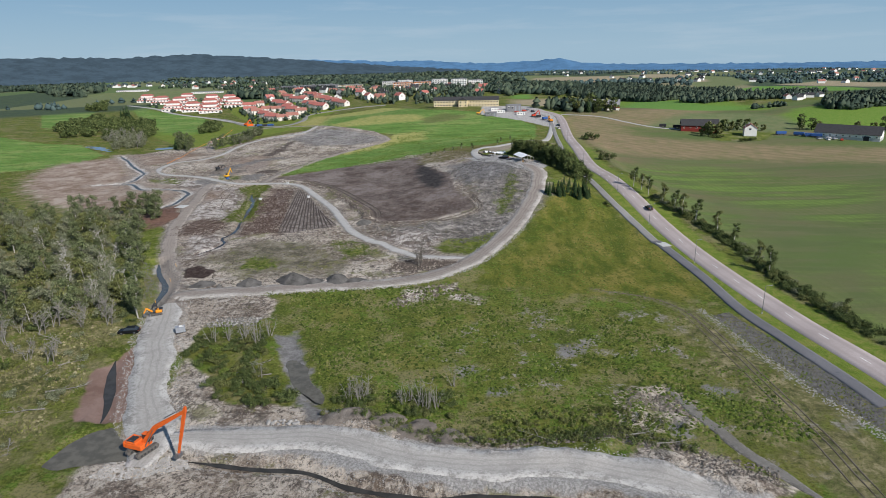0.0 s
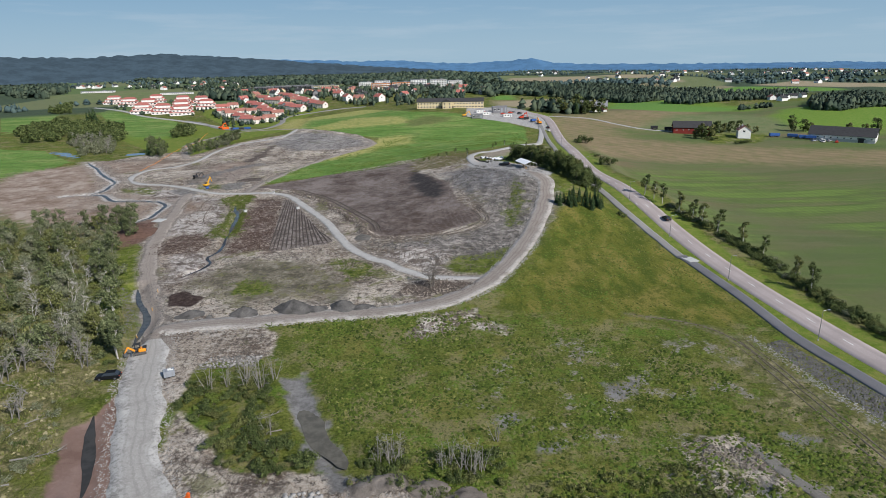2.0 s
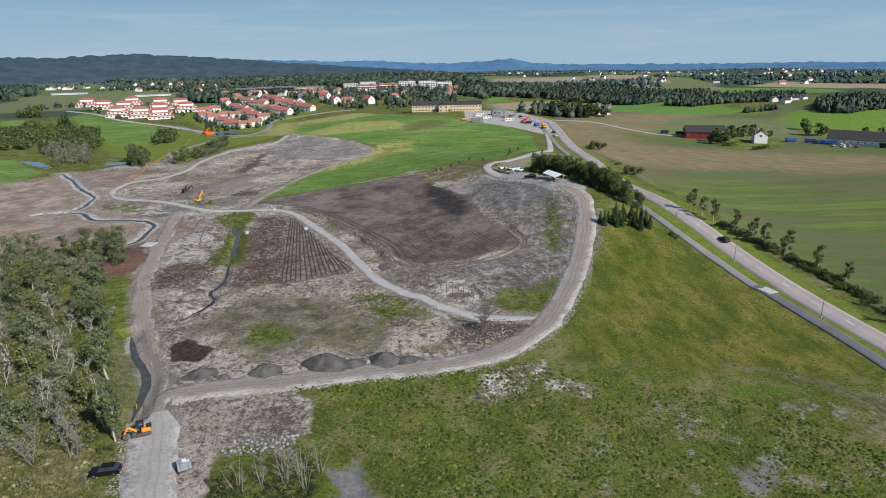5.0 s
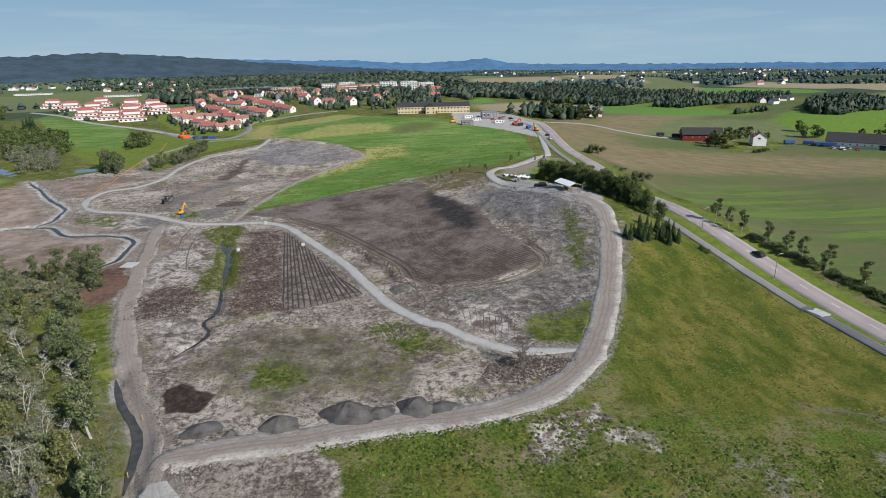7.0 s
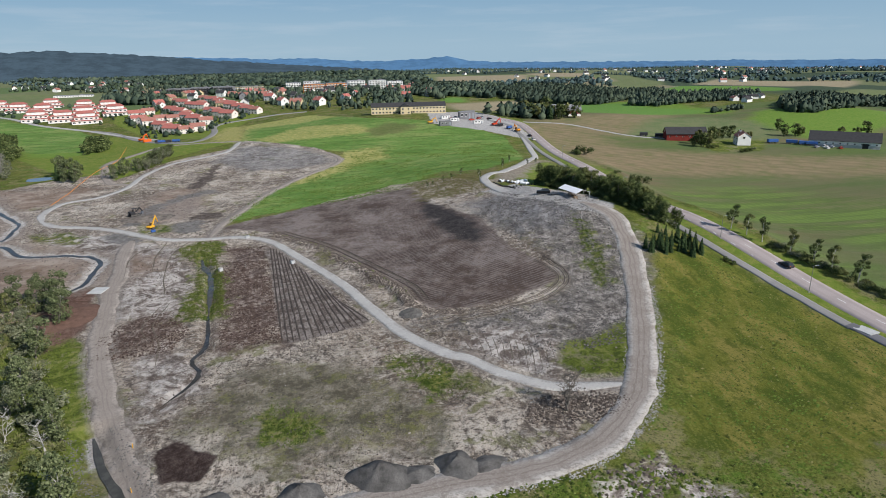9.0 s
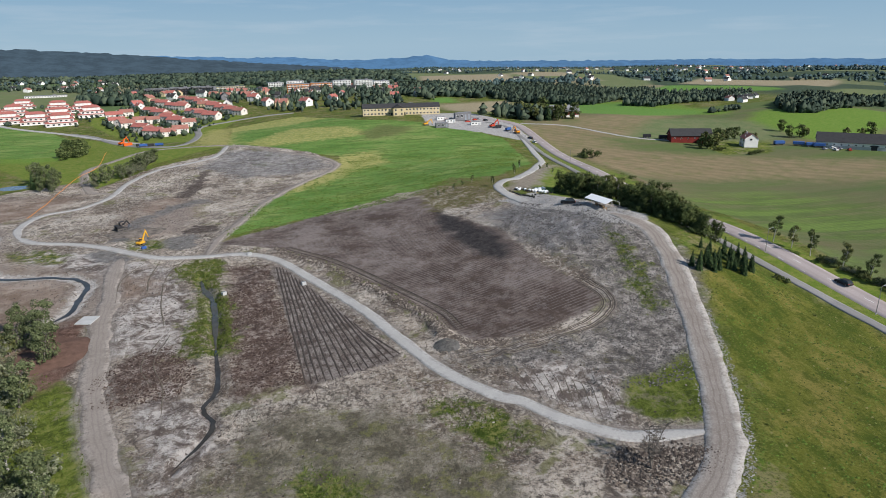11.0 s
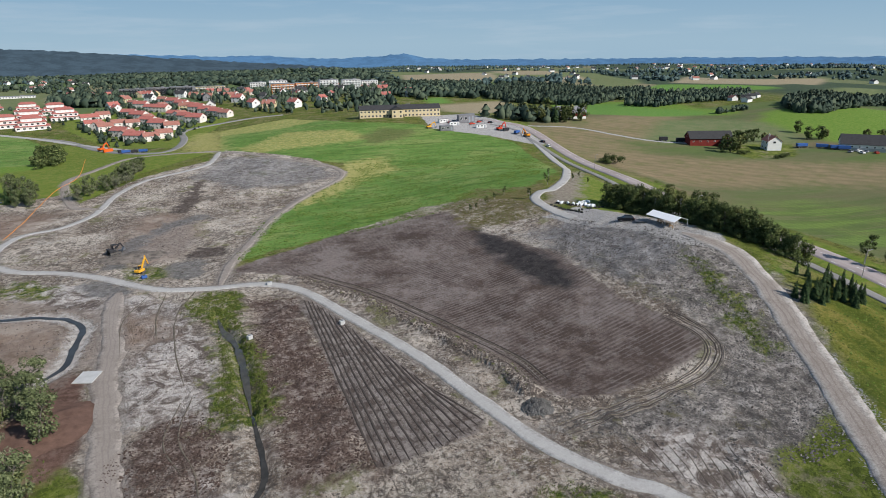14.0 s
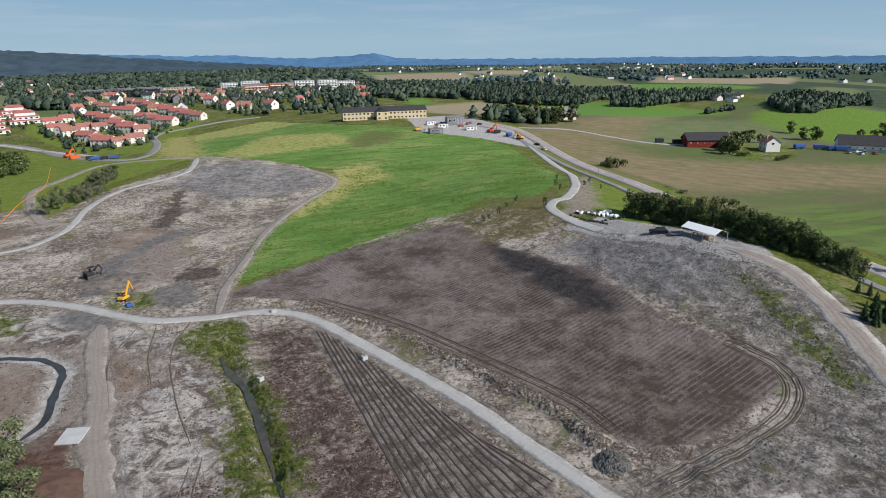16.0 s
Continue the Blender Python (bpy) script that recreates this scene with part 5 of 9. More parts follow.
strip("village_road", SIDE_ROAD, 2.2, M_TARMAC_OLD, 0.3, 0.02, 5.0, "grey tarmac side road")
strip("earth_track", [(-150.3, 432)] + FIELD_TRACK, 1.9, M_TRACKWAY, 0.12, 0.16, 3.0, "narrow earth field track", "track")


def road_lines():
    c = resample(MAIN_ROAD, 1.5)
    t = np.gradient(c, axis=0)
    t /= np.hypot(t[:, 0], t[:, 1])[:, None]
    n = np.stack([-t[:, 1], t[:, 0]], 1)

    def band(name, off, lo, hi, wide):
        a, b = c[lo:hi] - n[lo:hi] * (off - wide), c[lo:hi] - n[lo:hi] * (off + wide)
        za = surf(c[lo:hi, 0], c[lo:hi, 1]) + 0.372
        drop = 0.075 * abs(off) / 3.5
        v = [(*p, h - drop) for p, h in zip(a, za)] + [(*p, h - drop) for p, h in zip(b, za)]
        k = hi - lo
        mesh_object(name, v, [(i, i + 1, k + i + 1, k + i) for i in range(k - 1)], M_LINE, road)

    band("edge_line", -3.15, 0, len(c), 0.09)
    band("edge_line", 3.15, 0, len(c), 0.09)
    for k in range(0, len(c) - 4, 8):
        band("centre_dash", 0.0, k, k + 3, 0.08)


road_lines()


def pool(name, outline, z, mat, label, grow=1.0):
    c = np.mean(outline, 0)
    pts = resample(outline + outline[:1], 2.0)[:-1]
    pts = c + (pts - c) * grow
    v = [(p[0] + 1.1 * float(grain(p[0], p[1], 4.5, 21)), p[1] + 1.1 * float(grain(p[0], p[1], 4.5, 22)), z) for p in pts]
    tagged(mesh_object(name, v, [tuple(range(len(v)))], mat), label, "water", kind="structure")


def run(name, line, half, drop, mat, label):
    c = resample(line, 2.0)
    t = np.gradient(c, axis=0)
    t /= np.hypot(t[:, 0], t[:, 1])[:, None]
    n = np.stack([-t[:, 1], t[:, 0]], 1)
    w = half * (1 + 0.35 * grain(c[:, 0], c[:, 1], 4, 23) + 0.25 * grain(c[:, 0], c[:, 1], 2.1, 24))
    w = w * np.clip(np.minimum(np.arange(len(c)), np.arange(len(c))[::-1]) / 4 + 0.15, 0, 1)
    z = surf(c[:, 0], c[:, 1]) + drop
    a, b = c - n * w[:, None], c + n * w[:, None]
    v = [(*p, h) for p, h in zip(a, z)] + [(*p, h) for p, h in zip(b, z)]
    k = len(c)
    tagged(mesh_object(name, v, [(i, k + i, k + i + 1, i + 1)[::-1] for i in range(k - 1)], mat, soft=True), label, "water", kind="structure")


pool("pond", POND_GREY, hgt(-62, 94) + 0.55, M_SLURRY, "still grey muddy pond beside the causeway", 1.15)
pool("pond", MUD_POOL, hgt(-32, 120) + 0.22, M_SLURRY, "shallow grey mud pool in the thicket", 0.85)
pool("river", RIVER_A, hgt(-255, 470) + 0.35, M_RIVER, "calm pale blue river reach behind the bushes", 1.0)
pool("river", RIVER_B, hgt(-207, 470) + 0.35, M_RIVER, "calm pale blue river reach behind the bushes", 1.0)
run("stream", DITCH_WEST, 0.72, 0.22, M_DITCH, "dark narrow water-filled ditch beside the haul road")
run("stream", TRENCH, 0.55, 0.15, M_TRENCH, "dark water in a freshly dug trench")
run("stream", DITCH_MID, 0.85, 0.25, M_DITCH, "narrow overgrown drainage ditch")
run("stream", DITCH_MIDB, 0.5, 0.15, M_TRENCH, "narrow overgrown drainage ditch")
run("stream", STREAM_A, 0.85, 0.2, M_WATER, "dark winding stream with pale banks")
run("stream", STREAM_B, 0.8, 0.2, M_WATER, "dark winding stream with pale banks")
run("stream", SOUTH_STREAM, 1.1, 0.2, M_TRENCH, "grey rivulet through brown clay")


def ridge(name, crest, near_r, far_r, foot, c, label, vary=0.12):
    """A far range of hills: crest gives degrees to the right of north and the height. Colour c includes the blue of
    haze.
    """
    m = Nodes(name + "_haze_cover")
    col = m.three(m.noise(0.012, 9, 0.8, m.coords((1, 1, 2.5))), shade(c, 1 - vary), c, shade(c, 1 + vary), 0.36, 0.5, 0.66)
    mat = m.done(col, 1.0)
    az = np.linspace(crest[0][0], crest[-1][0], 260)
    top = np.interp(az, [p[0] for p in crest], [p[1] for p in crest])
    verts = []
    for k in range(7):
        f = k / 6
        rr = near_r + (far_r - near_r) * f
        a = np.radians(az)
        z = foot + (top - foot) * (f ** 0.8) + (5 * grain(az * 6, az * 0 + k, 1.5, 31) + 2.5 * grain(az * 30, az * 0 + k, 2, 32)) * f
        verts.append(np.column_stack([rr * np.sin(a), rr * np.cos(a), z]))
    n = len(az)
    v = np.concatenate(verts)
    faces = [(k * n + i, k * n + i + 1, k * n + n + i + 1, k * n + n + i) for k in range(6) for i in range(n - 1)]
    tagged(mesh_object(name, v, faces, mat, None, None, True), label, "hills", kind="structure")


# both range colours have the blue haze of distance mixed in
ridge("backdrop", [(-70, 60), (-42, 74), (-38, 70), (-32, 76), (-26, 66), (-22, 80), (-18, 72), (-15, 54), (-12, 36), (-9, 14), (-4, -12), (2, -44), (6, -62)], 3500, 4100, -90, (0.047, 0.072, 0.092), "long dark wooded hill range on the horizon, blue haze in its colour", 0.18)
ridge("backdrop", [(-30, 15), (-20, 34), (-12, 32), (-8, 18), (-5, 6), (-2, 10), (2, -16), (6, -20), (8.5, -12), (10.4, 4), (12, -22), (15, -42), (25, -47), (40, -42), (70, -36)], 4400, 4850, -120, (0.075, 0.165, 0.285), "faint distant mountain range coloured blue with haze")

# ---- building kit ----
class Mesh:
    """Gathers vertices and faces of one part."""

    def __init__(self):
        self.v, self.f = [], []

    def add(self, verts, faces):
        o = len(self.v)
        self.v += [tuple(p) for p in verts]
        self.f += [tuple(o + i for i in q) for q in faces]
        return self

    def box(self, c, s, bevel=0.0, m=None, taper=(1.0, 1.0)):
        """A box with its edges broken by bevel; taper shrinks the top."""
        hx, hy, hz = s[0] / 2, s[1] / 2, s[2] / 2
        b = min(bevel, hx * 0.6, hy * 0.6, hz * 0.6)
        vs, idx = [], {}
        for sx in (-1, 1):
            for sy in (-1, 1):
                for sz in (-1, 1):
                    for k in range(3 if b else 1):
                        d = [0 if (not b or i == k) else b for i in range(3)]
                        tx, ty = taper if sz > 0 else (1, 1)
                        p = Vector((sx * (hx - d[0]) * tx, sy * (hy - d[1]) * ty, sz * (hz - d[2])))
                        p = (m @ p if m else p) + Vector(c)
                        idx[sx, sy, sz, k] = len(vs)
                        vs.append(p)
        g = (lambda x, y, z, k: idx[x, y, z, k]) if b else (lambda x, y, z, k: idx[x, y, z, 0])
        fs = []
        for s_ in (-1, 1):
            q = [g(s_, -1, -1, 0), g(s_, 1, -1, 0), g(s_, 1, 1, 0), g(s_, -1, 1, 0)]
            fs.append(q if s_ > 0 else q[::-1])
            q = [g(-1, s_, -1, 1), g(1, s_, -1, 1), g(1, s_, 1, 1), g(-1, s_, 1, 1)]
            fs.append(q[::-1] if s_ > 0 else q)
            q = [g(-1, -1, s_, 2), g(1, -1, s_, 2), g(1, 1, s_, 2), g(-1, 1, s_, 2)]
            fs.append(q if s_ > 0 else q[::-1])
        if b:
            for a in (-1, 1):
                for c_ in (-1, 1):
                    fs.append([g(a, c_, -1, 0), g(a, c_, -1, 1), g(a, c_, 1, 1), g(a, c_, 1, 0)])
                    fs.append([g(a, -1, c_, 0), g(a, -1, c_, 2), g(a, 1, c_, 2), g(a, 1, c_, 0)])
                    fs.append([g(-1, a, c_, 1), g(-1, a, c_, 2), g(1, a, c_, 2), g(1, a, c_, 1)])
                    for z in (-1, 1):
                        fs.append([g(a, c_, z, 0), g(a, c_, z, 1), g(a, c_, z, 2)])
        return self.add(vs, fs)

    def tube(self, p0, p1, r0, r1=None, n=7, caps=True):
        p0, p1 = Vector(p0), Vector(p1)
        r1 = r0 if r1 is None else r1
        q = (p1 - p0).to_track_quat("Z", "Y")
        ring = [Vector((math.cos(2 * math.pi * k / n), math.sin(2 * math.pi * k / n), 0)) for k in range(n)]
        vs = [p0 + q @ (w * r0) for w in ring] + [p1 + q @ (w * r1) for w in ring]
        fs = [(k, (k + 1) % n, n + (k + 1) % n, n + k) for k in range(n)]
        if caps:
            fs += [tuple(range(n))[::-1], tuple(range(n, 2 * n))]
        return self.add(vs, fs)

    def prism(self, profile, y0, y1, m=None, taper=1.0):
        """A side outline in x and z, drawn out from y0 to y1."""
        n = len(profile)
        vs = [Vector((x, y0, z)) for x, z in profile] + [Vector((x, y1, z)) for x, z in profile]
        if m:
            vs = [m @ p for p in vs]
        fs = [(k, (k + 1) % n, n + (k + 1) % n, n + k) for k in range(n)] + [tuple(range(n))[::-1], tuple(range(n, 2 * n))]
        return self.add(vs, fs)


def part(name, me, mat, parent, label="", soft=False):
    ob = mesh_object(name, me.v, me.f, mat, parent, None, soft)
    bmf = bmesh.new()
    bmf.from_mesh(ob.data)
    bmesh.ops.recalc_face_normals(bmf, faces=bmf.faces)
    bmf.to_mesh(ob.data)
    bmf.free()
    return tagged(ob, label)


def thing(name, label, category, group=""):
    return tagged(new(name), label, category, group)


class Stamp:
    """Builds a thing once and sets copies of it about."""

    def __init__(self, make):
        self.make, self.first = make, None

    def at(self, x, y, turn=0.0, size=1.0, tall=1.0, z=None, label="", sink=0.0, lean=(0.0, 0.0)):
        m = pose(x, y, (hgt(x, y) if z is None else z) - sink, lean[0], lean[1], turn)
        if self.first is None:
            self.first = ob = self.make()
            ob.matrix_basis = m
        else:
            ob = copy_thing(self.first, m)
        ob.scale = (size, size, size * tall)
        if label:
            ob["label"] = label
        return ob


def scatter(outline, count, seed, apart=0.0):
    """Random places inside an outline."""
    rng = random.Random(seed)
    xs, ys = [p[0] for p in outline], [p[1] for p in outline]
    got, tries = [], 0
    while len(got) < count and tries < count * 60:
        tries += 1
        p = (rng.uniform(min(xs), max(xs)), rng.uniform(min(ys), max(ys)))
        odd = False
        for (ax, ay), (bx, by) in zip(outline, outline[1:] + outline[:1]):
            if ay != by and (ay > p[1]) != (by > p[1]) and p[0] < (bx - ax) * (p[1] - ay) / (by - ay) + ax:
                odd = not odd
        if odd and all((p[0] - q[0]) ** 2 + (p[1] - q[1]) ** 2 > apart * apart for q in got[-60:]):
            got.append(p)
    return got


def sprays(rng, centres, per, size, flat=0.5):
    """Leaf sprays: small bent quads round the given clump centres (x, y, z, radius)."""
    me = Mesh()
    for cx, cy, cz, r in centres:
        for _ in range(per):
            d = Vector((rng.gauss(0, 1), rng.gauss(0, 1), rng.gauss(0, 0.8))).normalized()
            p = Vector((cx, cy, cz)) + d * r * (0.55 + 0.5 * rng.random() ** 0.5)
            n = (d * 0.9 + Vector((rng.gauss(0, 0.5), rng.gauss(0, 0.5), flat + rng.gauss(0, 0.4)))).normalized()
            u = n.cross(Vector((rng.gauss(0, 1), rng.gauss(0, 1), rng.gauss(0, 1)))).normalized()
            w = n.cross(u)
            s = size * rng.uniform(0.6, 1.35)
            a = s * rng.uniform(0.5, 0.85)
            me.add([p - u * s - w * a * 0.5, p + w * a * 1.3 + n * s * 0.15, p + u * s - w * a * 0.5], [(0, 1, 2)])
    return me


def stem(me, rng, p, d, length, r, segs=5, bend=0.12, n=6):
    """A bent tapering stem; returns the points along it."""
    pts, p, d = [Vector(p)], Vector(p), Vector(d).normalized()
    for k in range(segs):
        d = (d + Vector((rng.gauss(0, bend), rng.gauss(0, bend), rng.gauss(0, bend * 0.5)))).normalized()
        q = p + d * (length / segs)
        me.tube(p, q, r * (1 - k / segs) + 0.015, r * (1 - (k + 1) / segs) + 0.012, n, False)
        p = q
        pts.append(p)
    return pts


def make_tree(seed, height, spread, leaf, bark, label, low=0.3, clumps=18, per=84, size=0.25, name="tree", stems=1, group="woodland trees"):
    def make():
        rng = random.Random(seed)
        ob = thing(name, label, "tree", group)
        trunk, centres = Mesh(), []
        for s in range(stems):
            a = 6.28 * s / max(1, stems) + rng.random()
            tilt = 0.0 if stems == 1 else 0.22
            pts = stem(trunk, rng, (0.2 * math.cos(a) * (stems > 1), 0.2 * math.sin(a) * (stems > 1), -0.15), (tilt * math.cos(a), tilt * math.sin(a), 1), height * 0.93, 0.022 * height / (1 + 0.35 * (stems - 1)), 6, 0.06)
            for k in range(int(clumps / stems)):
                f = low + (1 - low) * (k + rng.random()) / (clumps / stems)
                base = pts[min(5, int(f * 6))]
                reach = spread * (1.15 - abs(f - 0.5 - low * 0.4) * 1.3) * rng.uniform(0.35, 0.95)
                b = rng.uniform(0, 6.28)
                tip = Vector((base.x + reach * math.cos(b), base.y + reach * math.sin(b), height * f + rng.uniform(-0.3, 0.5)))
                trunk.tube(base, tip, 0.006 * height, 0.012, 4, False)
                centres.append((tip.x, tip.y, tip.z, spread * rng.uniform(0.30, 0.52)))
        centres.append((pts[-1].x, pts[-1].y, height * 0.95, spread * 0.3))
        part("trunk", trunk, bark, ob)
        part("crown", sprays(rng, centres, per, size), leaf, ob)
        return ob
    return Stamp(make)


def make_spruce(seed, height, label, leaf=None, group="spruce trees"):
    def make():
        rng = random.Random(seed)
        ob = thing("spruce_tree", label, "tree", group)
        trunk, crown = Mesh(), Mesh()
        stem(trunk, rng, (0, 0, -0.15), (0, 0, 1), height, 0.02 * height, 4, 0.02)
        rows = 15
        for k in range(rows):
            f = k / rows
            z = height * (0.06 + 0.92 * f)
            r = height * 0.24 * (1 - f) ** 0.85 + 0.08
            for j in range(int(7 + 12 * (1 - f))):
                a = rng.uniform(0, 6.28)
                rr = r * rng.uniform(0.7, 1.12)
                d, t = Vector((math.cos(a), math.sin(a), 0)), Vector((-math.sin(a), math.cos(a), 0))
                w = 0.10 * height * (1 - f) * rng.uniform(0.5, 0.9) + 0.07
                top = Vector((0, 0, z + 0.05 * height * rng.random()))
                tip = d * rr + Vector((0, 0, z - rr * rng.uniform(0.25, 0.6)))
                mid = (top + tip) * 0.5 + Vector((0, 0, 0.08))
                crown.add([top, mid + t * w, tip, mid - t * w], [(0, 1, 2), (0, 2, 3)])
        part("trunk", trunk, M_BARK, ob)
        part("crown", crown, leaf or M_NEEDLE, ob)
        return ob
    return Stamp(make)


def make_bush(seed, height, spread, leaf, label, clumps=11, per=80, size=0.165, group="bushes", name="bush"):
    def make():
        rng = random.Random(seed)
        ob = thing(name, label, "bush", group)
        stems_, centres = Mesh(), []
        for k in range(clumps):
            a, rr = rng.uniform(0, 6.28), spread * rng.random() ** 0.6
            h = height * rng.uniform(0.35, 1.0) * (1.15 - 0.5 * rr / spread)
            tip = (rr * math.cos(a), rr * math.sin(a), h * 0.78)
            stems_.tube((tip[0] * 0.25, tip[1] * 0.25, -0.1), tip, 0.035, 0.012, 4, False)
            centres.append((*tip, spread * rng.uniform(0.32, 0.5)))
        part("stem", stems_, M_BARK, ob)
        part("foliage", sprays(rng, centres, per, size), leaf, ob)
        return ob
    return Stamp(make)


def make_bare(seed, height, label, stems=1, twigs=26, bark=None, name="bare_tree", group="dead trees", slim=0.011):
    def make():
        rng = random.Random(seed)
        ob = thing(name, label, "dead tree", group)
        wood, fine = Mesh(), Mesh()
        for s in range(stems):
            a = rng.uniform(0, 6.28)
            off = 0.5 * (stems > 1)
            pts = stem(wood, rng, (off * math.cos(a), off * math.sin(a), -0.15), (0.12 * rng.gauss(0, 1), 0.12 * rng.gauss(0, 1), 1), height * rng.uniform(0.7, 1.0), slim * height + 0.02, 6, 0.07, 5)
            for k in range(twigs // stems):
                b = pts[rng.randint(2, 6)]
                c = rng.uniform(0, 6.28)
                side = stem(fine, rng, b, (math.cos(c), math.sin(c), rng.uniform(0.2, 1.1)), height * rng.uniform(0.12, 0.30), 0.035, 3, 0.2, 4)
                for _ in range(2):
                    c2 = rng.uniform(0, 6.28)
                    stem(fine, rng, side[2], (math.cos(c2), math.sin(c2), 0.6), height * 0.09, 0.02, 2, 0.2, 3)
        part("trunk", wood, bark or M_DEADWOOD, ob)
        part("branchwork", fine, bark or M_DEADWOOD, ob)
        return ob
    return Stamp(make)


def make_log(seed, length, label):
    def make():
        rng = random.Random(seed)
        ob = thing("fallen_trunk", label, "log", "fallen trunks")
        wood, fine = Mesh(), Mesh()
        pts = stem(wood, rng, (0, 0, 0.22), (1, 0, 0.05), length, 0.15, 6, 0.06, 6)
        for k in range(9):
            b = pts[rng.randint(2, 6)]
            c = rng.uniform(-1.2, 1.2)
            stem(fine, rng, b, (math.cos(c), math.sin(c), rng.uniform(0.1, 0.7)), rng.uniform(0.8, 2.4), 0.04, 3, 0.2, 4)
        part("trunk", wood, M_DEADWOOD, ob)
        part("branchwork", fine, M_DEADWOOD, ob)
        return ob
    return Stamp(make)


def stuff(name, me, mat, label, category, soft=False):
    ob = mesh_object(name, me.v, me.f, mat, None, None, soft)
    return tagged(ob, label, category, kind="stuff")


def stones(places, sizes, seed, z_of=None, flat=0.7):
    """Broken stones: jittered eight-sided lumps, half sunk in the ground."""
    rng = random.Random(seed)
    me = Mesh()
    zs = surf(np.array([p[0] for p in places]), np.array([p[1] for p in places]))
    for (x, y), z in zip(places, zs):
        s = rng.uniform(*sizes)
        a = rng.uniform(0, 6.28)
        c, q = math.cos(a), math.sin(a)
        vs = []
        for d in ((1, 0, 0), (0, 1, 0), (-1, 0, 0), (0, -1, 0), (0, 0, 1), (0, 0, -1)):
            k = s * rng.uniform(0.6, 1.15)
            u, v, w = d[0] * k + rng.gauss(0, 0.12) * s, d[1] * k * 0.8 + rng.gauss(0, 0.12) * s, d[2] * k * flat
            vs.append((x + u * c - v * q, y + u * q + v * c, z + w + s * 0.22))
        me.add(vs, [(0, 1, 4), (1, 2, 4), (2, 3, 4), (3, 0, 4), (1, 0, 5), (2, 1, 5), (3, 2, 5), (0, 3, 5)])
    return me


def along(line, count, seed, lo, hi, sides=(-1, 1)):
    """Random places beside a line, lo to hi metres from its middle."""
    rng = random.Random(seed)
    c = resample(line, 1.0)
    t = np.gradient(c, axis=0)
    t /= np.hypot(t[:, 0], t[:, 1])[:, None]
    out = []
    for _ in range(count):
        k = rng.randrange(len(c))
        w = rng.uniform(lo, hi) * rng.choice(sides)
        out.append((float(c[k, 0] - t[k, 1] * w + rng.uniform(-0.6, 0.6)), float(c[k, 1] + t[k, 0] * w + rng.uniform(-0.6, 0.6))))
    return out

# ---- trees and bushes ----
WOOD_TREES = [
    make_tree(1, 9.5, 2.6, M_LEAF_WOOD, M_BARK, "leafy dark green alder tree in wet woodland", 0.14),
    make_tree(2, 8.0, 2.4, M_LEAF_OLIVE, M_BIRCH, "olive green birch with a pale trunk in wet woodland", 0.18),
    make_tree(3, 7.0, 2.5, M_LEAF_GREY, M_BARK, "grey-green willow with several stems in wet woodland", 0.2, 18, 80, 0.22, "tree", 3),
    make_tree(4, 10.5, 2.3, M_LEAF_WOOD, M_BIRCH, "tall green birch with a pale trunk in wet woodland", 0.35),
    make_tree(5, 6.0, 2.3, M_LEAF_GREY, M_DEADWOOD, "half-dead grey willow in wet woodland", 0.25, 14, 60, 0.18, "tree", 3),
]
BUSHES = [
    make_bush(11, 2.6, 1.8, M_LEAF, "dense dark green leafy bush"),
    make_bush(12, 2.0, 1.6, M_LEAF_OLIVE, "loose olive green leafy bush"),
    make_bush(13, 2.4, 1.7, M_LEAF_GREY, "grey-green willow bush in scrub"),
    make_bush(14, 1.5, 1.3, M_LEAF_FRESH, "low fresh green bush", 9, 90, 0.13),
]
ROAD_BIRCH = [
    make_tree(21, 8.2, 1.7, M_LEAF, M_BIRCH, "young birch with a white trunk beside the road", 0.35, 16, 110, 0.17, group="roadside birches"),
    make_tree(22, 7.4, 1.5, M_LEAF_OLIVE, M_BIRCH, "slim young birch with a white trunk beside the road", 0.3, 15, 105, 0.165, group="roadside birches"),
]
BROAD = [
    make_tree(31, 8.0, 2.9, M_LEAF, M_BARK, "broad dark green tree in a dense grove", 0.12, 22, 76, 0.28, group="grove trees"),
    make_tree(32, 7.2, 2.7, M_LEAF, M_BARK, "round-crowned green tree in a dense grove", 0.12, 22, 76, 0.28, group="grove trees"),
    make_tree(33, 9.0, 2.6, M_LEAF_OLIVE, M_BIRCH, "tall light-leaved tree in a dense grove", 0.25, 20, 72, 0.26, group="grove trees"),
]
GARDEN = [
    make_tree(41, 9.0, 3.2, M_LEAF, M_BARK, "large leafy garden tree", 0.15, 13, 34, 0.62, group="village trees"),
    make_tree(42, 7.0, 2.6, M_LEAF_OLIVE, M_BARK, "small leafy garden tree", 0.15, 11, 32, 0.6, group="village trees"),
]
SPRUCE = [make_spruce(51, 5.6, "dark green young spruce tree"), make_spruce(52, 4.4, "dense dark green young spruce tree")]
TALL_SPRUCE = make_spruce(53, 11.0, "tall dark green spruce tree", group="tall spruces")
BARE_STEMS = make_bare(61, 6.5, "cluster of thin bare pale saplings", 5, 20, name="dead_saplings", group="bare stems")
BARE_BIRCH = make_bare(62, 9.0, "dead white birch without leaves", 2, 24, M_BIRCH, group="dead birches")
GREY_SNAG = make_bare(63, 5.0, "grey leafless willow bush in scrub", 4, 36, name="bare_bush", group="leafless willows")
LOGS = [make_log(71, 7.5, "fallen pale bare trunk with broken branches"), make_log(72, 5.0, "fallen grey trunk lying in the scrub")]

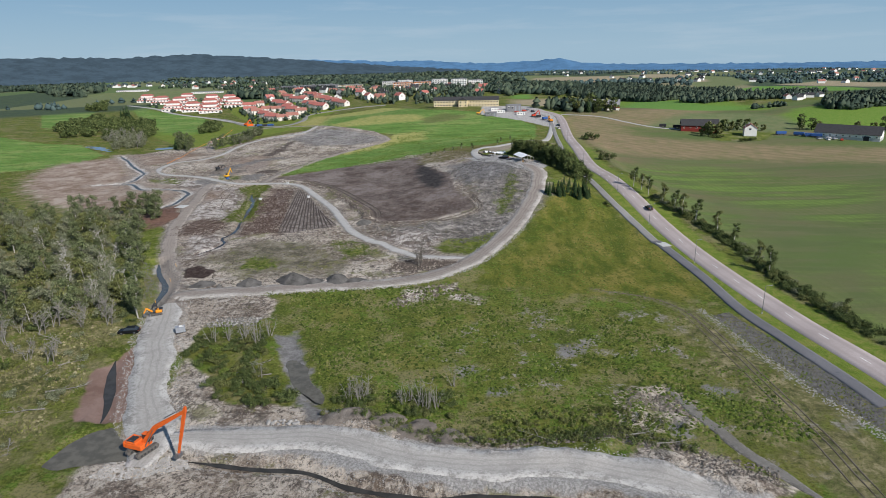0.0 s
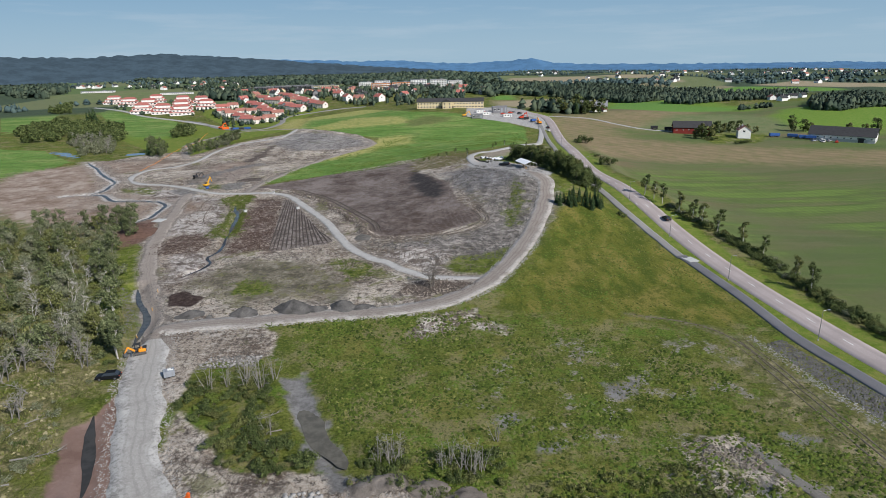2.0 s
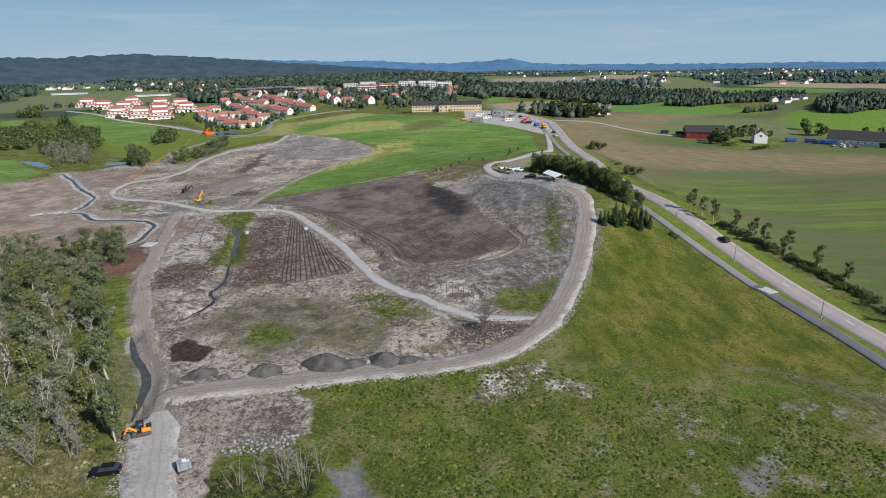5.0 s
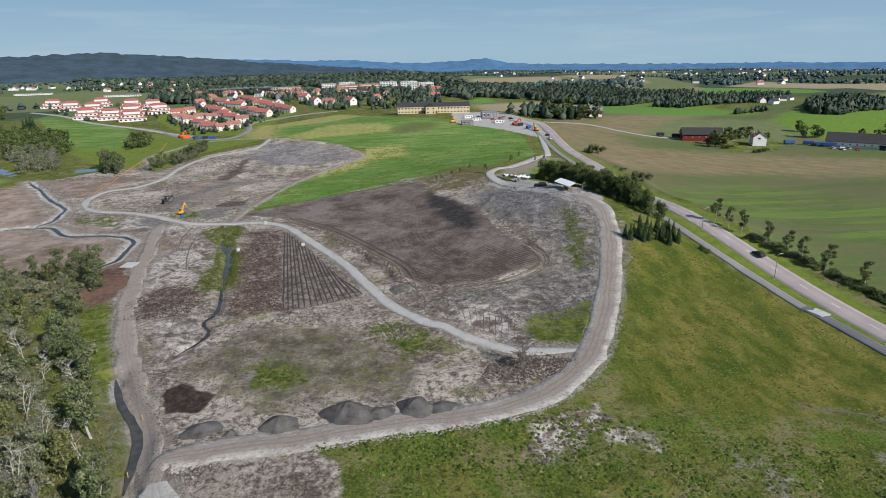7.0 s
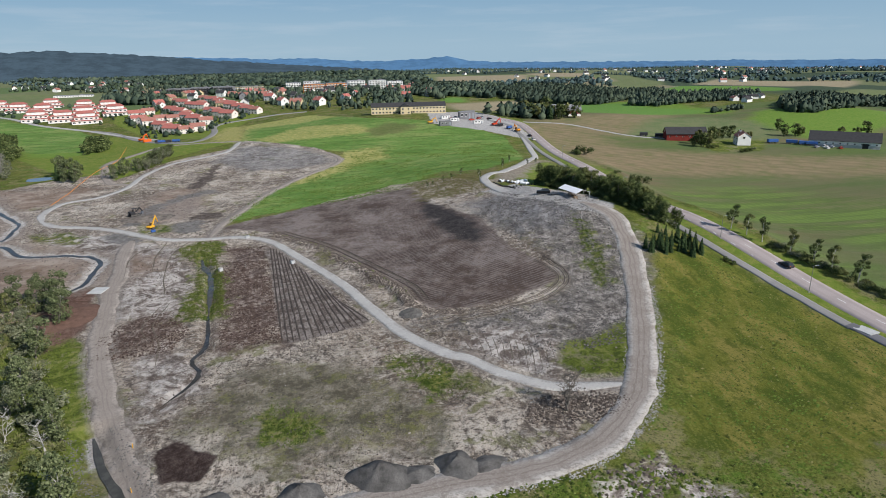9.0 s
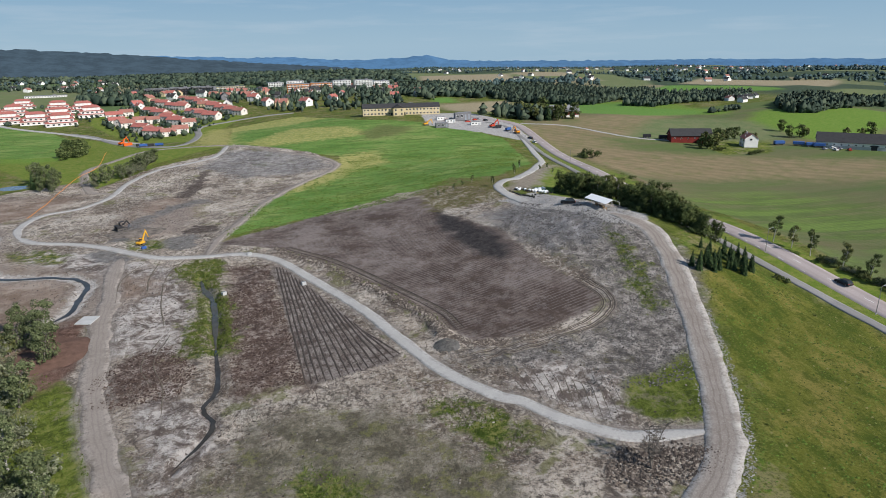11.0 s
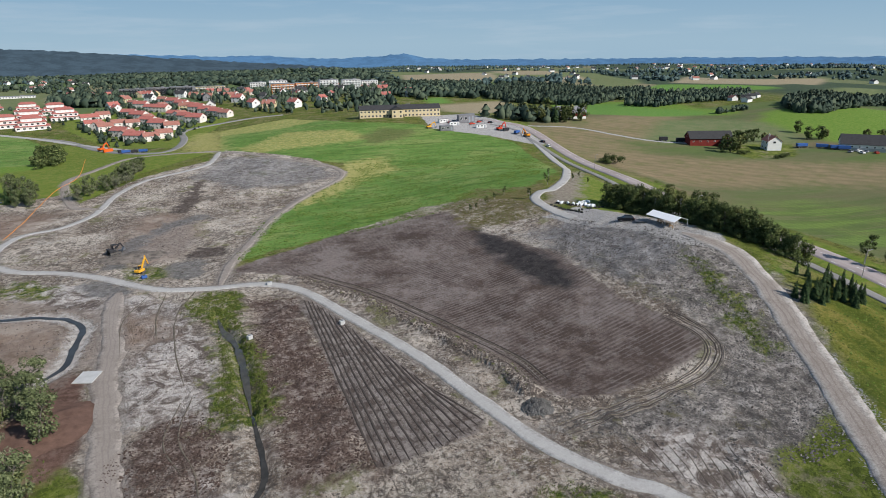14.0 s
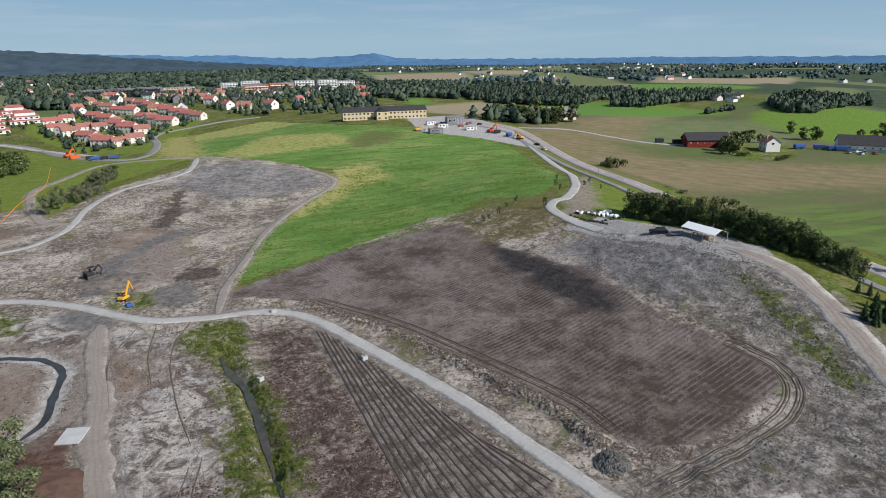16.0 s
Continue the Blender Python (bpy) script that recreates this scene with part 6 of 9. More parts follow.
MEADOW = [(-22, 160), (-4, 166), (12, 182), (30, 212), (45, 250), (64, 246), (71, 200), (73, 165), (70, 120), (66, 92), (40, 88), (10, 93), (-12, 99), (-24, 110), (-34, 138), (-40, 158)]
SPOIL = [(-24, 102), (-15, 103.5), (-3, 96), (7, 94), (12, 93.5), (22, 95), (32, 97), (44, 90), (40, 89), (28, 92), (10, 91.5), (-4, 94), (-14, 99)]
rng = random.Random(7)


def thicket(name, places, sizes, tall, leaf, label, seed, clumps=6, per=46, size=0.19, category="bushes"):
    """Bushes past counting, joined into one cover of leaf sprays."""
    r = random.Random(seed)
    me = Mesh()
    for x, y in places:
        s = r.uniform(*sizes)
        z = hgt(x, y)
        cs = []
        for k in range(clumps):
            a, q = r.uniform(0, 6.28), s * r.random() ** 0.6
            cs.append((x + q * math.cos(a), y + q * math.sin(a), z + s * tall * r.uniform(0.25, 1.0), s * r.uniform(0.35, 0.55)))
        b = sprays(r, cs, per, size * s / 1.5)
        me.add(b.v, b.f)
    stuff(name, me, leaf, label, category)


WOOD = [(-81, 149), (-86, 166), (-94, 182), (-100, 196), (-108, 214), (-118, 232), (-124, 246), (-127, 262), (-150, 274), (-172, 262), (-185, 268), (-215, 250), (-200, 190), (-150, 150), (-108, 142)]
for k, (x, y) in enumerate(scatter(WOOD, 175, 3, 3.0)):
    WOOD_TREES[rng.choice((0, 0, 1, 1, 2, 2, 2, 3, 4, 4))].at(x, y, rng.uniform(0, 360), rng.uniform(0.6, 1.05), rng.uniform(0.9, 1.12), lean=(rng.gauss(0, 4), rng.gauss(0, 4)))
for x, y in ((-126, 264), (-131, 268), (-136, 262), (-120, 249), (-124, 256), (-129, 258)):
    WOOD_TREES[0].at(x, y, rng.uniform(0, 360), rng.uniform(0.85, 1.05))
thicket("undergrowth", scatter(WOOD, 170, 5, 2.0), (1.2, 2.6), 1.1, M_LEAF_GREY, "grey-green willow undergrowth in the wet wood", 5)
thicket("undergrowth", scatter(WOOD, 130, 6, 2.0), (1.0, 2.2), 1.0, M_LEAF_WOOD, "dark green undergrowth in the wet wood", 6)
thicket("undergrowth", scatter(WOOD, 120, 63, 2.0), (0.8, 1.8), 0.9, M_LEAF_OLIVE, "olive green brambles in the wet wood", 64)
for x, y in ((-137, 190), (-90, 165), (-93, 176), (-101, 190), (-106, 180), (-99, 172), (-110, 196), (-120, 188), (-115, 180), (-128, 200), (-112, 172), (-97, 158), (-145, 215), (-118, 205)):
    BARE_BIRCH.at(x, y, rng.uniform(0, 360), rng.uniform(0.8, 1.1))
SCRUB = [(-80, 146), (-78, 134), (-79, 124), (-74, 108), (-73, 96), (-76, 84), (-90, 74), (-150, 80), (-170, 140), (-108, 142)]
for x, y in scatter(SCRUB, 60, 8, 3.0):
    BUSHES[rng.choice((0, 1, 2, 2, 3, 3))].at(x, y, rng.uniform(0, 360), rng.uniform(0.5, 1.25))
thicket("scrub", scatter(SCRUB, 110, 81, 2.0), (0.6, 1.5), 0.9, M_LEAF_OLIVE, "olive green low scrub and brambles", 82, 7, 46, 0.15)
thicket("scrub", scatter(SCRUB, 80, 83, 2.0), (0.6, 1.4), 0.8, M_LEAF_GREY, "grey-green low willow scrub", 84, 7, 46, 0.15)
for x, y in scatter(SCRUB, 46, 9, 3.0):
    GREY_SNAG.at(x, y, rng.uniform(0, 360), rng.uniform(0.6, 1.1))
for x, y in scatter(SCRUB, 34, 10, 3.0):
    rng.choice(LOGS).at(x, y, rng.uniform(0, 360), rng.uniform(0.7, 1.2))
for x, y in scatter([(-79, 140), (-79, 124), (-95, 122), (-110, 140), (-100, 165), (-84, 160)], 14, 12, 3.0):
    GREY_SNAG.at(x, y, rng.uniform(0, 360), rng.uniform(0.9, 1.5))
for x, y in ((-79.5, 147.5), (-81, 150), (-83, 153.5)):
    WOOD_TREES[3].at(x, y, rng.uniform(0, 360), 0.8)
# thicket beside the causeway
for outline, n, seed in (([(-60, 134), (-50, 137), (-42, 133), (-40, 124), (-44, 120), (-53, 121), (-59, 126)], 34, 21), ([(-50, 119), (-41, 120), (-33, 112), (-30, 107), (-38, 105), (-45, 108), (-50, 113)], 30, 22),
                         ([(-23, 107), (-19, 111), (-14, 110), (-14, 105), (-19, 103)], 13, 23), ([(-10, 106), (-4, 109), (1, 106), (3, 101), (-3, 99), (-9, 102)], 15, 24)):
    for x, y in scatter(outline, n, seed, 1.3):
        BUSHES[rng.choice((0, 0, 0, 1, 3))].at(x, y, rng.uniform(0, 360), rng.uniform(0.55, 1.05))
for x, y, s in ((-54, 131, 1.0), (-45, 134, 1.1), (-44, 131, 0.9), (-17, 108, 0.8), (-15.5, 107, 0.85), (-5, 104.5, 0.9), (-2, 104, 0.8), (-7, 106, 0.7), (-42, 135, 0.9), (1.5, 112, 0.7), (-48, 136, 0.9), (-51, 133, 0.8), (-47, 132, 1.0), (-19, 107, 0.8), (-17, 106, 0.9), (-3.5, 103, 1.0), (-8.5, 104, 0.8), (-39, 116, 0.7)):
    BARE_STEMS.at(x, y, rng.uniform(0, 360), s)
for x, y, a in ((-44, 120, 5), (-37, 117, 200), (-35, 112, 160), (19, 92, 150), (31, 93, 355), (36, 91, 350), (-45, 117, 40)):
    rng.choice(LOGS).at(x, y, a, rng.uniform(0.8, 1.1))
thicket("scrub", scatter(SPOIL, 60, 31, 1.2), (0.4, 1.0), 0.8, M_LEAF_OLIVE, "low green scrub on a spoil bank", 32, 5, 34, 0.22)
thicket("scrub", scatter(SPOIL, 90, 37, 1.2), (0.5, 1.2), 0.9, M_LEAF, "dark green scrub on a spoil bank", 38, 5, 34, 0.2)
thicket("scrub", scatter([(0, 98), (30, 104), (44, 96), (28, 92), (5, 94)], 90, 33, 1.2), (0.35, 1.0), 0.8, M_LEAF_OLIVE, "fresh green scrub in the wet meadow", 34, 5, 34, 0.22)
thicket("scrub", scatter(MEADOW, 90, 35, 2.5), (0.25, 0.6), 0.6, M_RANK, "low weed clumps in the meadow", 36, 4, 24, 0.22)
# the leafless tree at the road bend
make_bare(64, 5.2, "single leafless dark tree standing on a soil heap", 4, 84, M_BARK, "bare_tree", "", 0.014).at(-6.8, 183.5, 30, 1.7)
# road side hedge
for k, (x, y, s) in enumerate(((84.4, 266.6, 1.0), (86, 260.5, 0.95), (87, 254, 0.92), (90, 245, 1.0), (92.3, 238, 0.85), (93, 231.5, 1.05), (95.5, 224.5, 0.98), (99, 213, 1.05), (100.5, 203, 0.8), (99.5, 184, 0.9), (97.5, 173, 0.95), (100.5, 141, 0.7))):
    ROAD_BIRCH[k % 2].at(x, y, rng.uniform(0, 360), s)
HEDGE = [(88, 252), (93, 236), (97, 216), (99.5, 196), (98, 172), (99.5, 152), (101, 140), (103, 124), (106, 98)]
for x, y in along(HEDGE, 105, 41, 0.0, 2.2):
    BUSHES[rng.choice((0, 0, 1, 2))].at(x, y, rng.uniform(0, 360), rng.uniform(0.5, 1.05))
thicket("hedge", along(HEDGE, 200, 46, 0.0, 2.2), (0.7, 1.6), 0.9, M_LEAF, "dense green hedge growth beside the road", 47)
# grove beside the tent
for x, y in scatter([(37.5, 332), (43, 336), (52, 320), (58, 300), (64, 280), (66, 268), (59, 266), (55, 276), (49.5, 295), (45, 312)], 62, 43, 2.3):
    BROAD[rng.choice((0, 0, 1, 1, 2))].at(x, y, rng.uniform(0, 360), rng.uniform(0.7, 1.05))
for x, y in along([(37, 331), (44, 314), (49, 295), (55, 277), (58, 267)], 34, 44, 0.0, 1.8):
    BUSHES[0].at(x, y, rng.uniform(0, 360), rng.uniform(0.8, 1.3))
for x, y in scatter([(42.5, 249), (44, 246), (57, 242), (61, 246), (59, 252), (50, 253)], 24, 45, 1.5):
    SPRUCE[rng.choice((0, 1))].at(x, y, rng.uniform(0, 360), rng.uniform(0.75, 1.15))
for x, y in ((52, 258), (54, 256.5), (60, 255)):
    SPRUCE[1].at(x, y, 0, 0.8)
for x, y, s in ((66, 242, 0.7), (67, 240, 0.6), (94, 349, 2.2), (108, 446, 2.6), (105, 451, 1.5), (104, 444, 1.2), (96, 375, 0.8)):
    BUSHES[0].at(x, y, rng.uniform(0, 360), s)
for x, y, s in ((-5.8, 352, 0.35), (-3, 353.5, 0.3), (2, 357, 0.35), (7, 361, 0.3), (12, 364, 0.4), (18, 352, 0.5), (34, 371, 0.4), (37, 380, 0.4), (44, 392, 0.4), (49, 378, 0.35), (56, 386, 0.35), (53, 372, 0.3)):
    ROAD_BIRCH[0].at(x, y, rng.uniform(0, 360), s)
# hedges and clumps north-west
for x, y in along([(-168, 455), (-160, 470), (-152, 484), (-152, 515)], 58, 51, 0.0, 4.5):
    WOOD_TREES[rng.choice((0, 4, 2))].at(x, y, rng.uniform(0, 360), rng.uniform(0.6, 0.9))
for x, y in scatter([(-198, 462), (-187, 470), (-183, 450), (-192, 446)], 9, 52, 2):
    (TALL_SPRUCE if rng.random() < 0.5 else WOOD_TREES[0]).at(x, y, rng.uniform(0, 360), 0.8)
for outline, n, seed in (([(-477, 851), (-510, 939), (-503, 954), (-437, 827), (-441, 808)], 40, 53), ([(-368, 602), (-388, 672), (-389, 730), (-338, 632), (-305, 550), (-322, 524)], 90, 54), ([(-366, 685), (-358, 708), (-310, 676), (-259, 565), (-255, 539), (-282, 524)], 105, 55), ([(-235, 640), (-228, 648), (-206, 588), (-205, 562), (-214, 556), (-222, 590)], 26, 57)):
    thicket("tree_clump", scatter(outline, n, seed, 4), (2.4, 4.2), 1.7, M_LEAF, "clump of leafy trees among the fields", seed, 9, 30, 0.32, "trees")
thicket("tree_clump", scatter([(-316, 587), (-267, 567), (-226, 470), (-245, 465), (-281, 518)], 70, 58, 3), (1.8, 3.4), 1.5, M_LEAF_GREY, "clump of pale grey willows beside the river", 59, 8, 28, 0.26, "trees")
for x, y in scatter([(-300, 560), (-267, 560), (-228, 474), (-245, 468), (-281, 520)], 16, 158, 5):
    GREY_SNAG.at(x, y, rng.uniform(0, 360), rng.uniform(1.4, 2.0))
for x, y in ((-353, 697), (-355, 708), (-341, 686), (-345, 697), (-336, 680)):
    TALL_SPRUCE.at(x, y, rng.uniform(0, 360), rng.uniform(1.3, 1.8))
for x, y in ((-196, 468), (-192, 465), (-191.6, 471), (-199, 472)):
    WOOD_TREES[0].at(x, y, rng.uniform(0, 360), rng.uniform(1.0, 1.3))
# farm trees east of the road
for x, y, s in ((203, 470, 1.3), (208, 468, 1.2), (213, 473, 1.1), (219, 482, 1.0), (226, 486, 1.0), (233, 488, 0.9), (240, 490, 0.9), (246, 487, 0.8), (251, 484, 0.7), (282, 486, 0.9), (289, 484, 1.0), (295, 486, 0.9), (294, 508, 0.9), (316, 472, 1.0), (330, 474, 0.9), (340, 474, 1.1), (200, 463, 1.0), (196, 465, 0.8)):
    GARDEN[rng.choice((0, 1))].at(x, y, rng.uniform(0, 360), s, label="broad leafy tree in the farmyard")
for x, y in ((215, 440), (219, 441), (223, 443), (203, 458), (206, 457)):
    BUSHES[0].at(x, y, 0, 1.2)
for x, y in scatter([(118, 590), (160, 578), (165, 590), (150, 640), (120, 640)], 22, 61, 5):
    (TALL_SPRUCE if rng.random() < 0.15 else GARDEN[rng.choice((0, 1))]).at(x, y, rng.uniform(0, 360), rng.uniform(0.9, 1.6), label="tall leafy tree near the farm road")
for x, y in along([(100, 660), (120, 625), (110, 600)], 12, 62, 0, 6):
    GARDEN[1].at(x, y, 0, rng.uniform(0.3, 0.5))


# ---- woods and ground cover ----
def area(o):
    return abs(sum(a[0] * b[1] - b[0] * a[1] for a, b in zip(o, o[1:] + o[:1]))) / 2


def clear_of(p, outlines):
    for o in outlines:
        p = p[inside(p[:, 0], p[:, 1], o, 12) < 0]
    return p


BACK_FIELD = [(-717, 1283), (-630, 1318), (-458, 1383), (-353, 1053), (-483, 1037), (-527, 1027), (-643, 1164)]
SCHOOL_FIELDS = [(89, 800), (110, 880), (190, 836), (150, 713), (105, 671), (83, 713)]
FAR_FIELDS = [
    [(322, 2454), (471, 2358), (683, 1925), (610, 1570), (501, 1485), (252, 1155), (258, 1467), (224, 1689)],
    [(718, 1794), (782, 1690), (598, 1215), (510, 1052), (424, 955), (395, 978), (458, 1169), (534, 1398)],
    [(431, 922), (510, 1003), (555, 904), (535, 794), (509, 756), (485, 783), (444, 814), (400, 819), (394, 848)],
    [(543, 1022), (917, 1501), (847, 1277), (932, 1215), (1028, 1200), (957, 1129), (572, 837), (567, 919)],
    [(408, 645), (478, 711), (513, 709), (903, 974), (536, 646), (465, 637)],
    [(597, 2098), (808, 1997), (630, 1611), (524, 1652)],
]
# outline, square metres to a tree, heights, spread, share of conifers, label
WOODS = [
    ([(171, 819), (214, 787), (252, 738), (310, 795), (351, 887), (321, 964), (257, 1025), (184, 905)], 12, (5.5, 10.5), 1.0, 0.5, "dense dark wood of conifers and broadleaves"),
    ([(65, 901), (93, 833), (160, 852), (236, 1042), (162, 1480)], 36, (6, 11), 1.3, 0.3, "dark mixed wood behind the school"),
    ([(261, 695), (281, 666), (312, 675), (350, 675), (389, 674), (463, 756), (428, 814)], 14, (4, 8), 1.0, 0.4, "belt of dark trees along a stream valley"),
    ([(310, 795), (428, 814), (395, 900), (351, 887)], 18, (5, 9), 1.0, 0.4, "dark mixed wood on a slope"),
    ([(370, 611), (350, 567), (364, 554), (393, 570), (423, 576), (481, 639), (461, 661)], 8, (5, 10), 0.95, 0.35, "rounded leafy wood on a hilltop"),
    ([(425, 590), (482, 597), (528, 639), (479, 635)], 22, (6, 10), 1.1, 0.4, "dark wood along a field edge"),
    ([(297, 605), (317, 604), (338, 608), (337, 615)], 8, (3, 6), 1.2, 0.1, "bushy hedge between fields"),
    ([(93, 633), (108, 603), (126, 590), (138, 580), (146, 592), (143, 617), (132, 650)], 34, (5, 12), 1.1, 0.3, "tall dark trees beside a red barn"),
    ([(-730, 1216), (-662, 1199), (-668, 1278), (-1000, 1900), (-1500, 2000)], 90, (8, 14), 1.4, 0.6, "dark wood beyond the fields"),
    ([(-340, 1013), (-237, 927), (-262, 1000), (-384, 1180), (-352, 1060)], 45, (8, 15), 1.0, 0.35, "dark clump of trees between the housing blocks"),
    ([(-640, 1400), (-452, 1400), (-340, 1090), (-200, 1090), (-150, 1480), (-500, 1900)], 260, (5, 11), 1.2, 0.4, "leafy trees between the houses of the town"),
    ([(-190, 1068), (-131, 1424), (-30, 958), (14, 829), (-6, 735), (-40, 750), (-84, 778), (-152, 917)], 130, (4, 9), 1.0, 0.35, "garden trees between the houses of the town"),
    ([(14, 829), (-30, 958), (-131, 1424), (162, 1480), (65, 901), (40, 700), (0, 720)], 90, (5, 11), 1.1, 0.4, "leafy trees between the houses of the town"),
    ([(-900, 2100), (-200, 1500), (162, 1500), (222, 1700), (320, 2460), (-300, 2900)], 420, (8, 14), 2.0, 0.5, "dark woods behind the town"),
    ([(-250, 780), (-190, 640), (-150, 660), (-112, 780), (-190, 960), (-260, 960)], 60, (2.0, 5.5), 1.3, 0.1, "garden trees and hedges between village houses"),
    ([(-470, 985), (-350, 800), (-270, 770), (-255, 830), (-300, 950), (-440, 1040)], 260, (2, 5), 1.3, 0.2, "garden trees between terraced blocks"),
]
for k, (outline, each, tall, broad, cones, label) in enumerate(WOODS):
    p_ = clear_of(fill(outline, int(area(outline) / each), 70 + k), [BACK_FIELD, SCHOOL_FIELDS, *FAR_FIELDS[:4]])
    canopy("woodland", p_, tall, M_FAR_WOOD_HAZE, label, 80 + k, broad, cones)


def horizon_woods():
    """Belts of wood between the far fields, denser with distance."""
    rs = np.random.RandomState(99)
    n = 60000
    a, d = rs.uniform(-0.95, 1.1, n), 1000 + 3700 * rs.rand(n) ** 0.9
    p = np.column_stack([d * np.sin(a), d * np.cos(a)])
    m = grain(p[:, 0] * 0.4, p[:, 1] * 1.5, 240, 7) + 0.45 * grain(p[:, 0], p[:, 1] * 2, 110, 8)
    keep = m > np.interp(d, [1000, 1800, 3000, 4700], [0.42, 0.30, 0.12, -0.1]) + rs.normal(0, 0.06, n)
    keep &= ~((np.abs(a + 0.08) < 0.2) & (d < 1500))
    p = clear_of(p[keep], [BACK_FIELD, *FAR_FIELDS])
    p = p[rs.rand(len(p)) < 8500 / len(p)] if len(p) > 8500 else p
    canopy("woodland", p, (6, 10), M_DISTANT_HAZE, "distant woods among farmland", 100, 1.5, 0.4)


horizon_woods()


def tufts(places, seed, tall, wide, blades=5):
    r = random.Random(seed)
    me = Mesh()
    zs = surf(np.array([p[0] for p in places]), np.array([p[1] for p in places]))
    for (x, y), z in zip(places, zs):
        h = r.uniform(*tall)
        for k in range(blades):
            a = r.uniform(0, 6.28)
            b = a + r.uniform(1.2, 1.9)
            w = r.uniform(*wide)
            ox, oy = r.gauss(0, 0.25), r.gauss(0, 0.25)
            lean = h * r.uniform(0.3, 0.9)
            me.add([(x + ox - w * math.cos(b), y + oy - w * math.sin(b), z - 0.05), (x + ox + w * math.cos(b), y + oy + w * math.sin(b), z - 0.05), (x + ox + lean * math.cos(a), y + oy + lean * math.sin(a), z + h * r.uniform(0.6, 1.0))], [(0, 1, 2)])
    return me


M_TURF = lumps("meadow_turf", (0.050, 0.062, 0.014), (0.120, 0.130, 0.032), (0.205, 0.190, 0.080))
M_LUSH_TURF = lumps("fresh_turf", (0.055, 0.092, 0.016), (0.108, 0.160, 0.030), (0.165, 0.195, 0.052))
M_RANK_TURF = lumps("rank_turf", (0.030, 0.048, 0.010), (0.085, 0.115, 0.022), (0.190, 0.195, 0.060))
M_DRY_TURF = lumps("dry_turf", (0.085, 0.080, 0.036), (0.185, 0.170, 0.085), (0.34, 0.30, 0.18))
clods("scrub_weeds", clumped(SCRUB, 10000, 215, 6, 0.1), (0.2, 0.7), 216, M_DRY_TURF, "rank weeds and brambles under the scrub", "grass", 0.7)
clods("ley_grass", clumped([(-92, 337), (-82, 387), (-39, 462), (-30, 500), (70, 500), (68, 446), (26, 370), (-10, 361), (-63, 354)], 14000, 217, 9, 0.35), (0.2, 0.8), 218, M_LUSH_TURF, "dark green tussocks in the lush ley", "grass", 0.4)
WET_MEADOW = [(-24, 108), (-34, 138), (-50, 162), (-5, 166), (40, 150), (64, 120), (66, 92), (30, 92), (-12, 99)]
clods("meadow_weeds", clumped(MEADOW, 11000, 111, 7, 0.2), (0.12, 0.5), 112, M_TURF, "uneven meadow grass in tufts", "grass", 0.55)
clods("meadow_weeds", clumped(MEADOW, 7000, 211, 11, 0.4), (0.12, 0.55), 212, M_LUSH_TURF, "fresh green meadow grass in tufts", "grass", 0.5)
clods("meadow_weeds", clumped(WET_MEADOW, 13000, 113, 5, 0.35), (0.15, 0.7), 114, M_RANK_TURF, "rank dark green weeds in the wet meadow", "grass", 0.7)
sward_blades("meadow_weeds", clumped(WET_MEADOW, 5000, 117, 6, 0.5), (0.15, 0.4), (0.04, 0.10), 118, leaves("dry_stalk", (0.16, 0.135, 0.075), (0.27, 0.23, 0.13), (0.40, 0.35, 0.22)), "dry straw-coloured stalks in the wet meadow")
sward_blades("scrub_weeds", clumped(SCRUB, 16000, 115, 6, 0.1), (0.2, 0.5), (0.06, 0.16), 116, M_GRASS, "rank grass and weeds under the scrub")
sward_blades("scrub_weeds", clumped(WOOD, 24000, 119, 6, -0.1), (0.3, 0.9), (0.08, 0.22), 120, M_LEAF_OLIVE, "rank undergrowth in the wet wood")
for o, n, s in ((GREEN_DITCH, 900, 119), (WEEDS_A, 260, 120), (WEEDS_B, 260, 121), (VERGE_GREEN, 420, 122), (WEST_GREEN, 700, 123)):
    stuff("ditch_weeds", tufts(scatter(o, n, s), s + 10, (0.2, 0.5), (0.06, 0.16)), M_LEAF_FRESH, "fresh green weeds on damp soil", "grass")

# ---- tracks and furrows pressed into the soil ----
M_RUT = surface("rut_soil", (0.085, 0.070, 0.062), 0.95, 0.35, 1.0, 0.06)
M_WET_RUT = surface("wet_rut_soil", (0.150, 0.128, 0.100), 0.9, 0.35, 1.0, 0.05)
M_RIDGE = surface("turned_soil", (0.20, 0.172, 0.148), 0.95, 0.55, 0.55, 0.22)


def shifted(line, off):
    c = resample(line, 3.0)
    t = np.gradient(c, axis=0)
    t /= np.hypot(t[:, 0], t[:, 1])[:, None]
    return [(float(p[0] - d[1] * off), float(p[1] + d[0] * off)) for p, d in zip(c, t)]


def rut(line, half, name="wheel_rut", mat=None, lift=0.03, label="dark wheel rut pressed into the soil"):
    strip(name, line, half, mat or M_RUT, lift, 0.35, 0.9, label, "rut")


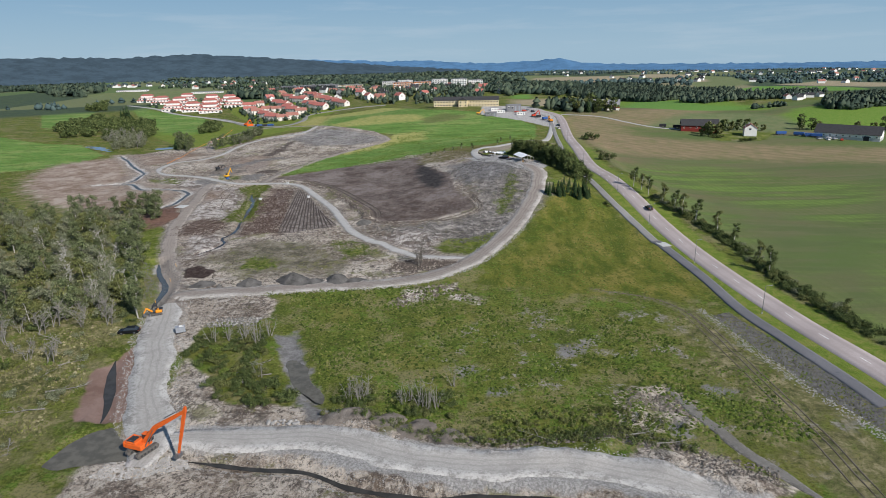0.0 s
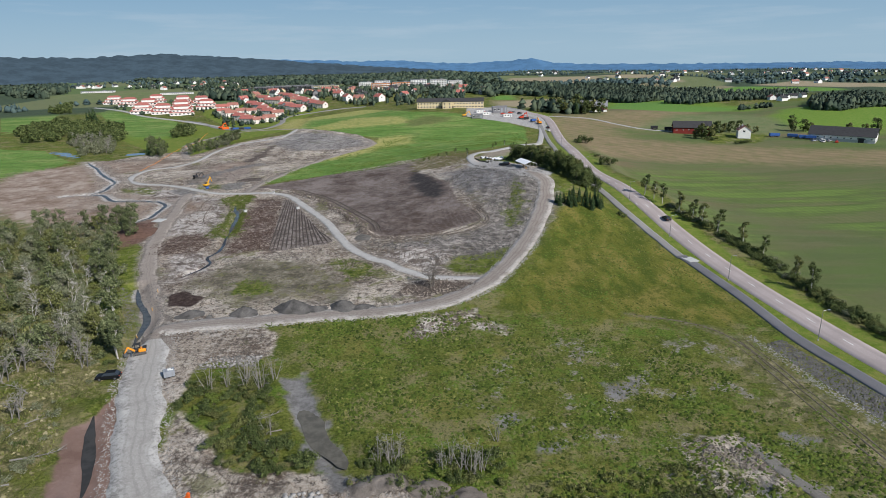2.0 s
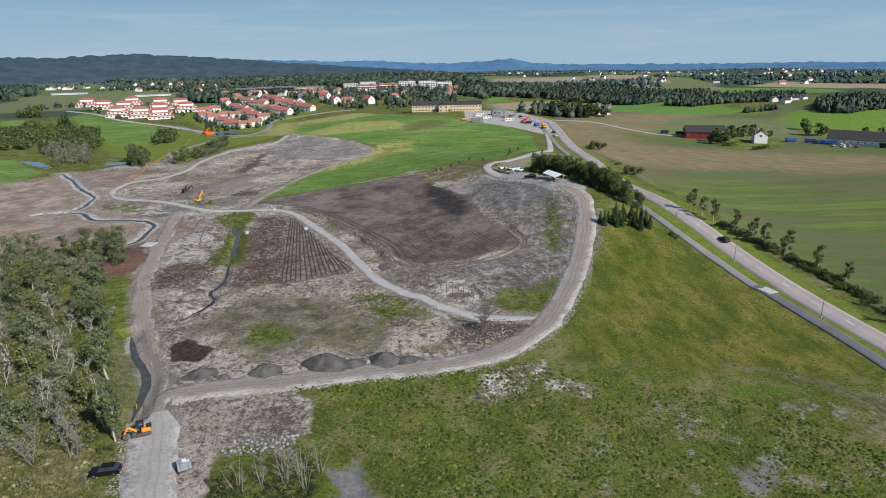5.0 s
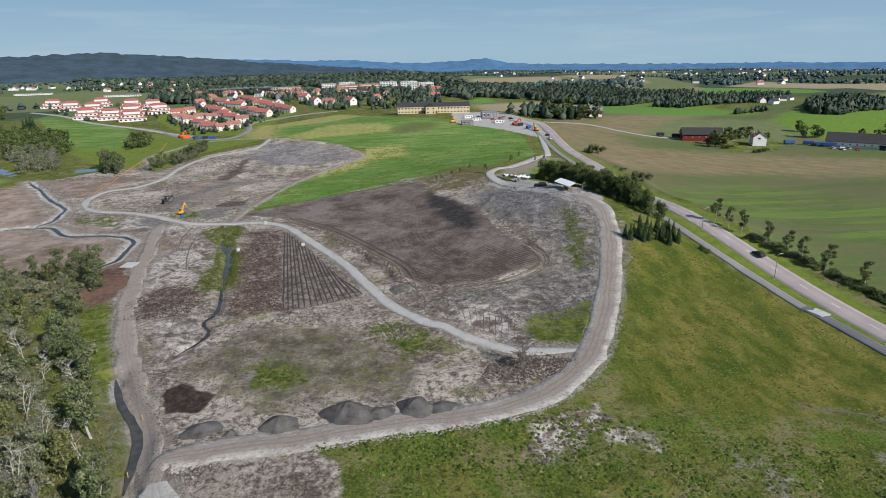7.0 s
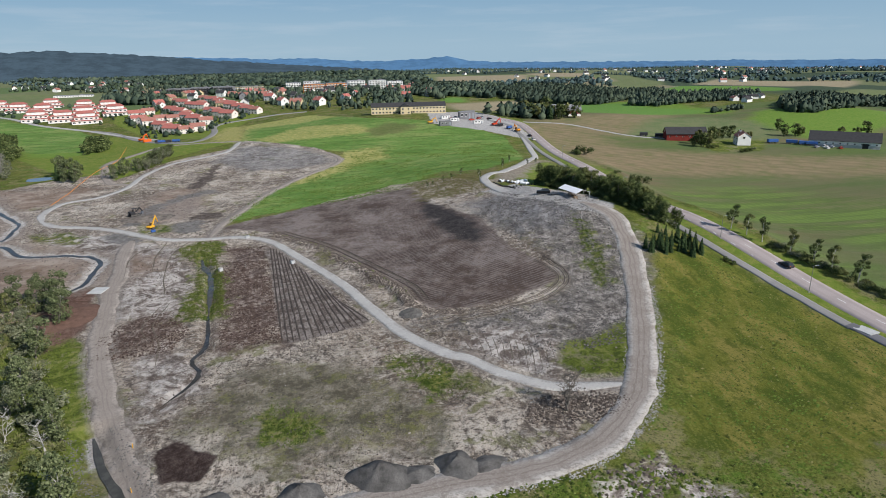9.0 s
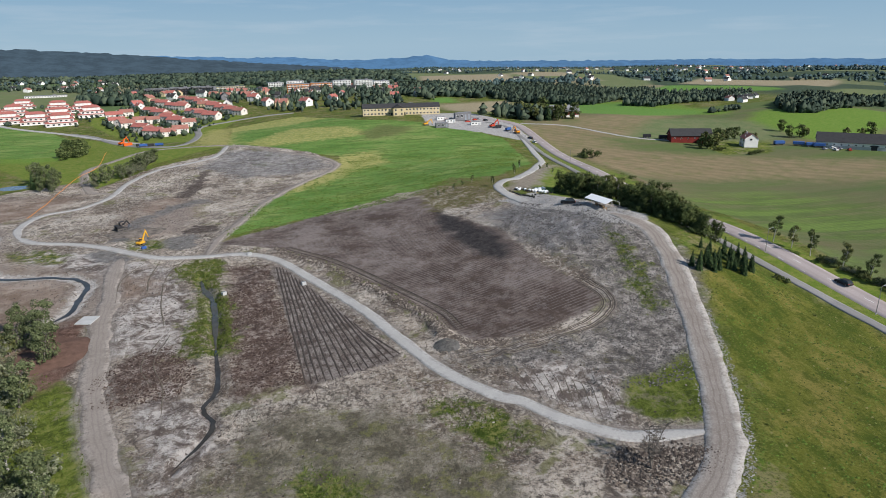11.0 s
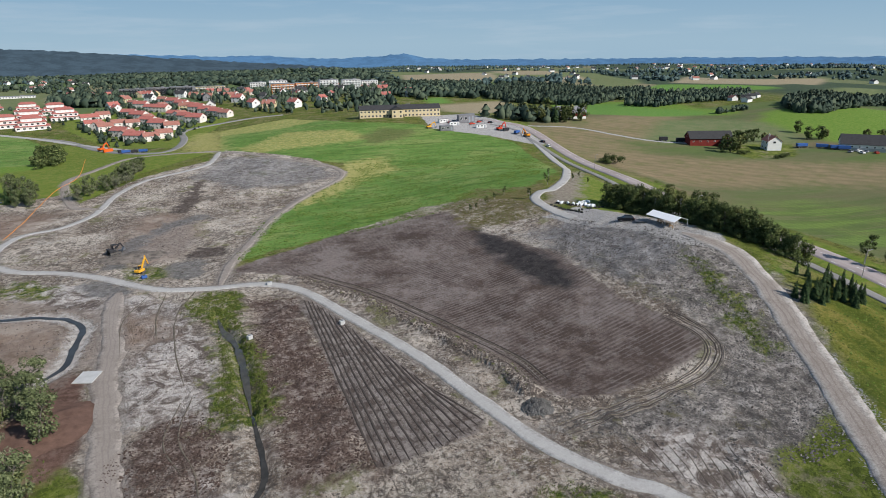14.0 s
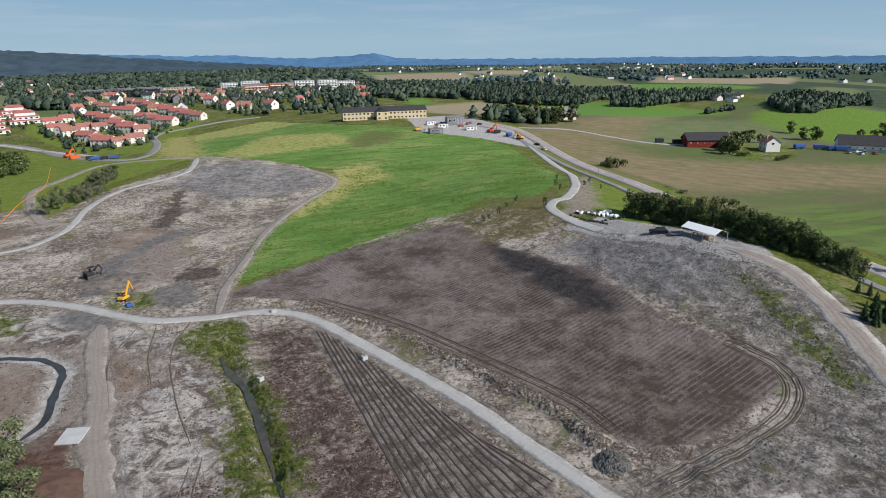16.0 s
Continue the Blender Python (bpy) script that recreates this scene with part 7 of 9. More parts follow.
for q in np.arange(0, len(FURROW_NEAR) - 0.99, 0.5):
    a, b = [(float(np.interp(q, range(len(e)), [p[0] for p in e])), float(np.interp(q, range(len(e)), [p[1] for p in e]))) for e in (FURROW_NEAR, FURROW_FAR)]
    n = 6
    line = [(a[0] + (b[0] - a[0]) * k / n, a[1] + (b[1] - a[1]) * k / n) for k in range(n + 1)]
    rut(line, 0.24, "furrow", None, 0.03, "dark drainage furrow cut through tilled soil")
for off, m_ in ((-2.1, M_RUT), (-1.5, M_RIDGE), (-0.7, M_WET_RUT), (0.2, M_RUT), (0.7, M_RIDGE), (1.5, M_WET_RUT), (1.9, M_RUT)):
    rut(shifted(HILL_TRACK, off * 1.25), 0.19, mat=m_, label="wheel rut pressed into the soil along the field")
for off, m_ in ((-1.7, M_WET_RUT), (-1.2, M_RUT), (-0.6, M_RIDGE), (0.5, M_RUT), (1.1, M_WET_RUT), (1.6, M_RUT), (2.0, M_RIDGE)):
    rut(shifted(HILL_LOOP, off), 0.13, mat=m_, label="wheel rut in a turning loop")
MEADOW_TRACK = [(43, 162.6), (57, 155.5), (62.5, 146), (63.8, 132), (64.5, 110), (65, 92), (64.5, 77)]
for off in (-1.1, 0.9, 2.2):
    rut(shifted(MEADOW_TRACK[2:], off), 0.17, mat=M_WET_RUT)
rut(shifted(MEADOW_TRACK[:4], 0.3), 0.2, mat=M_WET_RUT, label="faint wheel rut across the meadow")
strip("earth_track", [(44.6, 109.7), (47.1, 101.5), (51, 89.3), (54.7, 81.9), (57, 77)], 1.1, M_MUDWAY, 0.05, 0.25, 1.2, "grey muddy track through the wet meadow", "track")
for k in range(13):
    f = k / 12
    a, b = [(float(np.interp(f, (0, 0.5, 1), [q[0] for q in e])), float(np.interp(f, (0, 0.5, 1), [q[1] for q in e]))) for e in ([(-21.0, 217.9), (-9.9, 216.1), (-1.4, 209.7)], [(-19.6, 208.9), (-12.6, 200.7), (-4.7, 195.1)])]
    rut([a, ((a[0] + b[0]) / 2 + 0.3, (a[1] + b[1]) / 2), b], 0.09, "furrow", M_WET_RUT, 0.0, "thin dark furrow in pale turned soil")
for line in ([(-99, 320), (-103, 300), (-101, 280), (-97, 262)], [(-95, 258), (-96, 244), (-92, 232), (-90, 220)], [(-97, 256), (-98.5, 243), (-94, 232)], [(-112, 318), (-116, 300), (-113, 280)], [(-108, 316), (-108, 300), (-106, 286)]):
    rut(line, 0.16, mat=M_WET_RUT)


# ---- machines and vehicles ----
def wheel(ob, x, y, r, wide):
    t = Mesh()
    t.tube((x, y - wide / 2, r), (x, y + wide / 2, r), r, r, 16)
    tyre = part("wheel", t, M_RUBBER, ob, "black rubber tyre")
    part("rim", Mesh().tube((x, y - wide / 2 - 0.012, r), (x, y + wide / 2 + 0.012, r), r * 0.58, r * 0.58, 12), M_STEEL, tyre, "steel rim")


def make_car(paint, label, tall=1.0, length=4.5):
    def make():
        ob = thing("car", label, "car", "parked cars")
        k = length / 4.5
        low = [(-2.2, 0.30), (2.2, 0.30), (2.26, 0.62), (2.1, 0.86), (0.95, 0.98), (-2.05, 1.0), (-2.26, 0.75)]
        body = Mesh().prism([(x * k, z * tall) for x, z in low], -0.9, 0.9)
        part("body", body, paint, ob)
        top = [(0.95, 0.97), (0.35, 1.48), (-1.55, 1.52), (-2.05, 0.99)]
        cab = Mesh()
        n = len(top)
        vs = [(x * k, s * (0.86 if z < 1.1 else 0.68), z * tall) for s in (-1, 1) for x, z in top]
        cab.add(vs, [(0, 1, n + 1, n), (1, 2, n + 2, n + 1), (2, 3, n + 3, n + 2), (0, 1, 2, 3), (n, n + 1, n + 2, n + 3)])
        part("window_band", cab, M_GLASS, ob, "dark tinted window glass")
        part("roof", Mesh().box((-0.6 * k, 0, 1.53 * tall), (1.9 * k, 1.36, 0.06), 0.025), paint, ob)
        for x in (-1.4 * k, 1.38 * k):
            for y in (-0.82, 0.82):
                wheel(ob, x, y, 0.34, 0.22)
        for y in (-0.66, 0.66):
            part("headlight", Mesh().box((2.2 * k, y, 0.70 * tall), (0.14, 0.34, 0.14), 0.03), M_WHITE, ob, "clear headlight")
            part("tail_light", Mesh().box((-2.24 * k, y, 0.8 * tall), (0.08, 0.26, 0.18), 0.03), M_RED, ob, "red tail light")
        return ob
    return Stamp(make)


def make_track(ob, y, length, high, wide):
    r = high / 2
    prof = []
    for k in range(9):
        a = math.pi / 2 + math.pi * k / 8
        prof.append((-length / 2 + r + r * math.cos(a), r + r * math.sin(a)))
    for k in range(9):
        a = -math.pi / 2 + math.pi * k / 8
        prof.append((length / 2 - r + r * math.cos(a), r + r * math.sin(a)))
    belt = part("track", Mesh().prism(prof, y - wide / 2, y + wide / 2), M_TRACK, ob, "muddy steel crawler track")
    for k in range(5):
        x = (-0.5 + (k + 0.5) / 5) * (length - 2 * r)
        part("roller", Mesh().tube((x, y - wide / 2 - 0.03, r * 0.75), (x, y + wide / 2 + 0.03, r * 0.75), r * 0.42, None, 10), M_DARK, belt)
    for k in range(14):
        x = (-0.5 + (k + 0.5) / 14) * (length - r)
        part("track_shoe", Mesh().box((x, y, high + 0.025), (length / 22, wide * 1.02, 0.06), 0.012), M_TRACK, belt)


def beam(me, p, q, w0, w1, h0, h1):
    """A box girder from p to q in the x-z plane, tapering."""
    p, q = Vector(p), Vector(q)
    d = (q - p).normalized()
    u = Vector((-d.z, 0, d.x))
    vs = []
    for c, w, h in ((p, w0, h0), (q, w1, h1)):
        for sy, su in ((-1, -1), (1, -1), (1, 1), (-1, 1)):
            vs.append(c + u * (su * h / 2) + Vector((0, sy * w / 2, 0)))
    me.add(vs, [(0, 1, 2, 3), (7, 6, 5, 4), (0, 4, 5, 1), (1, 5, 6, 2), (2, 6, 7, 3), (3, 7, 4, 0)])


def make_excavator(paint, label, foot, mid, elbow, tip, turn, size=1.0, name="excavator"):
    def make():
        ob = thing(name, label, "excavator")
        under = new("undercarriage")
        under.parent = ob
        m = Mesh().box((0, 0, 0.62), (1.9, 2.0, 0.4), 0.06)
        bpy.data.objects.remove(under)
        frame_ = part("undercarriage", m, M_DARK, ob)
        for y in (-1.25, 1.25):
            make_track(frame_, y, 4.4, 0.95, 0.62)
        frame_.rotation_euler = (0, 0, radians(turn))
        part("slewing_ring", Mesh().tube((0, 0, 0.8), (0, 0, 1.05), 0.72, 0.72, 18), M_DARK, ob)
        deck = part("body", Mesh().box((-0.55, 0, 1.55), (3.5, 2.7, 0.95), 0.10).box((-1.0, -0.35, 2.15), (2.2, 1.9, 0.45), 0.10), paint, ob)
        part("counterweight", Mesh().box((-2.45, 0, 1.62), (0.75, 2.72, 1.15), 0.22), paint, ob)
        part("engine_hood", Mesh().box((-1.3, -0.3, 2.42), (1.4, 1.6, 0.14), 0.04), M_DARK, ob, "dark grey engine hood")
        cab = part("cab", Mesh().prism([(0.05, 1.9), (1.55, 1.9), (1.62, 2.45), (1.3, 3.2), (0.05, 3.2)], 0.35, 1.32), M_DARK, ob)
        part("window", Mesh().prism([(0.15, 2.25), (1.45, 2.25), (1.5, 2.5), (1.22, 3.1), (0.15, 3.1)], 0.33, 1.34), M_GLASS, cab)
        part("cab_roof", Mesh().box((0.66, 0.83, 3.23), (1.4, 1.0, 0.08), 0.03), paint, cab)
        part("handrail", Mesh().tube((-0.2, -1.25, 2.0), (-0.2, -1.25, 2.8), 0.025).tube((-0.2, -1.25, 2.8), (-1.8, -1.25, 2.8), 0.025).tube((-1.8, -1.25, 2.8), (-1.8, -1.25, 2.0), 0.025), M_STEEL, ob)
        boom = Mesh()
        beam(boom, foot, mid, 0.5, 0.46, 0.7, 0.85)
        beam(boom, mid, elbow, 0.46, 0.36, 0.85, 0.5)
        bo = part("boom", boom, paint, ob)
        stick = Mesh()
        over = Vector(elbow) + (Vector(elbow) - Vector(tip)).normalized() * 0.9
        beam(stick, over, elbow, 0.3, 0.34, 0.35, 0.62)
        beam(stick, elbow, tip, 0.34, 0.26, 0.62, 0.34)
        part("stick", stick, paint, ob)
        lift = Mesh()
        for y in (-0.42, 0.42):
            p, q = Vector((1.25, y, 1.5)), Vector(foot).lerp(Vector(mid), 0.9) + Vector((0, y, 0))
            lift.tube(p, p.lerp(q, 0.55), 0.10).tube(p.lerp(q, 0.55), q, 0.06)
        part("lift_cylinder", lift, M_STEEL, bo)
        up = Vector(mid).lerp(Vector(elbow), 0.35) + Vector((-0.2, 0, 0.6))
        part("stick_cylinder", Mesh().tube(up, up.lerp(over, 0.5), 0.10).tube(up.lerp(over, 0.5), over, 0.06), M_STEEL, bo)
        t = Vector(tip)
        sh = [(-0.1, 0.1), (0.35, -0.1), (0.3, -0.75), (-0.35, -1.05), (-0.85, -0.75), (-0.55, -0.35)]
        bk = part("bucket", Mesh().prism([(t.x + x, t.z + z) for x, z in sh], -0.55, 0.55), M_STEEL, ob, "worn steel bucket")
        for k in range(5):
            part("tooth", Mesh().box((t.x - 0.95, -0.44 + 0.22 * k, t.z - 0.82), (0.26, 0.09, 0.09), 0.02), M_STEEL, bk)
        return ob
    return Stamp(make)


make_excavator(M_ORANGE, "orange long-reach crawler excavator with its boom raised beside a muddy pond", (0.7, 0, 2.0), (3.9, 0, 5.6), (10.6, 0, 9.9), (7.9, 0, 1.35), 82).at(-52.6, 91.2, -19, 1.0, z=hgt(-52.6, 91.2) + 0.35)
make_excavator(M_YELLOW, "yellow crawler excavator parked with its arm folded up", (0.7, 0, 2.0), (2.4, 0, 4.6), (3.8, 0, 6.3), (5.2, 0, 2.6), 20).at(-118, 337, 62, 0.7)
M_TARP = M_BLUE
tank = thing("fuel_tank", "small blue fuel tank standing on the ground", "tank")
part("body", Mesh().box((0, 0, 0.6), (1.6, 1.0, 0.9), 0.12), M_BLUE, tank)
part("lid", Mesh().box((0, 0, 1.08), (0.6, 0.5, 0.1), 0.03), M_DARK, tank)
part("skid", Mesh().box((0, -0.4, 0.08), (1.7, 0.12, 0.16), 0.02).box((0, 0.4, 0.08), (1.7, 0.12, 0.16), 0.02), M_DARK, tank)
tank.matrix_basis = pose(-116.2, 331.6, hgt(-116.2, 331.6), 0, 0, 30)


def mini_machine(name, label, paint, x, y, turn, size=1.0):
    """A compact tracked machine with an open cab, a hood and a low blade."""
    ob = thing(name, label, "digger")
    base = part("undercarriage", Mesh().box((0, 0, 0.45), (1.6, 1.1, 0.3), 0.05), M_DARK, ob)
    for y_ in (-0.75, 0.75):
        make_track(base, y_, 2.6, 0.62, 0.36)
    part("body", Mesh().box((-0.55, 0, 0.98), (1.4, 1.5, 0.72), 0.14), paint, ob)
    part("hood", Mesh().box((-1.05, 0, 1.42), (0.8, 1.2, 0.25), 0.08), M_DARK, ob)
    cab = Mesh()
    for px, py in ((-0.25, -0.6), (-0.25, 0.35), (0.75, -0.6), (0.75, 0.35)):
        cab.tube((px, py, 1.2), (px, py, 2.25), 0.045)
    cab.box((0.25, -0.12, 2.28), (1.25, 1.15, 0.09), 0.03)
    c = part("cab", cab, M_DARK, ob, "dark open cab frame")
    part("seat", Mesh().box((0.05, -0.1, 1.42), (0.5, 0.5, 0.14), 0.04).box((-0.2, -0.1, 1.75), (0.12, 0.5, 0.6), 0.04), M_DARK, c)
    arm = Mesh()
    beam(arm, (0.8, 0.5, 1.1), (2.0, 0.5, 2.1), 0.22, 0.2, 0.34, 0.3)
    beam(arm, (2.0, 0.5, 2.1), (2.7, 0.5, 0.9), 0.2, 0.16, 0.3, 0.2)
    part("arm", arm, paint, ob)
    part("bucket", Mesh().prism([(2.6, 1.0), (2.95, 0.7), (2.8, 0.25), (2.35, 0.1), (2.2, 0.45)], 0.1, 0.9), M_STEEL, ob, "worn steel bucket")
    part("blade", Mesh().box((1.55, 0, 0.35), (0.14, 1.9, 0.5), 0.04), M_STEEL, ob)
    ob.matrix_basis = pose(x, y, hgt(x, y) + 0.12, 0, 0, turn)
    ob.scale = (size, size, size)
    return ob


mini_machine("mini_excavator", "amber and black mini excavator parked beside the haul road", M_AMBER, -75.2, 149, 200, 1.1)
mini_machine("mini_excavator", "dark dusty tracked machine standing on bare soil", M_DARK, -131, 362, 40, 1.5)
suv = make_car(M_BLACK, "black estate car parked at the edge of the haul road", 1.08, 4.9)
suv.at(-77.3, 138.2, 186, 1.0, z=hgt(-77.3, 138.2) + 0.1)
make_car(M_BLACK, "black van parked on gravel near the tent", 1.25, 5.2).at(31.2, 305.6, 160)
make_car(M_DARK, "dark car driving on the main road").at(81.6, 236, 92, z=hgt(81.6, 236) + 0.36)

crate = thing("work_crate", "grey metal work crate with white sheets on top", "crate")
part("body", Mesh().box((0, 0, 0.85), (2.2, 1.7, 1.3), 0.06), M_GREYP, crate)
for s in (-1, 1):
    part("skid", Mesh().box((0, s * 0.6, 0.1), (2.3, 0.16, 0.2), 0.03), M_DARK, crate)
    part("rib", Mesh().box((s * 0.6, 0, 0.85), (0.1, 1.76, 1.34), 0.02), M_STEEL, crate)
part("door", Mesh().box((-1.12, 0, 0.85), (0.06, 1.3, 1.1), 0.02), M_DARK, crate)
part("sheet", Mesh().box((0.15, 0.1, 1.53), (0.7, 0.9, 0.06), 0.02).box((0.6, -0.3, 1.55), (0.6, 0.5, 0.06), 0.02), M_WHITE, crate, "white plastic sheet")
crate.matrix_basis = pose(-64.6, 138.0, hgt(-64.6, 138) + 0.1, 0, 0, 25)


# ---- heaps, boulders and rubble ----
def heap(x, y, r, h, seed, mat, label, name="mound", long=1.0, turn=0.0):
    rg = np.random.RandomState(seed)
    n, rings = 26, 9
    ca, sa = math.cos(radians(turn)), math.sin(radians(turn))
    verts = []
    for k in range(rings + 1):
        f = k / rings
        for j in range(n):
            a = 6.283 * j / n
            q = r * (1 - f) * (1 + 0.16 * math.sin(2 * a + seed) + 0.09 * math.sin(5 * a + seed * 2)) + 0.12
            u, v = q * math.cos(a) * long, q * math.sin(a)
            w = h * (f ** 0.92) * (1 - 0.12 * f) + rg.uniform(-0.06, 0.06) * h * (f > 0)
            px, py = x + u * ca - v * sa, y + u * sa + v * ca
            verts.append((px, py, hgt(px, py) * (1 - f) + hgt(x, y) * f + w - 0.08))
    faces = [(k * n + j, k * n + (j + 1) % n, k * n + n + (j + 1) % n, k * n + n + j) for k in range(rings) for j in range(n)]
    faces.append(tuple(range(rings * n, rings * n + n)))
    ob = mesh_object(name, verts, faces, mat, None, None, True)
    return tagged(ob, label, "heap", "gravel mounds" if mat is M_GRIT else "spoil mounds")


heap(-71, 170.3, 3.4, 1.7, 1, M_GRIT, "low heap of dark gravel beside the haul road")
heap(-56.8, 169.2, 3.3, 2.4, 2, M_GRIT, "steep heap of dark gravel beside the haul road")
heap(-44.2, 171, 4.3, 3.2, 3, M_GRIT, "largest heap of dark gravel beside the haul road", long=1.2)
heap(-31.4, 171.3, 3.6, 2.4, 4, M_GRIT, "steep heap of dark gravel beside the haul road", long=1.1)
heap(-38.5, 170.3, 2.4, 1.2, 5, M_GRIT, "low heap of dark gravel beside the haul road", long=1.6)
heap(-26.5, 170.6, 2.4, 1.0, 6, M_GRIT, "low heap of dark gravel beside the haul road", long=1.5)
heap(-65.5, 168.3, 1.2, 0.8, 7, M_GRIT, "small heap of dark gravel beside the haul road", long=0.6)

heap(-30.6, 231.8, 2.6, 1.3, 9, M_GRIT, "heap of dark broken rock beside the path", "mound")
heap(-124, 355, 7, 1.4, 10, M_RIDGE, "broad heap of pale subsoil", "mound", 1.6, 20)
heap(-121, 254, 7.5, 2.2, 11, surface("reddish_soil", (0.145, 0.088, 0.068), 0.95, 0.3, 0.7, 0.08), "broad heap of reddish brown soil", "mound", 1.5, 60)

for k, (x, y, r_, h_) in enumerate(((-18, 101, 3.6, 1.3), (-12, 99.5, 3.2, 1.2), (-6, 96.5, 3.4, 1.2), (0, 94, 2.8, 0.9))):
    heap(x, y, r_, h_, 20 + k, M_RIDGE, "rough grey-brown spoil mound beside the wet meadow", "mound", 1.3, 30 * k)

rngs = random.Random(17)


def boulder(x, y, s, seed, mat=None, label="pale angular boulder", group="boulders"):
    r = random.Random(seed)
    me = bmesh.new()
    bmesh.ops.create_icosphere(me, subdivisions=1, radius=1.0)
    for v in me.verts:
        k = r.uniform(0.75, 1.15)
        v.co = Vector((v.co.x * k * s, v.co.y * k * s * 0.8, v.co.z * k * s * 0.6))
    data = bpy.data.meshes.new("boulder")
    me.to_mesh(data)
    me.free()
    data.materials.append(mat or M_STONE)
    ob = tagged(new("boulder", data), label, "rock", group)
    ob.matrix_basis = pose(x, y, hgt(x, y) + s * 0.3, 0, 0, r.uniform(0, 360))


for k in range(13):
    boulder(-33 + (k % 7) * 0.95 + rngs.uniform(-0.2, 0.2), 99 + (k // 7) * 0.85 + rngs.uniform(-0.2, 0.2), rngs.uniform(0.4, 0.62), k, label="pale angular boulder in a row beside the gravel road")
for k, (x, y) in enumerate(scatter([(-60, 141), (-47.5, 141.5), (-47, 145.5), (-58, 145)], 46, 18, 0.7)):
    boulder(x, y, rngs.uniform(0.25, 0.5), 40 + k, label="pale angular rock in a rough rock pile", group="rock pile")
for k, (x, y) in enumerate(((-79.4, 313.8), (-62, 280.8), (-84.2, 279.7))):
    blk = thing("concrete_block", "pale concrete manhole block standing in the soil", "block", "concrete blocks")
    part("block", Mesh().box((0, 0, 0.5), (1.3, 1.0, 1.0), 0.06), M_CONCRETE, blk)
    part("cover", Mesh().tube((0, 0, 1.0), (0, 0, 1.06), 0.36, 0.36, 14), M_STEEL, blk)
    blk.matrix_basis = pose(x, y, hgt(x, y), 0, 0, 20 * k)
pad = thing("concrete_slab", "light concrete slab beside the cycle path", "slab")
part("slab", Mesh().box((0, 0, 0.1), (3.4, 4.4, 0.3), 0.03), M_CONCRETE, pad)
pad.matrix_basis = pose(75.2, 200.2, hgt(75.2, 200.2) + 0.12, 0, 0, 12)
slab = thing("concrete_slab", "flat pale concrete slab lying on bare soil", "slab")
part("slab", Mesh().box((0, 0, 0.1), (4.2, 5.0, 0.24), 0.03), M_CONCRETE, slab)
slab.matrix_basis = pose(-117.6, 271.8, hgt(-117.6, 271.8) + 0.1, 0, 0, -12)

stuff("riprap", stones(scatter(RIPRAP, 4500, 141), (0.14, 0.34), 142), M_STONE_DARK, "grey broken rock armouring the road bank", "rock")
stuff("riprap", stones(along([(66.5, 148), (69.5, 130), (72.5, 112), (77, 92)], 900, 143, 0.0, 1.2), (0.10, 0.26), 144), M_STONE, "pale crushed stone at the foot of the road bank", "rock")
stuff("rubble", stones(along(HAUL_SOUTH, 2600, 145, 3.2, 6.0), (0.08, 0.22), 146), M_STONE, "loose pale rubble along the causeway", "rock")
stuff("rubble", stones(along(GRAVEL_SOUTH, 2000, 147, 2.2, 4.2), (0.08, 0.22), 148), M_STONE, "loose pale rubble along the gravel road", "rock")
stuff("rubble", stones(along(HAUL_EAST[:15], 2300, 149, 2.8, 4.4, (-1,)), (0.10, 0.28), 150), M_STONE, "loose pale rubble along the haul road", "rock")
stuff("rubble", stones(along(HAUL_EAST, 900, 151, 2.9, 3.8, (1,)), (0.10, 0.26), 152), M_STONE, "loose pale rubble along the haul road", "rock")
stuff("soil_clods", stones(scatter([(34, 103), (38, 109), (46, 106), (44, 101)], 260, 189), (0.12, 0.4), 190), M_RIDGE, "broken turf and spoil in the wet meadow", "soil")
stuff("soil_clods", stones(scatter([(38, 88), (44, 90), (54, 84), (52, 80), (40, 83)], 420, 191), (0.12, 0.42), 192), M_RIDGE, "broken spoil at the end of the meadow track", "soil")
stuff("rubble", stones(along(TRENCH, 700, 153, 1.5, 2.6), (0.10, 0.26), 154), M_STONE, "pale stones lining the trench", "rock")
stuff("rubble", stones(along(STREAM_A, 600, 155, 1.8, 3.0), (0.14, 0.32), 156), M_STONE, "pale stones lining the stream", "rock")
stuff("rubble", stones(along(DITCH_WEST, 800, 157, 2.2, 5.0), (0.1, 0.28), 158), M_STONE_DARK, "pale stones along the ditch", "rock")
stuff("rubble", stones(scatter([(-58.9, 85.0), (-56.9, 88.4), (-51.0, 89.2), (-44.9, 90.7), (-42.9, 86.9), (-50.0, 84.7), (-54.2, 84.0)], 1100, 159), (0.12, 0.32), 160), M_STONE, "pale crushed rock pad under the excavator", "rock")
M_CLOD = lumps("soil_clod", (0.060, 0.048, 0.042), (0.150, 0.125, 0.106), (0.34, 0.30, 0.265))
M_CLOD_PALE = lumps("subsoil_clod", (0.17, 0.150, 0.132), (0.28, 0.252, 0.226), (0.44, 0.405, 0.37))
M_PEAT = lumps("peat_clod", (0.045, 0.030, 0.025), (0.105, 0.074, 0.061), (0.25, 0.205, 0.18))
M_SHALE = lumps("shale_clod", (0.058, 0.054, 0.052), (0.130, 0.121, 0.114), (0.27, 0.255, 0.24))
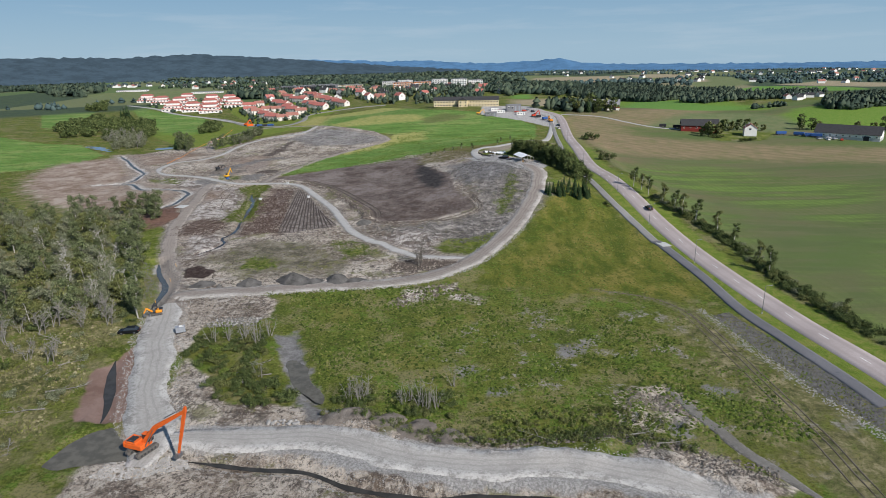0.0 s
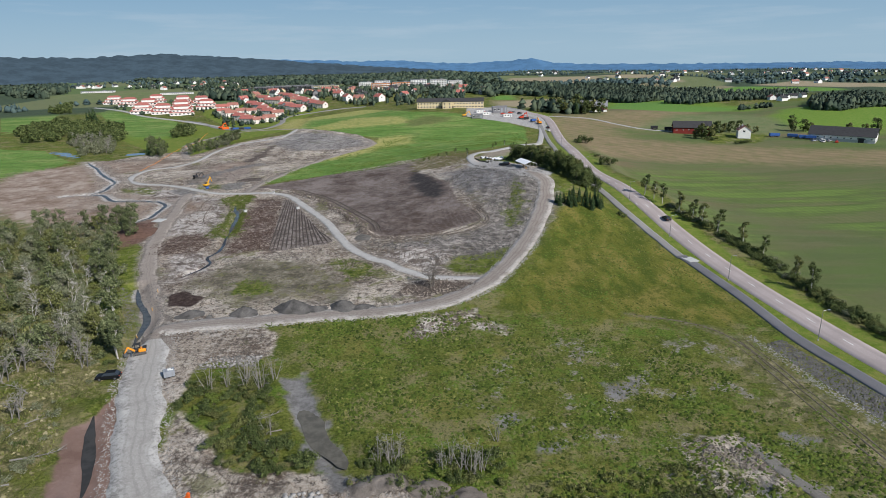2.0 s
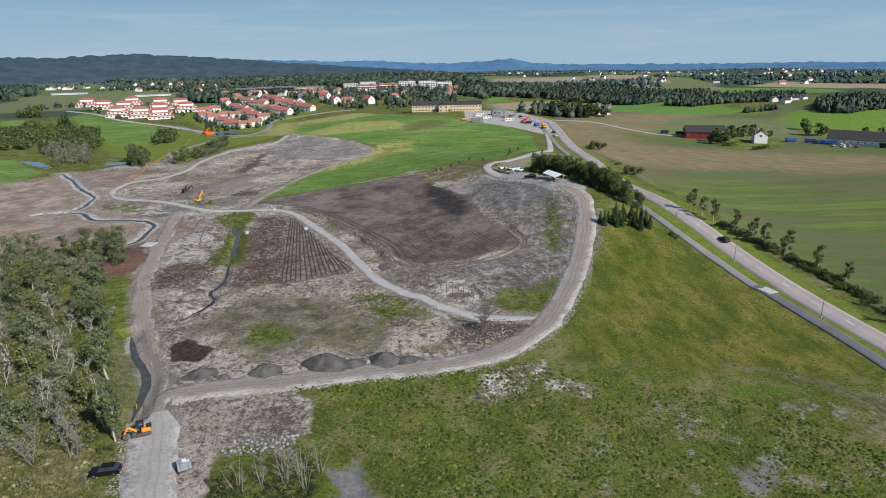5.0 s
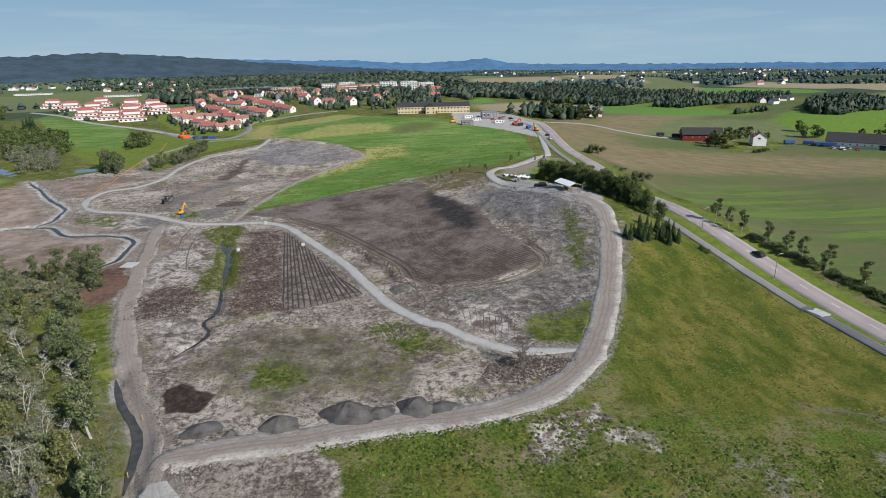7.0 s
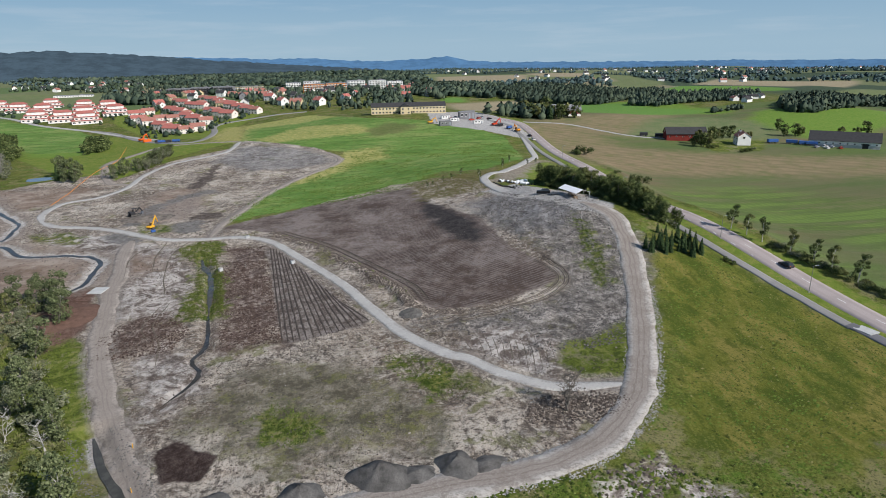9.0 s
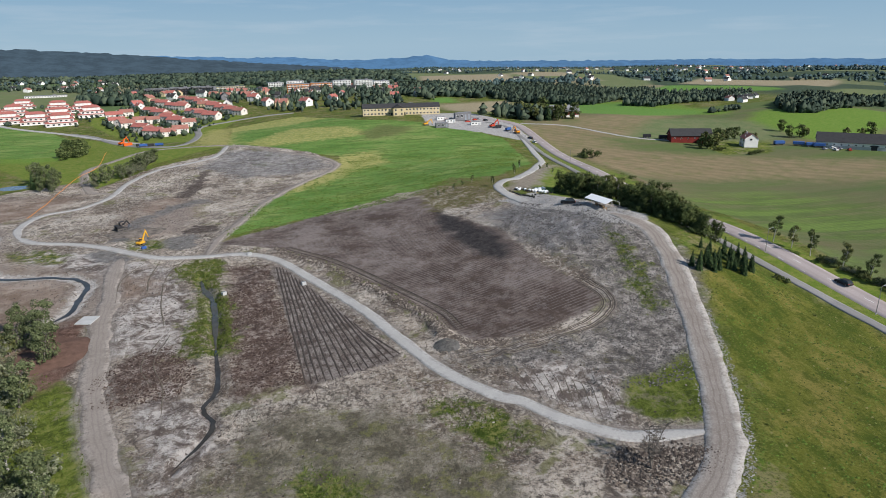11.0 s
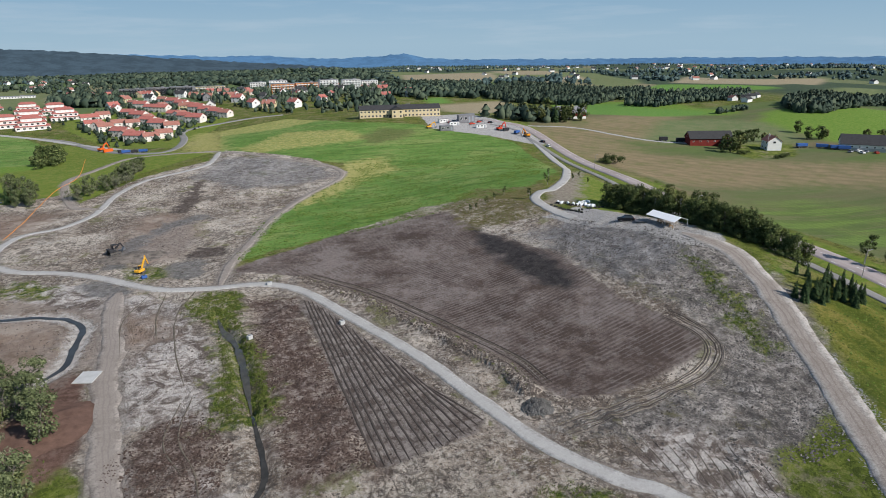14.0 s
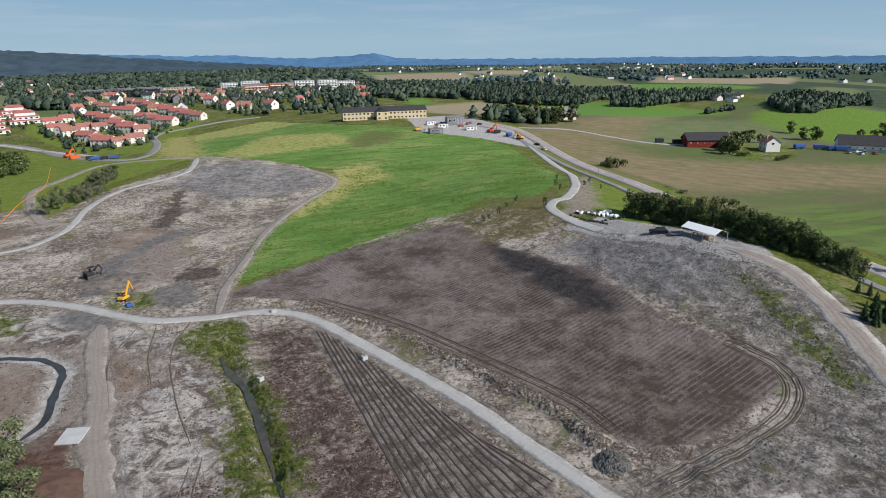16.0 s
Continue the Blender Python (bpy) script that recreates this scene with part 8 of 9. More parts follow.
def bare(p):
    """Keeps off the roads and paths."""
    for line, half in ((HAUL_EAST, 3.6), (HAUL_NORTH, 3.4), (PATH_A, 2.6), (PATH_B, 2.4), (PATH_C, 2.2), (STREAM_A, 1.6), (STREAM_B, 1.6)):
        d, _ = near_line(p[:, 0], p[:, 1], resample(line, 4), 8)
        p = p[d > half]
    return p


clods("soil_clods", clear_of(bare(clumped(SOIL, 18000, 161, 14, 0.2)), [HILL_FIELD, DIRT_PATCH, RED_SOIL]), (0.07, 0.42), 162, M_CLOD, "dark clods of soil scattered over bare ground")
clods("soil_clods", clear_of(bare(clumped(SOIL, 10000, 163, 10, 0.4)), [HILL_FIELD, DIRT_PATCH, RED_SOIL, STRIPS]), (0.07, 0.40), 164, M_CLOD_PALE, "pale clods of subsoil scattered over bare ground")
clods("peat_clods", clumped(PEAT, 6000, 165, 5, 0.1), (0.09, 0.45), 166, M_PEAT, "dark brown peat clods with pale roots")
clods("peat_clods", clumped([(-108, 238), (-100, 250), (-93, 252), (-86, 238), (-88, 226), (-104, 226)], 2500, 265, 6, 0.0), (0.1, 0.5), 266, M_PEAT, "dark brown peat clods beside the haul road")
clods("shale_clods", bare(clumped(STONY, 9000, 171, 9, 0.2)), (0.08, 0.45), 172, M_SHALE, "grey broken shale on the stony slope", "rock")
clods("rubble", clumped([(-10.3, 164.4), (4.0, 168.2), (4.9, 163.2), (-3.7, 156.9), (-9.3, 149.5), (-15.2, 150.4)], 420, 273, 4, 0.1), (0.15, 0.8), 274, M_CLOD, "pale broken rock on the verge of the haul road", "rock")
clods("soil_clods", clumped(HILL_FIELD, 4000, 173, 8, 0.2), (0.06, 0.2), 174, M_CLOD, "small clods on the tilled field", flat=0.5)
clods("soil_clods", np.array(along([(-30.9, 237.3), (-27.7, 233.6), (-24, 231), (-17.7, 229.9)], 900, 175, 0, 1.3)), (0.12, 0.5), 176, M_CLOD, "dark broken earth bank at the field corner")
clods("shale_clods", np.array(along(shifted(HILL_TRACK, -3.4), 3200, 177, 0, 1.9)), (0.12, 0.55), 178, M_CLOD, "broken shale along the field edge", "rock")
stuff("soil_clods", stones(scatter(SPOIL, 1500, 167), (0.15, 0.5), 168), M_RIDGE, "rough spoil on the bank", "soil")



def pile(x, y, r, h, count, sizes, seed, mat, label):
    """Broken stones heaped on a mound."""
    rp = random.Random(seed)
    spots = []
    for _ in range(count):
        a, q = rp.uniform(0, 6.283), r * math.sqrt(rp.random())
        spots.append((x + q * math.cos(a), y + q * math.sin(a)))
    me = stones(spots, sizes, seed)
    me.v = [(p[0], p[1], p[2] + h * max(0.0, 1 - math.hypot(p[0] - x, p[1] - y) / r)) for p in me.v]
    stuff("rock_pile", me, mat, label, "rock")


pile(-30.6, 231.8, 3.0, 1.35, 420, (0.12, 0.34), 181, M_STONE_DARK, "heap of dark broken rock beside the path")
stuff("rubble", stones(scatter([(-60, 140.5), (-47.5, 141), (-46, 146), (-58, 146)], 420, 183), (0.12, 0.4), 184), M_STONE_DARK, "grey broken rock in a rough pile", "rock")
thicket("weed_patch", along([(-88.0, 287.2), (-85.1, 280.3), (-82.9, 268.5), (-81.8, 258.6), (-80.8, 250.0)], 70, 285, 0, 1.0), (0.3, 0.8), 0.7, M_RANK, "dark green weeds on the ditch bank", 286, 4, 24, 0.2)
thicket("weed_patch", along(shifted(HILL_TRACK, -3.4), 60, 185, 0, 2.0), (0.2, 0.55), 0.7, M_RANK, "green weeds among broken rock", 186, 4, 20, 0.22)
def off_water(places):
    d, _ = near_line(np.array([q[0] for q in places]), np.array([q[1] for q in places]), resample(DITCH_MID + DITCH_MIDB[1:], 2), 6)
    return [q for q, k in zip(places, d) if k > 1.7]


thicket("weed_patch", off_water(scatter(GREEN_DITCH, 320, 187)), (0.25, 0.8), 0.6, M_RANK, "dark green weeds along a drainage ditch", 188, 4, 24, 0.2)
clods("soil_clods", clumped([(-17, 181), (-9, 177), (2, 178), (7, 184), (-2, 190), (-13, 188)], 1800, 195, 3, 0.0), (0.12, 0.55), 196, M_CLOD, "dark broken spoil under the leafless tree", flat=0.8)
stuff("soil_clods", stones(scatter([(-15, 181), (-8, 178.5), (2, 180), (4, 185), (-3, 188), (-13, 186)], 700, 193), (0.12, 0.38), 194), M_RUT, "dark clods of spoil round the leafless tree", "soil")
# ---- tent and yard on the knoll ----
tent = thing("canopy_tent", "white peaked canopy tent on thin white posts", "tent")
roof_ = Mesh()
L_, W_, E_, R_ = 5.5, 3.0, 2.4, 3.5
roof_.add([(-L_, -W_, E_), (L_, -W_, E_), (L_, 0, R_), (-L_, 0, R_), (-L_, W_, E_), (L_, W_, E_)], [(0, 1, 2, 3), (3, 2, 5, 4)])
roof_.add([(-L_, -W_, E_ - 0.08), (L_, -W_, E_ - 0.08), (L_, 0, R_ - 0.08), (-L_, 0, R_ - 0.08), (-L_, W_, E_ - 0.08), (L_, W_, E_ - 0.08)], [(3, 2, 1, 0), (4, 5, 2, 3)])
part("roof", roof_, M_TENT, tent)
for x in (-L_ + 0.05, -1.8, 1.8, L_ - 0.05):
    for y in (-W_ + 0.05, W_ - 0.05):
        part("post", Mesh().tube((x, y, 0), (x, y, E_), 0.05), M_WHITE, tent)
    part("rafter", Mesh().tube((x, -W_, E_ - 0.1), (x, 0, R_ - 0.1), 0.04).tube((x, 0, R_ - 0.1), (x, W_, E_ - 0.1), 0.04), M_WHITE, tent)
tent.matrix_basis = pose(39.6, 296.5, hgt(39.6, 296.5), 0, 0, 104)
for k in range(4):
    tb = thing("bench_table", "rough timber bench table under the tent", "table", "bench tables")
    part("tabletop", Mesh().box((0, 0, 0.74), (1.8, 0.7, 0.06), 0.01), M_WOOD, tb)
    for x in (-0.7, 0.7):
        part("leg", Mesh().box((x, 0, 0.36), (0.08, 0.6, 0.72), 0.01), M_WOOD, tb)
    tb.matrix_basis = pose(39.0 + 0.5 * (k % 2), 293.0 + 2.2 * k, hgt(39.2, 293 + 2.2 * k), 0, 0, 100)
trailer = thing("flat_trailer", "low flat trailer beside the tent", "trailer")
part("bed", Mesh().box((0, 0, 0.6), (3.2, 1.7, 0.12), 0.03), M_STEEL, trailer)
for y in (-0.85, 0.85):
    part("side_board", Mesh().box((0, y, 0.76), (3.2, 0.05, 0.24), 0.01), M_STEEL, trailer)
    wheel(trailer, -0.2, y * 0.95, 0.3, 0.18)
part("drawbar", Mesh().tube((1.6, 0, 0.5), (2.7, 0, 0.42), 0.05), M_STEEL, trailer)
trailer.matrix_basis = pose(34.0, 301.5, hgt(34, 301.5), 0, 0, 150)
rb = random.Random(5)
for k in range(22):
    x, y = 24 + rb.uniform(0, 9.5), 0
    y = 340 - (x - 24) * 1.15 + rb.uniform(-1.6, 1.6)
    if k % 2:
        bag = thing("bulk_bag", "white bulk bag filled with soil", "bag", "bulk bags")
        part("bag", Mesh().box((0, 0, 0.45), (0.95, 0.95, 0.9), 0.2), M_TENT, bag)
        part("strap", Mesh().tube((-0.3, 0, 0.9), (0, 0, 1.1), 0.03, None, 5).tube((0, 0, 1.1), (0.3, 0, 0.9), 0.03, None, 5), M_WHITE, bag)
    else:
        bag = thing("pallet", "dark timber pallet stacked with planting boxes", "pallet", "pallets")
        part("deck", Mesh().box((0, 0, 0.1), (1.2, 0.8, 0.14), 0.01), M_WOOD, bag)
        part("box", Mesh().box((0, 0, 0.42), (1.05, 0.7, 0.5), 0.03), M_DARK, bag)
    bag.matrix_basis = pose(x, y, hgt(x, y), 0, 0, rb.uniform(0, 90))


# ---- buildings ----
def gable(ob, w, d, h, rise, wall, roof, name="roof", eave=0.4):
    """Walls of w by d metres with gable ends, and a pitched roof with thickness; the ridge runs along x."""
    body = Mesh()
    hw, hd = w / 2, d / 2
    body.add([(-hw, -hd, 0), (hw, -hd, 0), (hw, hd, 0), (-hw, hd, 0), (-hw, -hd, h), (hw, -hd, h), (hw, hd, h), (-hw, hd, h), (-hw, 0, h + rise), (hw, 0, h + rise)],
             [(0, 1, 5, 4), (2, 3, 7, 6), (1, 2, 6, 9, 5), (3, 0, 4, 8, 7), (4, 5, 9, 8), (6, 7, 8, 9)])
    wl_ = part("wall", body, wall, ob)
    rf = Mesh()
    k = rise / hd
    lo = h - eave * k
    for s in (-1, 1):
        a = [(-hw - eave, s * (hd + eave), lo + 0.03), (hw + eave, s * (hd + eave), lo + 0.03), (hw + eave, 0, h + rise + 0.03), (-hw - eave, 0, h + rise + 0.03)]
        b = [(x, y, z + 0.22) for x, y, z in a]
        rf.add(a + b, [(0, 1, 2, 3), (7, 6, 5, 4), (0, 4, 5, 1), (1, 5, 6, 2), (2, 6, 7, 3), (3, 7, 4, 0)])
    part(name, rf, roof, ob)
    return wl_


def window(wl_, x, y, z, w, h, side):
    """A window set into a wall: side 'y' faces along y, 'x' along x; its sign is that of the coordinate."""
    s = (w, 0.10, h) if side == "y" else (0.10, w, h)
    me = Mesh().box((x, y, z), s)
    n = len(me.f)
    o = 0.035
    g = (w - 0.16, 0.10, h - 0.16) if side == "y" else (0.10, w - 0.16, h - 0.16)
    p = (x, y + math.copysign(o, y), z) if side == "y" else (x + math.copysign(o, x), y, z)
    me.box(p, g)
    f = part("window", me, M_WHITE, wl_)
    f.data.materials.append(M_GLASS)
    f.data.polygons.foreach_set("material_index", [0] * n + [1] * (len(me.f) - n))


def make_house(w, d, h, rise, wall, roof, label, seed, chimney=True, group="village houses"):
    def make():
        ob = thing("house", label, "house", group)
        wl_ = gable(ob, w, d, h, rise, wall, roof)
        n = max(2, int(w / 4))
        for s in (-1, 1):
            for k in range(n):
                x = -w / 2 + w * (k + 0.5) / n
                for z in ((1.5, h - 1.3) if h > 4 else (1.5,)):
                    if not (s < 0 and k == 1 and z < 2):
                        window(wl_, x, s * d / 2, z, 1.3, 1.25, "y")
            window(wl_, s * w / 2, 0.4, h - 0.6, 1.6, 1.3, "x")
        part("door", Mesh().box((-w / 2 + w * 1.5 / n, -d / 2, 1.05), (1.0, 0.12, 2.1), 0.02), M_DARK, wl_)
        if chimney:
            part("chimney", Mesh().box((w * 0.18, d * 0.12, h + rise), (0.7, 0.7, 1.6), 0.04), M_CONCRETE, ob)
        return ob
    return Stamp(make)


def make_block(label, storeys, seed):
    """Terraced flats: storeys step back one above another under tiled roofs, with balconies."""
    def make():
        ob = thing("terraced_block", label, "apartment house", "terraced blocks")
        for k in range(storeys):
            w, d = 24 - 4.6 * k, 12
            y0, z0 = 3.6 * k, 2.9 * k
            wl_ = part("storey", Mesh().box((0, y0, z0 + 1.45), (w, d, 2.9), 0.03), M_RENDER, ob)
            for j in range(6 - k):
                window(wl_, -w / 2 + w * (j + 0.5) / (6 - k), y0 - d / 2, z0 + 1.5, 1.9, 1.5, "y")
            for s in (-1, 1):
                for j in (-1, 1):
                    window(wl_, s * w / 2, y0 + j * 3, z0 + 1.5, 1.3, 1.3, "x")
            part("balcony", Mesh().box((0, y0 - d / 2 - 0.9, z0 + 0.1), (w * 0.92, 1.8, 0.2), 0.02).box((0, y0 - d / 2 - 1.75, z0 + 0.6), (w * 0.92, 0.08, 0.9), 0.02), M_WHITE, wl_)
            hip = Mesh()
            a, e, zt = w / 2 + 0.5, d / 2 + 0.5, z0 + 2.9
            y1 = 1.9 if k < storeys - 1 else 0.0
            hip.add([(-a, y0 - e, zt), (a, y0 - e, zt), (a, y0 + e, zt), (-a, y0 + e, zt), (-a + 3, y0 + y1, zt + 1.9), (a - 3, y0 + y1, zt + 1.9)],
                    [(0, 1, 5, 4), (1, 2, 5), (2, 3, 4, 5), (3, 0, 4), (3, 2, 1, 0)])
            part("roof", hip, M_TILE, ob)
        return ob
    return Stamp(make)


BLOCK = make_block("stepped white flats with red tiled roofs and balconies", 3, 1)
for x, y, t in ((-456, 988, 15), (-411, 936, 15), (-374, 909, 15), (-400, 1005, 15), (-348, 824, 18), (-317, 811, 18), (-340, 947, 18), (-309, 852, 18), (-276, 850, 20), (-288, 791, 20), (-303, 915, 18)):
    BLOCK.at(x, y, t, 1.15, sink=0.3)
HOUSES = [
    make_house(17, 10, 5.4, 3.0, M_RENDER, M_TILE, "white terraced house with a red tiled roof", 1),
    make_house(13, 9, 5.0, 2.8, M_RENDER, M_TILE_B, "pale house with a worn red tiled roof", 2),
    make_house(11, 8.5, 5.2, 3.2, M_WHITE, M_TILE, "white wooden house with a red tiled roof", 3),
    make_house(11, 8.5, 5.2, 3.4, M_WHITE, M_SLATE, "white wooden house with a dark roof", 4),
    make_house(12, 9, 4.6, 3.2, M_CREAM, M_TILE_B, "yellow wooden house with a red roof", 5),
    make_house(11, 8, 4.8, 3.2, M_GREYWALL, M_SLATE, "dark grey house with a dark roof", 6),
]
for x, y, t, k in ((-234, 776, 25, 0), (-218, 748, 28, 1), (-198, 713, -32, 0), (-180, 676, -32, 0), (-168, 668, 20, 1), (-160, 680, 20, 1), (-246, 816, 22, 0), (-238, 832, 22, 1), (-200, 808, -30, 0), (-186, 772, -30, 0), (-173, 742, -32, 0), (-160, 724, 18, 1), (-214, 836, -28, 0), (-166, 798, -34, 0), (-154, 777, -34, 0), (-143, 757, -34, 0),
                   (-231, 950, -30, 1), (-215, 909, -32, 0), (-198, 867, -32, 0), (-185, 850, -32, 0), (-200, 962, -30, 1), (-182, 915, -34, 0), (-169, 884, -34, 0), (-158, 854, -34, 0), (-148, 828, -36, 0), (-137, 805, -36, 0), (-127, 788, -36, 0), (-118, 774, -36, 1), (-198, 762, 20, 1), (-210, 764, 20, 1), (-226, 762, 60, 1), (-190, 696, 58, 1), (-178, 756, 58, 1), (-190, 790, 58, 1), (-160, 788, 56, 1), (-148, 766, 56, 1), (-190, 880, 58, 1), (-175, 898, 56, 1), (-152, 840, 54, 1), (-132, 796, 54, 1)):
    HOUSES[k].at(x, y, t + rb.uniform(-4, 4), rb.uniform(0.85, 0.98), sink=0.3)
town = scatter([(-240, 880), (-110, 820), (-60, 800), (20, 770), (60, 820), (150, 980), (120, 1250), (-300, 1350), (-420, 1200), (-260, 1000)], 105, 71, 17)
for x, y in town:
    HOUSES[rb.choice((1, 2, 2, 3, 3, 4, 5, 2))].at(x, y, rb.uniform(0, 180), rb.uniform(0.9, 1.15), sink=0.3)
def make_cottage(wall, roof, label):
    def make():
        ob = thing("house", label, "house", "distant houses")
        gable(ob, 12, 9, 4.8, 3.2, wall, roof)
        part("chimney", Mesh().box((2, 1, 8), (0.7, 0.7, 1.6), 0.04), M_CONCRETE, ob)
        return ob
    return Stamp(make)


COTTAGES = [make_cottage(M_WHITE, M_SLATE, "distant white house with a dark roof"), make_cottage(M_WHITE, M_TILE_B, "distant white house with a red roof"), make_cottage(M_BARN, M_ROOF_GREY, "distant red barn with a grey roof")]
for x, y in scatter([(355, 658), (372, 636), (429, 701), (433, 737)], 9, 171, 12):
    COTTAGES[rb.choice((0, 0, 1))].at(x, y, rb.uniform(0, 180), 0.7, sink=0.4)
for x, y in scatter([(800, 1700), (1400, 1300), (2400, 2600), (600, 3600), (300, 2600)], 70, 172, 40):
    COTTAGES[rb.choice((0, 0, 0, 1))].at(x, y, rb.uniform(0, 180), 1.15, sink=0.6)
for x, y in scatter([(-1000, 1500), (-450, 1350), (-400, 1800), (-1000, 1900)], 36, 72, 30) + scatter([(350, 1150), (1300, 900), (1600, 1500), (400, 1700)], 26, 73, 40):
    COTTAGES[rb.choice((0, 1, 0, 0))].at(x, y, rb.uniform(0, 180), 1.0, sink=0.5)


def make_slab(w, d, floors, wall, label, name="apartment_building"):
    def make():
        ob = thing(name, label, "apartment house", "apartment buildings")
        h = 3.0 * floors
        wl_ = part("wall", Mesh().box((0, 0, h / 2), (w, d, h), 0.05), wall, ob)
        part("roof", Mesh().box((0, 0, h + 0.15), (w + 0.6, d + 0.6, 0.3), 0.05).box((w * 0.2, 0, h + 0.9), (4, 4, 1.4), 0.05), M_ROOF_GREY, ob)
        n = int(w / 4)
        for f in range(floors):
            for k in range(n):
                x = -w / 2 + w * (k + 0.5) / n
                window(wl_, x, -d / 2, 3 * f + 1.6, 2.0, 1.5, "y")
            part("balcony", Mesh().box((0, -d / 2 - 0.7, 3 * f + 0.2), (w * 0.94, 1.4, 0.16), 0.02).box((0, -d / 2 - 1.38, 3 * f + 0.65), (w * 0.94, 0.06, 0.9), 0.01), M_WHITE if wall is not M_GREYWALL else M_DARK, wl_)
        return ob
    return Stamp(make)


GREY_FLATS = make_slab(34, 12, 4, M_GREYWALL, "long dark grey apartment building with balconies")
for x, y in ((-268, 1150), (-232, 1140), (-198, 1130)):
    GREY_FLATS.at(x, y, -8, 1.0, sink=0.5)
OCHRE_FLATS = make_slab(36, 12, 4, M_CREAM, "pale yellow apartment building with balconies")
for x, y in ((-196, 1185), (-160, 1180)):
    OCHRE_FLATS.at(x, y, -5, 1.0, sink=0.5)
WHITE_FLATS = make_slab(24, 13, 5, M_WHITE, "white apartment building with balconies")
for x, y, s in ((-92, 1160, 1.0), (-62, 1150, 1.1), (0, 985, 1.0), (30, 990, 1.0), (56, 1000, 0.9)):
    WHITE_FLATS.at(x, y, 4, s, sink=0.5)
RED_FLATS = make_slab(30, 13, 4, M_OCHRE, "orange apartment building with balconies")
for x, y in ((-58, 1010), (-26, 1020)):
    RED_FLATS.at(x, y, 3, 1.0, sink=0.5)

school = thing("school", "long cream two-storey school with a dark roof", "school")
for part_x, part_y, w, d in ((0, 0, 66, 12),):
    wl_ = gable(school, w, d, 6.4, 3.0, M_CREAM, M_SLATE)
    for k in range(22):
        x = -w / 2 + w * (k + 0.5) / 22
        for z in (1.6, 4.8):
            if abs(x + 3) > 5:
                window(wl_, x, -d / 2, z, 1.6, 1.4, "y")
wing = Mesh()
wing.box((-3, -8, 3.4), (9, 8, 6.8), 0.04)
wg = part("wing", wing, M_CREAM, school)
for x in (-5.5, -0.5):
    for z in (1.7, 4.9):
        window(wg, x, -12, z, 1.6, 1.5, "y")
wr = Mesh()
wr.add([(-7.9, -12.5, 6.8), (1.9, -12.5, 6.8), (1.9, 0, 6.8), (-7.9, 0, 6.8), (-3, -12.5, 9.2), (-3, 0, 9.2)], [(0, 1, 4), (1, 2, 5, 4), (2, 3, 5), (3, 0, 4, 5), (3, 2, 1, 0)])
part("wing_roof", wr, M_SLATE, school)
for x in (-8.5, 2.5):
    part("door", Mesh().box((x, -6.05, 1.2), (1.6, 0.12, 2.4), 0.03), M_DARK, school)
school.matrix_basis = pose(27, 648, hgt(27, 640) - 0.3, 0, 0, -4)
hall = make_slab(26, 14, 2, M_GREYWALL, "dark grey sports hall with a flat roof", "sports_hall")
hall.at(38, 690, -4, 1.0)


def barn(name, label, w, d, h, rise, wall, roof, x, y, turn, base=None, cat="barn"):
    ob = thing(name, label, cat)
    wl_ = gable(ob, w, d, h, rise, wall, roof, "roof", 0.6)
    n = int(w / 4)
    for k in range(n):
        window(wl_, -w / 2 + w * (k + 0.5) / n, -d / 2, h * 0.62, 1.1, 0.9, "y")
    part("barn_door", Mesh().box((w * 0.3, -d / 2 - 0.02, 1.7), (3.4, 0.14, 3.4), 0.03), M_WHITE if base is None else M_DARK, wl_)
    part("gable_board", Mesh().box((-w / 2 - 0.62, 0, h + rise * 0.5), (0.06, 0.3, rise * 0.8), 0.01), M_WHITE, ob)
    if base:
        part("plinth", Mesh().box((0, 0, 1.1), (w + 0.08, d + 0.08, 2.2), 0.02), base, ob)
    ob.matrix_basis = pose(x, y, hgt(x, y) - 0.3, 0, 0, turn)
    return ob


barn("barn", "long red wooden barn with a dark roof", 27, 11, 5.0, 4.0, M_BARN, M_SLATE, 203, 489, -17)
barn("barn", "small red barn wing with white trim beside trees", 10, 8, 4.0, 3.0, M_BARN, M_SLATE, 211, 481, 60)
barn("barn", "red barn with a white base and a grey roof", 24, 11, 5.4, 4.5, M_BARN, M_ROOF_GREY, 160, 606, -14, M_WHITE)
barn("barn", "large white farm barn with a grey roof", 40, 16, 4.5, 5.0, M_WHITE, M_SLATE, 291, 442, -42, M_CONCRETE)
make_house(10, 8.5, 5.8, 3.0, M_WHITE, M_TILE_B, "white farmhouse with a red roof on a lawn", 9, group="").at(231, 464, 70, 1.0)
pole = thing("flagpole", "tall white flagpole on the farm lawn", "flagpole")
part("pole", Mesh().tube((0, 0, 0), (0, 0, 11), 0.10, 0.06, 8), M_WHITE, pole)
part("knob", Mesh().tube((0, 0, 11), (0, 0, 11.25), 0.13, 0.02, 8), M_YELLOW, pole)
pole.matrix_basis = pose(226.3, 462, hgt(226.3, 462))


